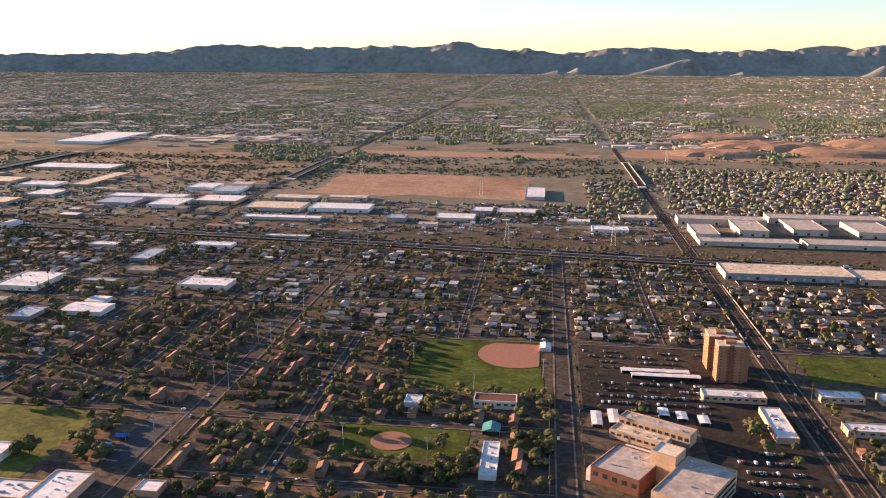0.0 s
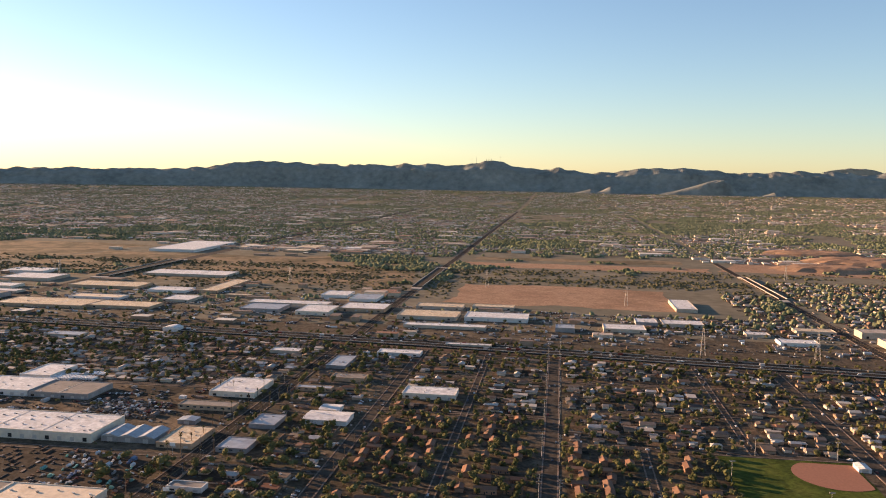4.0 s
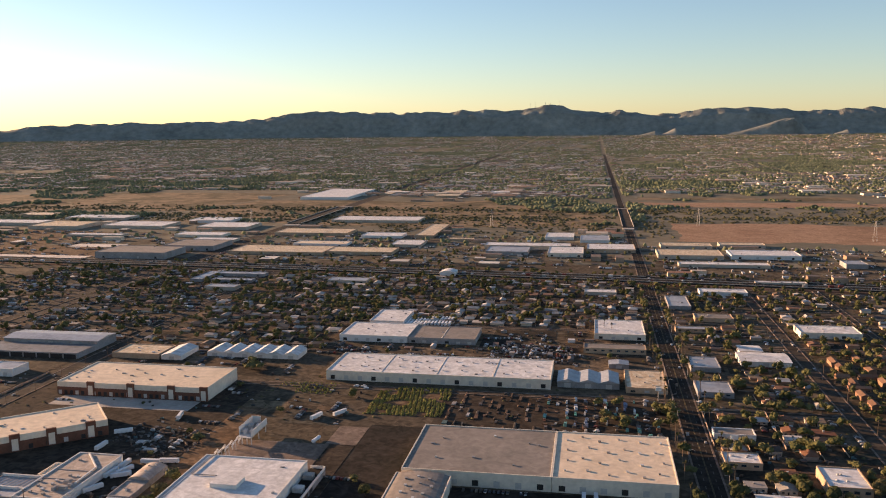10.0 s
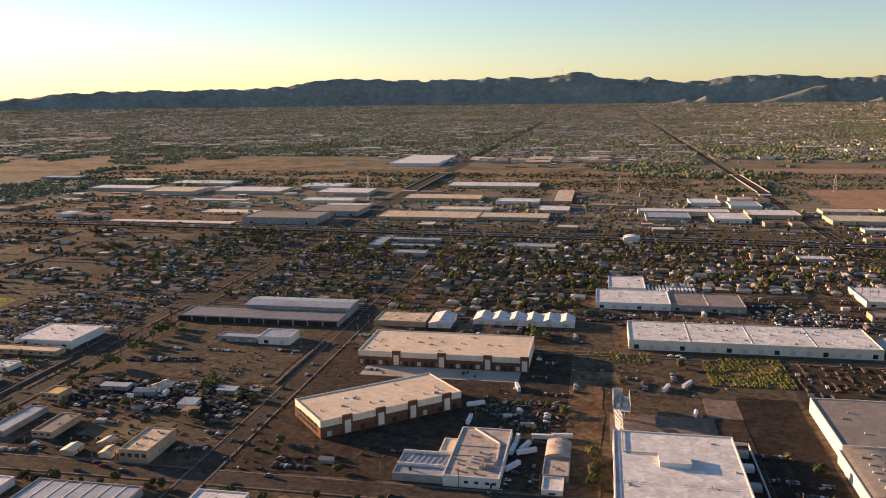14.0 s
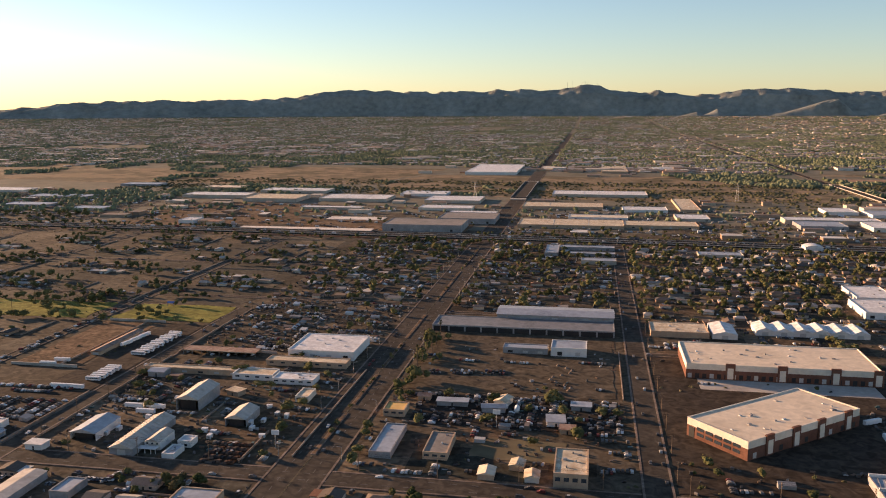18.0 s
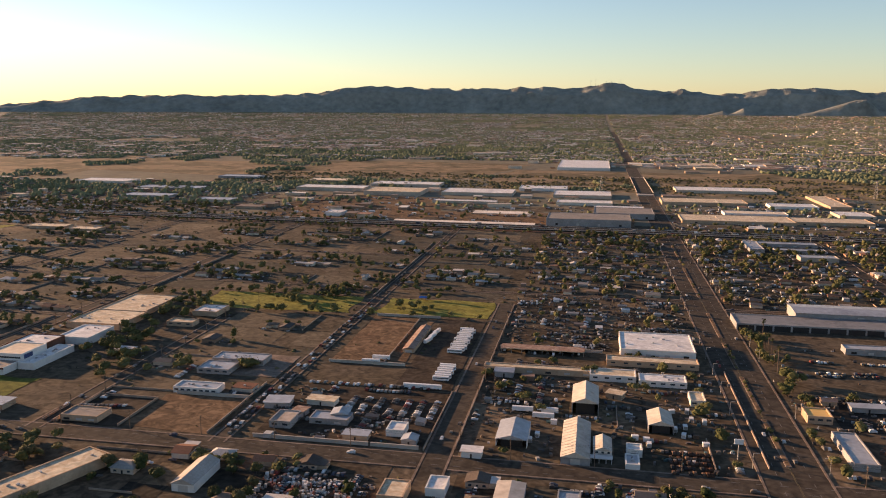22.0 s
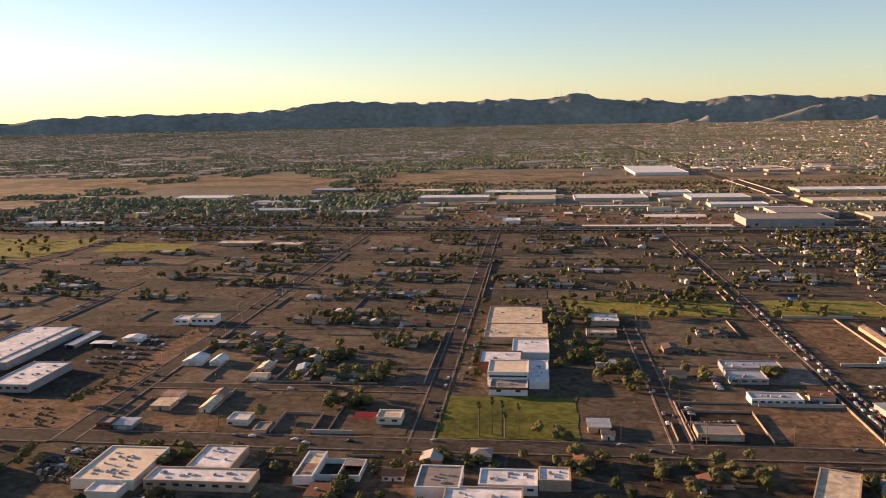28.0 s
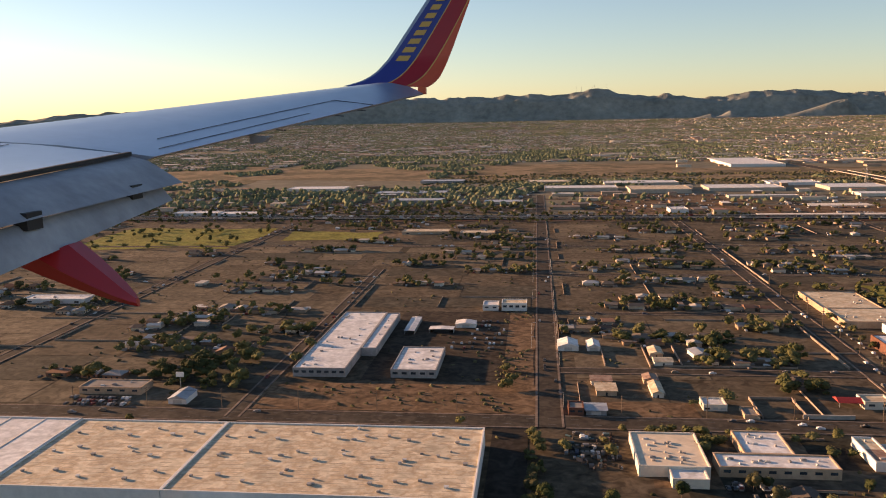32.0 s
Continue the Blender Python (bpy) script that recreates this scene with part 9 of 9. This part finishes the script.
wing = thing("aircraft_wing", "pale grey airliner wing with flaps lowered and a tall painted winglet", "wing", Matrix.Translation(WING))


def loft(sections):
    """Skins a run of equal closed sections."""
    s = Shape()
    k = len(sections[0])
    for sec in sections:
        s.v += [tuple(p) for p in sec]
    for i in range(len(sections) - 1):
        for j in range(k):
            s.f.append((i * k + j, i * k + (j + 1) % k, (i + 1) * k + (j + 1) % k, (i + 1) * k + j))
    s.f += [tuple(range(k - 1, -1, -1)), tuple(range((len(sections) - 1) * k, len(sections) * k))]
    return s


def smooth(ob):
    for p in ob.data.polygons:
        p.use_smooth = True
    ob.data.set_sharp_from_angle(angle=radians(35))
    return ob


def airfoil(y, te, le, zte, zc, thick):
    """One section: trailing edge, upper skin over the crest to the leading edge, and back underneath."""
    c = te - le
    up = [(te, zte), (te - 0.25 * c, zte + 0.62 * (zc - zte)), (te - 0.5 * c, zte + 0.95 * (zc - zte)), (te - 0.68 * c, zc), (te - 0.85 * c, zc - 0.12 * thick), (te - 0.96 * c, zc - 0.36 * thick), (le, zc - 0.62 * thick)]
    low = [(te - 0.95 * c, zc - 0.85 * thick), (te - 0.7 * c, zc - 1.05 * thick), (te - 0.35 * c, zte - 0.25 * thick - 0.02), (te - 0.02 * c, zte - 0.03)]
    return [(x, y, z) for x, z in up + low]


def te_x(y):
    return -2.03 - 0.1925 * (15.5 - y) if y > 7.5 else -3.80 + 0.02 * (7.5 - y)


def le_x(y):
    return -3.22 - 0.52 * (15.5 - y)


def te_z(y):
    return 0.48 - 0.094 * (15.5 - y) if y > 7.5 else -0.238 - 0.036 * (7.5 - y)


def crest_z(y):
    return 0.69 - 0.0957 * (15.5 - y)


outer = [airfoil(y, te_x(y), le_x(y), te_z(y), crest_z(y), 0.05 + 0.105 * (te_x(y) - le_x(y))) for y in (7.55, 8.5, 9.5, 10.5, 11.5, 12.5, 13.5, 14.5, 15.1, 15.5)]
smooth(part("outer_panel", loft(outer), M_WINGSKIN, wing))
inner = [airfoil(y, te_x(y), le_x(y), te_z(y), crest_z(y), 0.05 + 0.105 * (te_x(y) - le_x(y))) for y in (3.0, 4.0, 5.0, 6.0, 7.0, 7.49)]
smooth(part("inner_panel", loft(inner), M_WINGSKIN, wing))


def strip(y0, y1, f0, f1, wide, lift=0.006):
    """A thin dark joint on the upper skin from one station to another, at shares of the chord from the trailing edge."""
    pts = []
    for t in np.linspace(0, 1, 14):
        y, f = y0 + (y1 - y0) * t, f0 + (f1 - f0) * t
        c = te_x(y) - le_x(y)
        r = f / 0.25 * 0.62 if f < 0.25 else 0.62 + (f - 0.25) / 0.25 * 0.33
        pts.append((te_x(y) - f * c, y, te_z(y) + r * (crest_z(y) - te_z(y)) + lift))
    return loft([[(x - wide, y, z - wide), (x + wide, y, z - wide), (x + wide, y, z + wide), (x - wide, y, z + wide)] for x, y, z in pts])


part("aileron_hinge_line", strip(8.35, 12.65, 0.14, 0.215, 0.0028), M_SEAL, wing)
part("aileron_end_gap", strip(12.65, 13.0, 0.215, 0.0, 0.004), M_SEAL, wing)
part("tab_line", strip(7.9, 11.3, 0.05, 0.085, 0.0025), M_SEAL, wing)
part("panel_joint", strip(6.2, 7.4, 0.30, 0.31, 0.0025), M_SEAL, wing)
for y in (9.9, 11.6, 12.4):
    part("static_wick", Shape().beam((te_x(y), y, te_z(y) - 0.02), (te_x(y) + 0.12, y, te_z(y) - 0.03), 0.006), M_SEAL, wing)
part("hinge_fairing", loft([[(te_x(9.6) - 0.15 + dx * 0.1, y, te_z(9.6) - 0.05 - dz) for dx, dz in ((0, 0), (2.4, 0.02), (1.6, 0.08), (0, 0.1))] for y in (9.52, 9.68)]), M_FLAP, wing)


def plate(front, back, y0, y1, f2, b2, thick):
    """A flap panel between two stations: its front and back edges as x, z at each."""
    secs = []
    for y, (fx, fz), (bx_, bz) in ((y0, front, back), (y1, f2, b2)):
        mx, mz = (fx + bx_) / 2, (fz + bz) / 2
        nx, nz = -(bz - fz), (bx_ - fx)
        n = math.hypot(nx, nz)
        nx, nz = nx / n * thick, nz / n * thick
        secs.append([(fx, y, fz - 0.01), (fx * 0.7 + bx_ * 0.3 + nx, y, fz * 0.7 + bz * 0.3 + nz), (mx + nx * 0.8, y, mz + nz * 0.8), (bx_, y, bz), (mx - nx, y, mz - nz), (fx * 0.8 + bx_ * 0.2 - nx, y, fz * 0.8 + bz * 0.2 - nz)])
    return loft(secs)


smooth(part("main_flap", plate((-3.74, -0.45), (-3.42, -0.64), 3.0, 7.48, (-3.76, -0.25), (-3.27, -0.51), 0.03), M_FLAP, wing))
smooth(part("aft_flap", plate((-3.47, -0.675), (-3.29, -1.01), 3.0, 7.28, (-3.44, -0.525), (-3.29, -0.655), 0.022), M_FLAP, wing))
part("flap_slot", Shape().beam((-3.745, 3.0, -0.43), (-3.765, 7.46, -0.235), 0.02), M_SEAL, wing)
for y, z in ((6.75, -0.53), (5.25, -0.59)):
    part("flap_bracket", Shape().box(-3.46, -3.36, y - 0.09, y + 0.09, z - 0.06, z + 0.06), M_SEAL, wing)
fair = []
for t, w in ((0.0, 0.16), (0.2, 0.17), (0.4, 0.16), (0.6, 0.14), (0.8, 0.11), (0.93, 0.07), (1.0, 0.03)):
    tx_, tz_ = -3.24 + t * 0.44, -0.78 - t * 0.40 + 0.05 * t * (1 - t)
    bx_, bz_ = -3.62 + t * 0.83, -0.945 - t * 0.295 - 0.05 * t * (1 - t)
    fair.append([(tx_, 5.5 - w * 0.5, tz_), (tx_, 5.5 + w * 0.5, tz_), ((tx_ + bx_) / 2, 5.5 + w, (tz_ + bz_) / 2), (bx_, 5.5 + w * 0.4, bz_), (bx_, 5.5 - w * 0.4, bz_), ((tx_ + bx_) / 2, 5.5 - w, (tz_ + bz_) / 2)])
smooth(part("flap_track_fairing", loft(fair), M_RED, wing, "red flap track fairing"))


# the winglet: a blend, then a raked blade in bands of colour
def blade(u, z):
    """A point of the winglet: u from leading to trailing edge, at height z."""
    le = float(np.interp(z, (0.64, 0.676, 0.73, 0.80, 0.875, 0.963, 1.15, 1.374, 1.967, 3.11), (-3.56, -3.42, -3.24, -3.10, -2.995, -2.907, -2.75, -2.59, -2.185, -1.40)))
    te = float(np.interp(z, (0.60, 0.64, 0.72, 0.82, 0.963, 1.324, 2.152, 3.11), (-2.05, -1.96, -1.84, -1.755, -1.683, -1.528, -1.217, -0.86)))
    y = 15.42 + 0.42 * min(1, max(0, (z - 0.6) / 0.5)) ** 0.6 + 0.12 * (z - 0.6)
    return le + (te - le) * u, y, z - 0.05 * u * max(0, 1 - (z - 0.64) / 0.6)


def band(name, u0, u1, material, z0=0.64, z1=3.11, t=0.05, label=""):
    """One painted band between two shares of the chord, which drift with height."""
    s = []
    for z in np.linspace(0, 1, 26) ** 1.8 * (z1 - z0) + z0:
        k = (z - 0.64) / 1.4
        p, q = min(1, u0[0] + (u0[1] - u0[0]) * k), min(1, u1[0] + (u1[1] - u1[0]) * k)
        a, b_ = blade(p, z), blade(max(q, p + 0.002), z)
        s.append([a, b_, (b_[0], b_[1] + t, b_[2]), (a[0], a[1] + t, a[2])])
    return smooth(part(name, loft(s), material, winglet, label))


core = []
for z in np.linspace(1.35, 3.05, 12):
    a, b_ = blade(0.1, z), blade(0.9, z)
    core.append([(a[0], a[1] + 0.018, z), (b_[0], b_[1] + 0.018, z), (b_[0], b_[1] + 0.036, z), (a[0], a[1] + 0.036, z)])
winglet = part("winglet", loft(core), M_BLUE, wing)
CAP, GOLD_A, GOLD_B, RED_A, RED_B = (0.035, 0.08), (0.40, 0.545), (0.422, 0.567), (0.72, 0.93), (0.742, 0.952)
band("leading_edge_cap", (0.0, 0.0), CAP, M_WINGSKIN)
band("blue_band", CAP, GOLD_A, M_BLUE)
band("gold_stripe", GOLD_A, GOLD_B, M_GOLD)
band("red_band", GOLD_B, RED_A, M_RED)
band("gold_stripe", RED_A, RED_B, M_GOLD, z1=2.35)
band("orange_band", RED_B, (1.0, 1.0), M_ORANGE, z1=2.37)
for i in range(9):
    z0 = 1.10 + i * 0.155
    s = []
    for z in (z0, z0 + 0.095):
        k = (z - 0.64) / 1.4
        m_ = (0.035 + 0.045 * k + 0.40 + 0.145 * k) / 2
        a, b_ = blade(m_ - 0.10, z), blade(m_ + 0.10, z)
        s.append([(a[0], a[1] - 0.012, a[2]), (b_[0], b_[1] - 0.012, b_[2]), (b_[0], b_[1] - 0.003, b_[2]), (a[0], a[1] - 0.003, a[2])])
    part("gold_bar", loft(s), M_GOLD, winglet)
part("tip_light", Shape().box(-2.14, -1.99, 15.45, 15.55, 0.46, 0.60), M_ORANGE, wing)
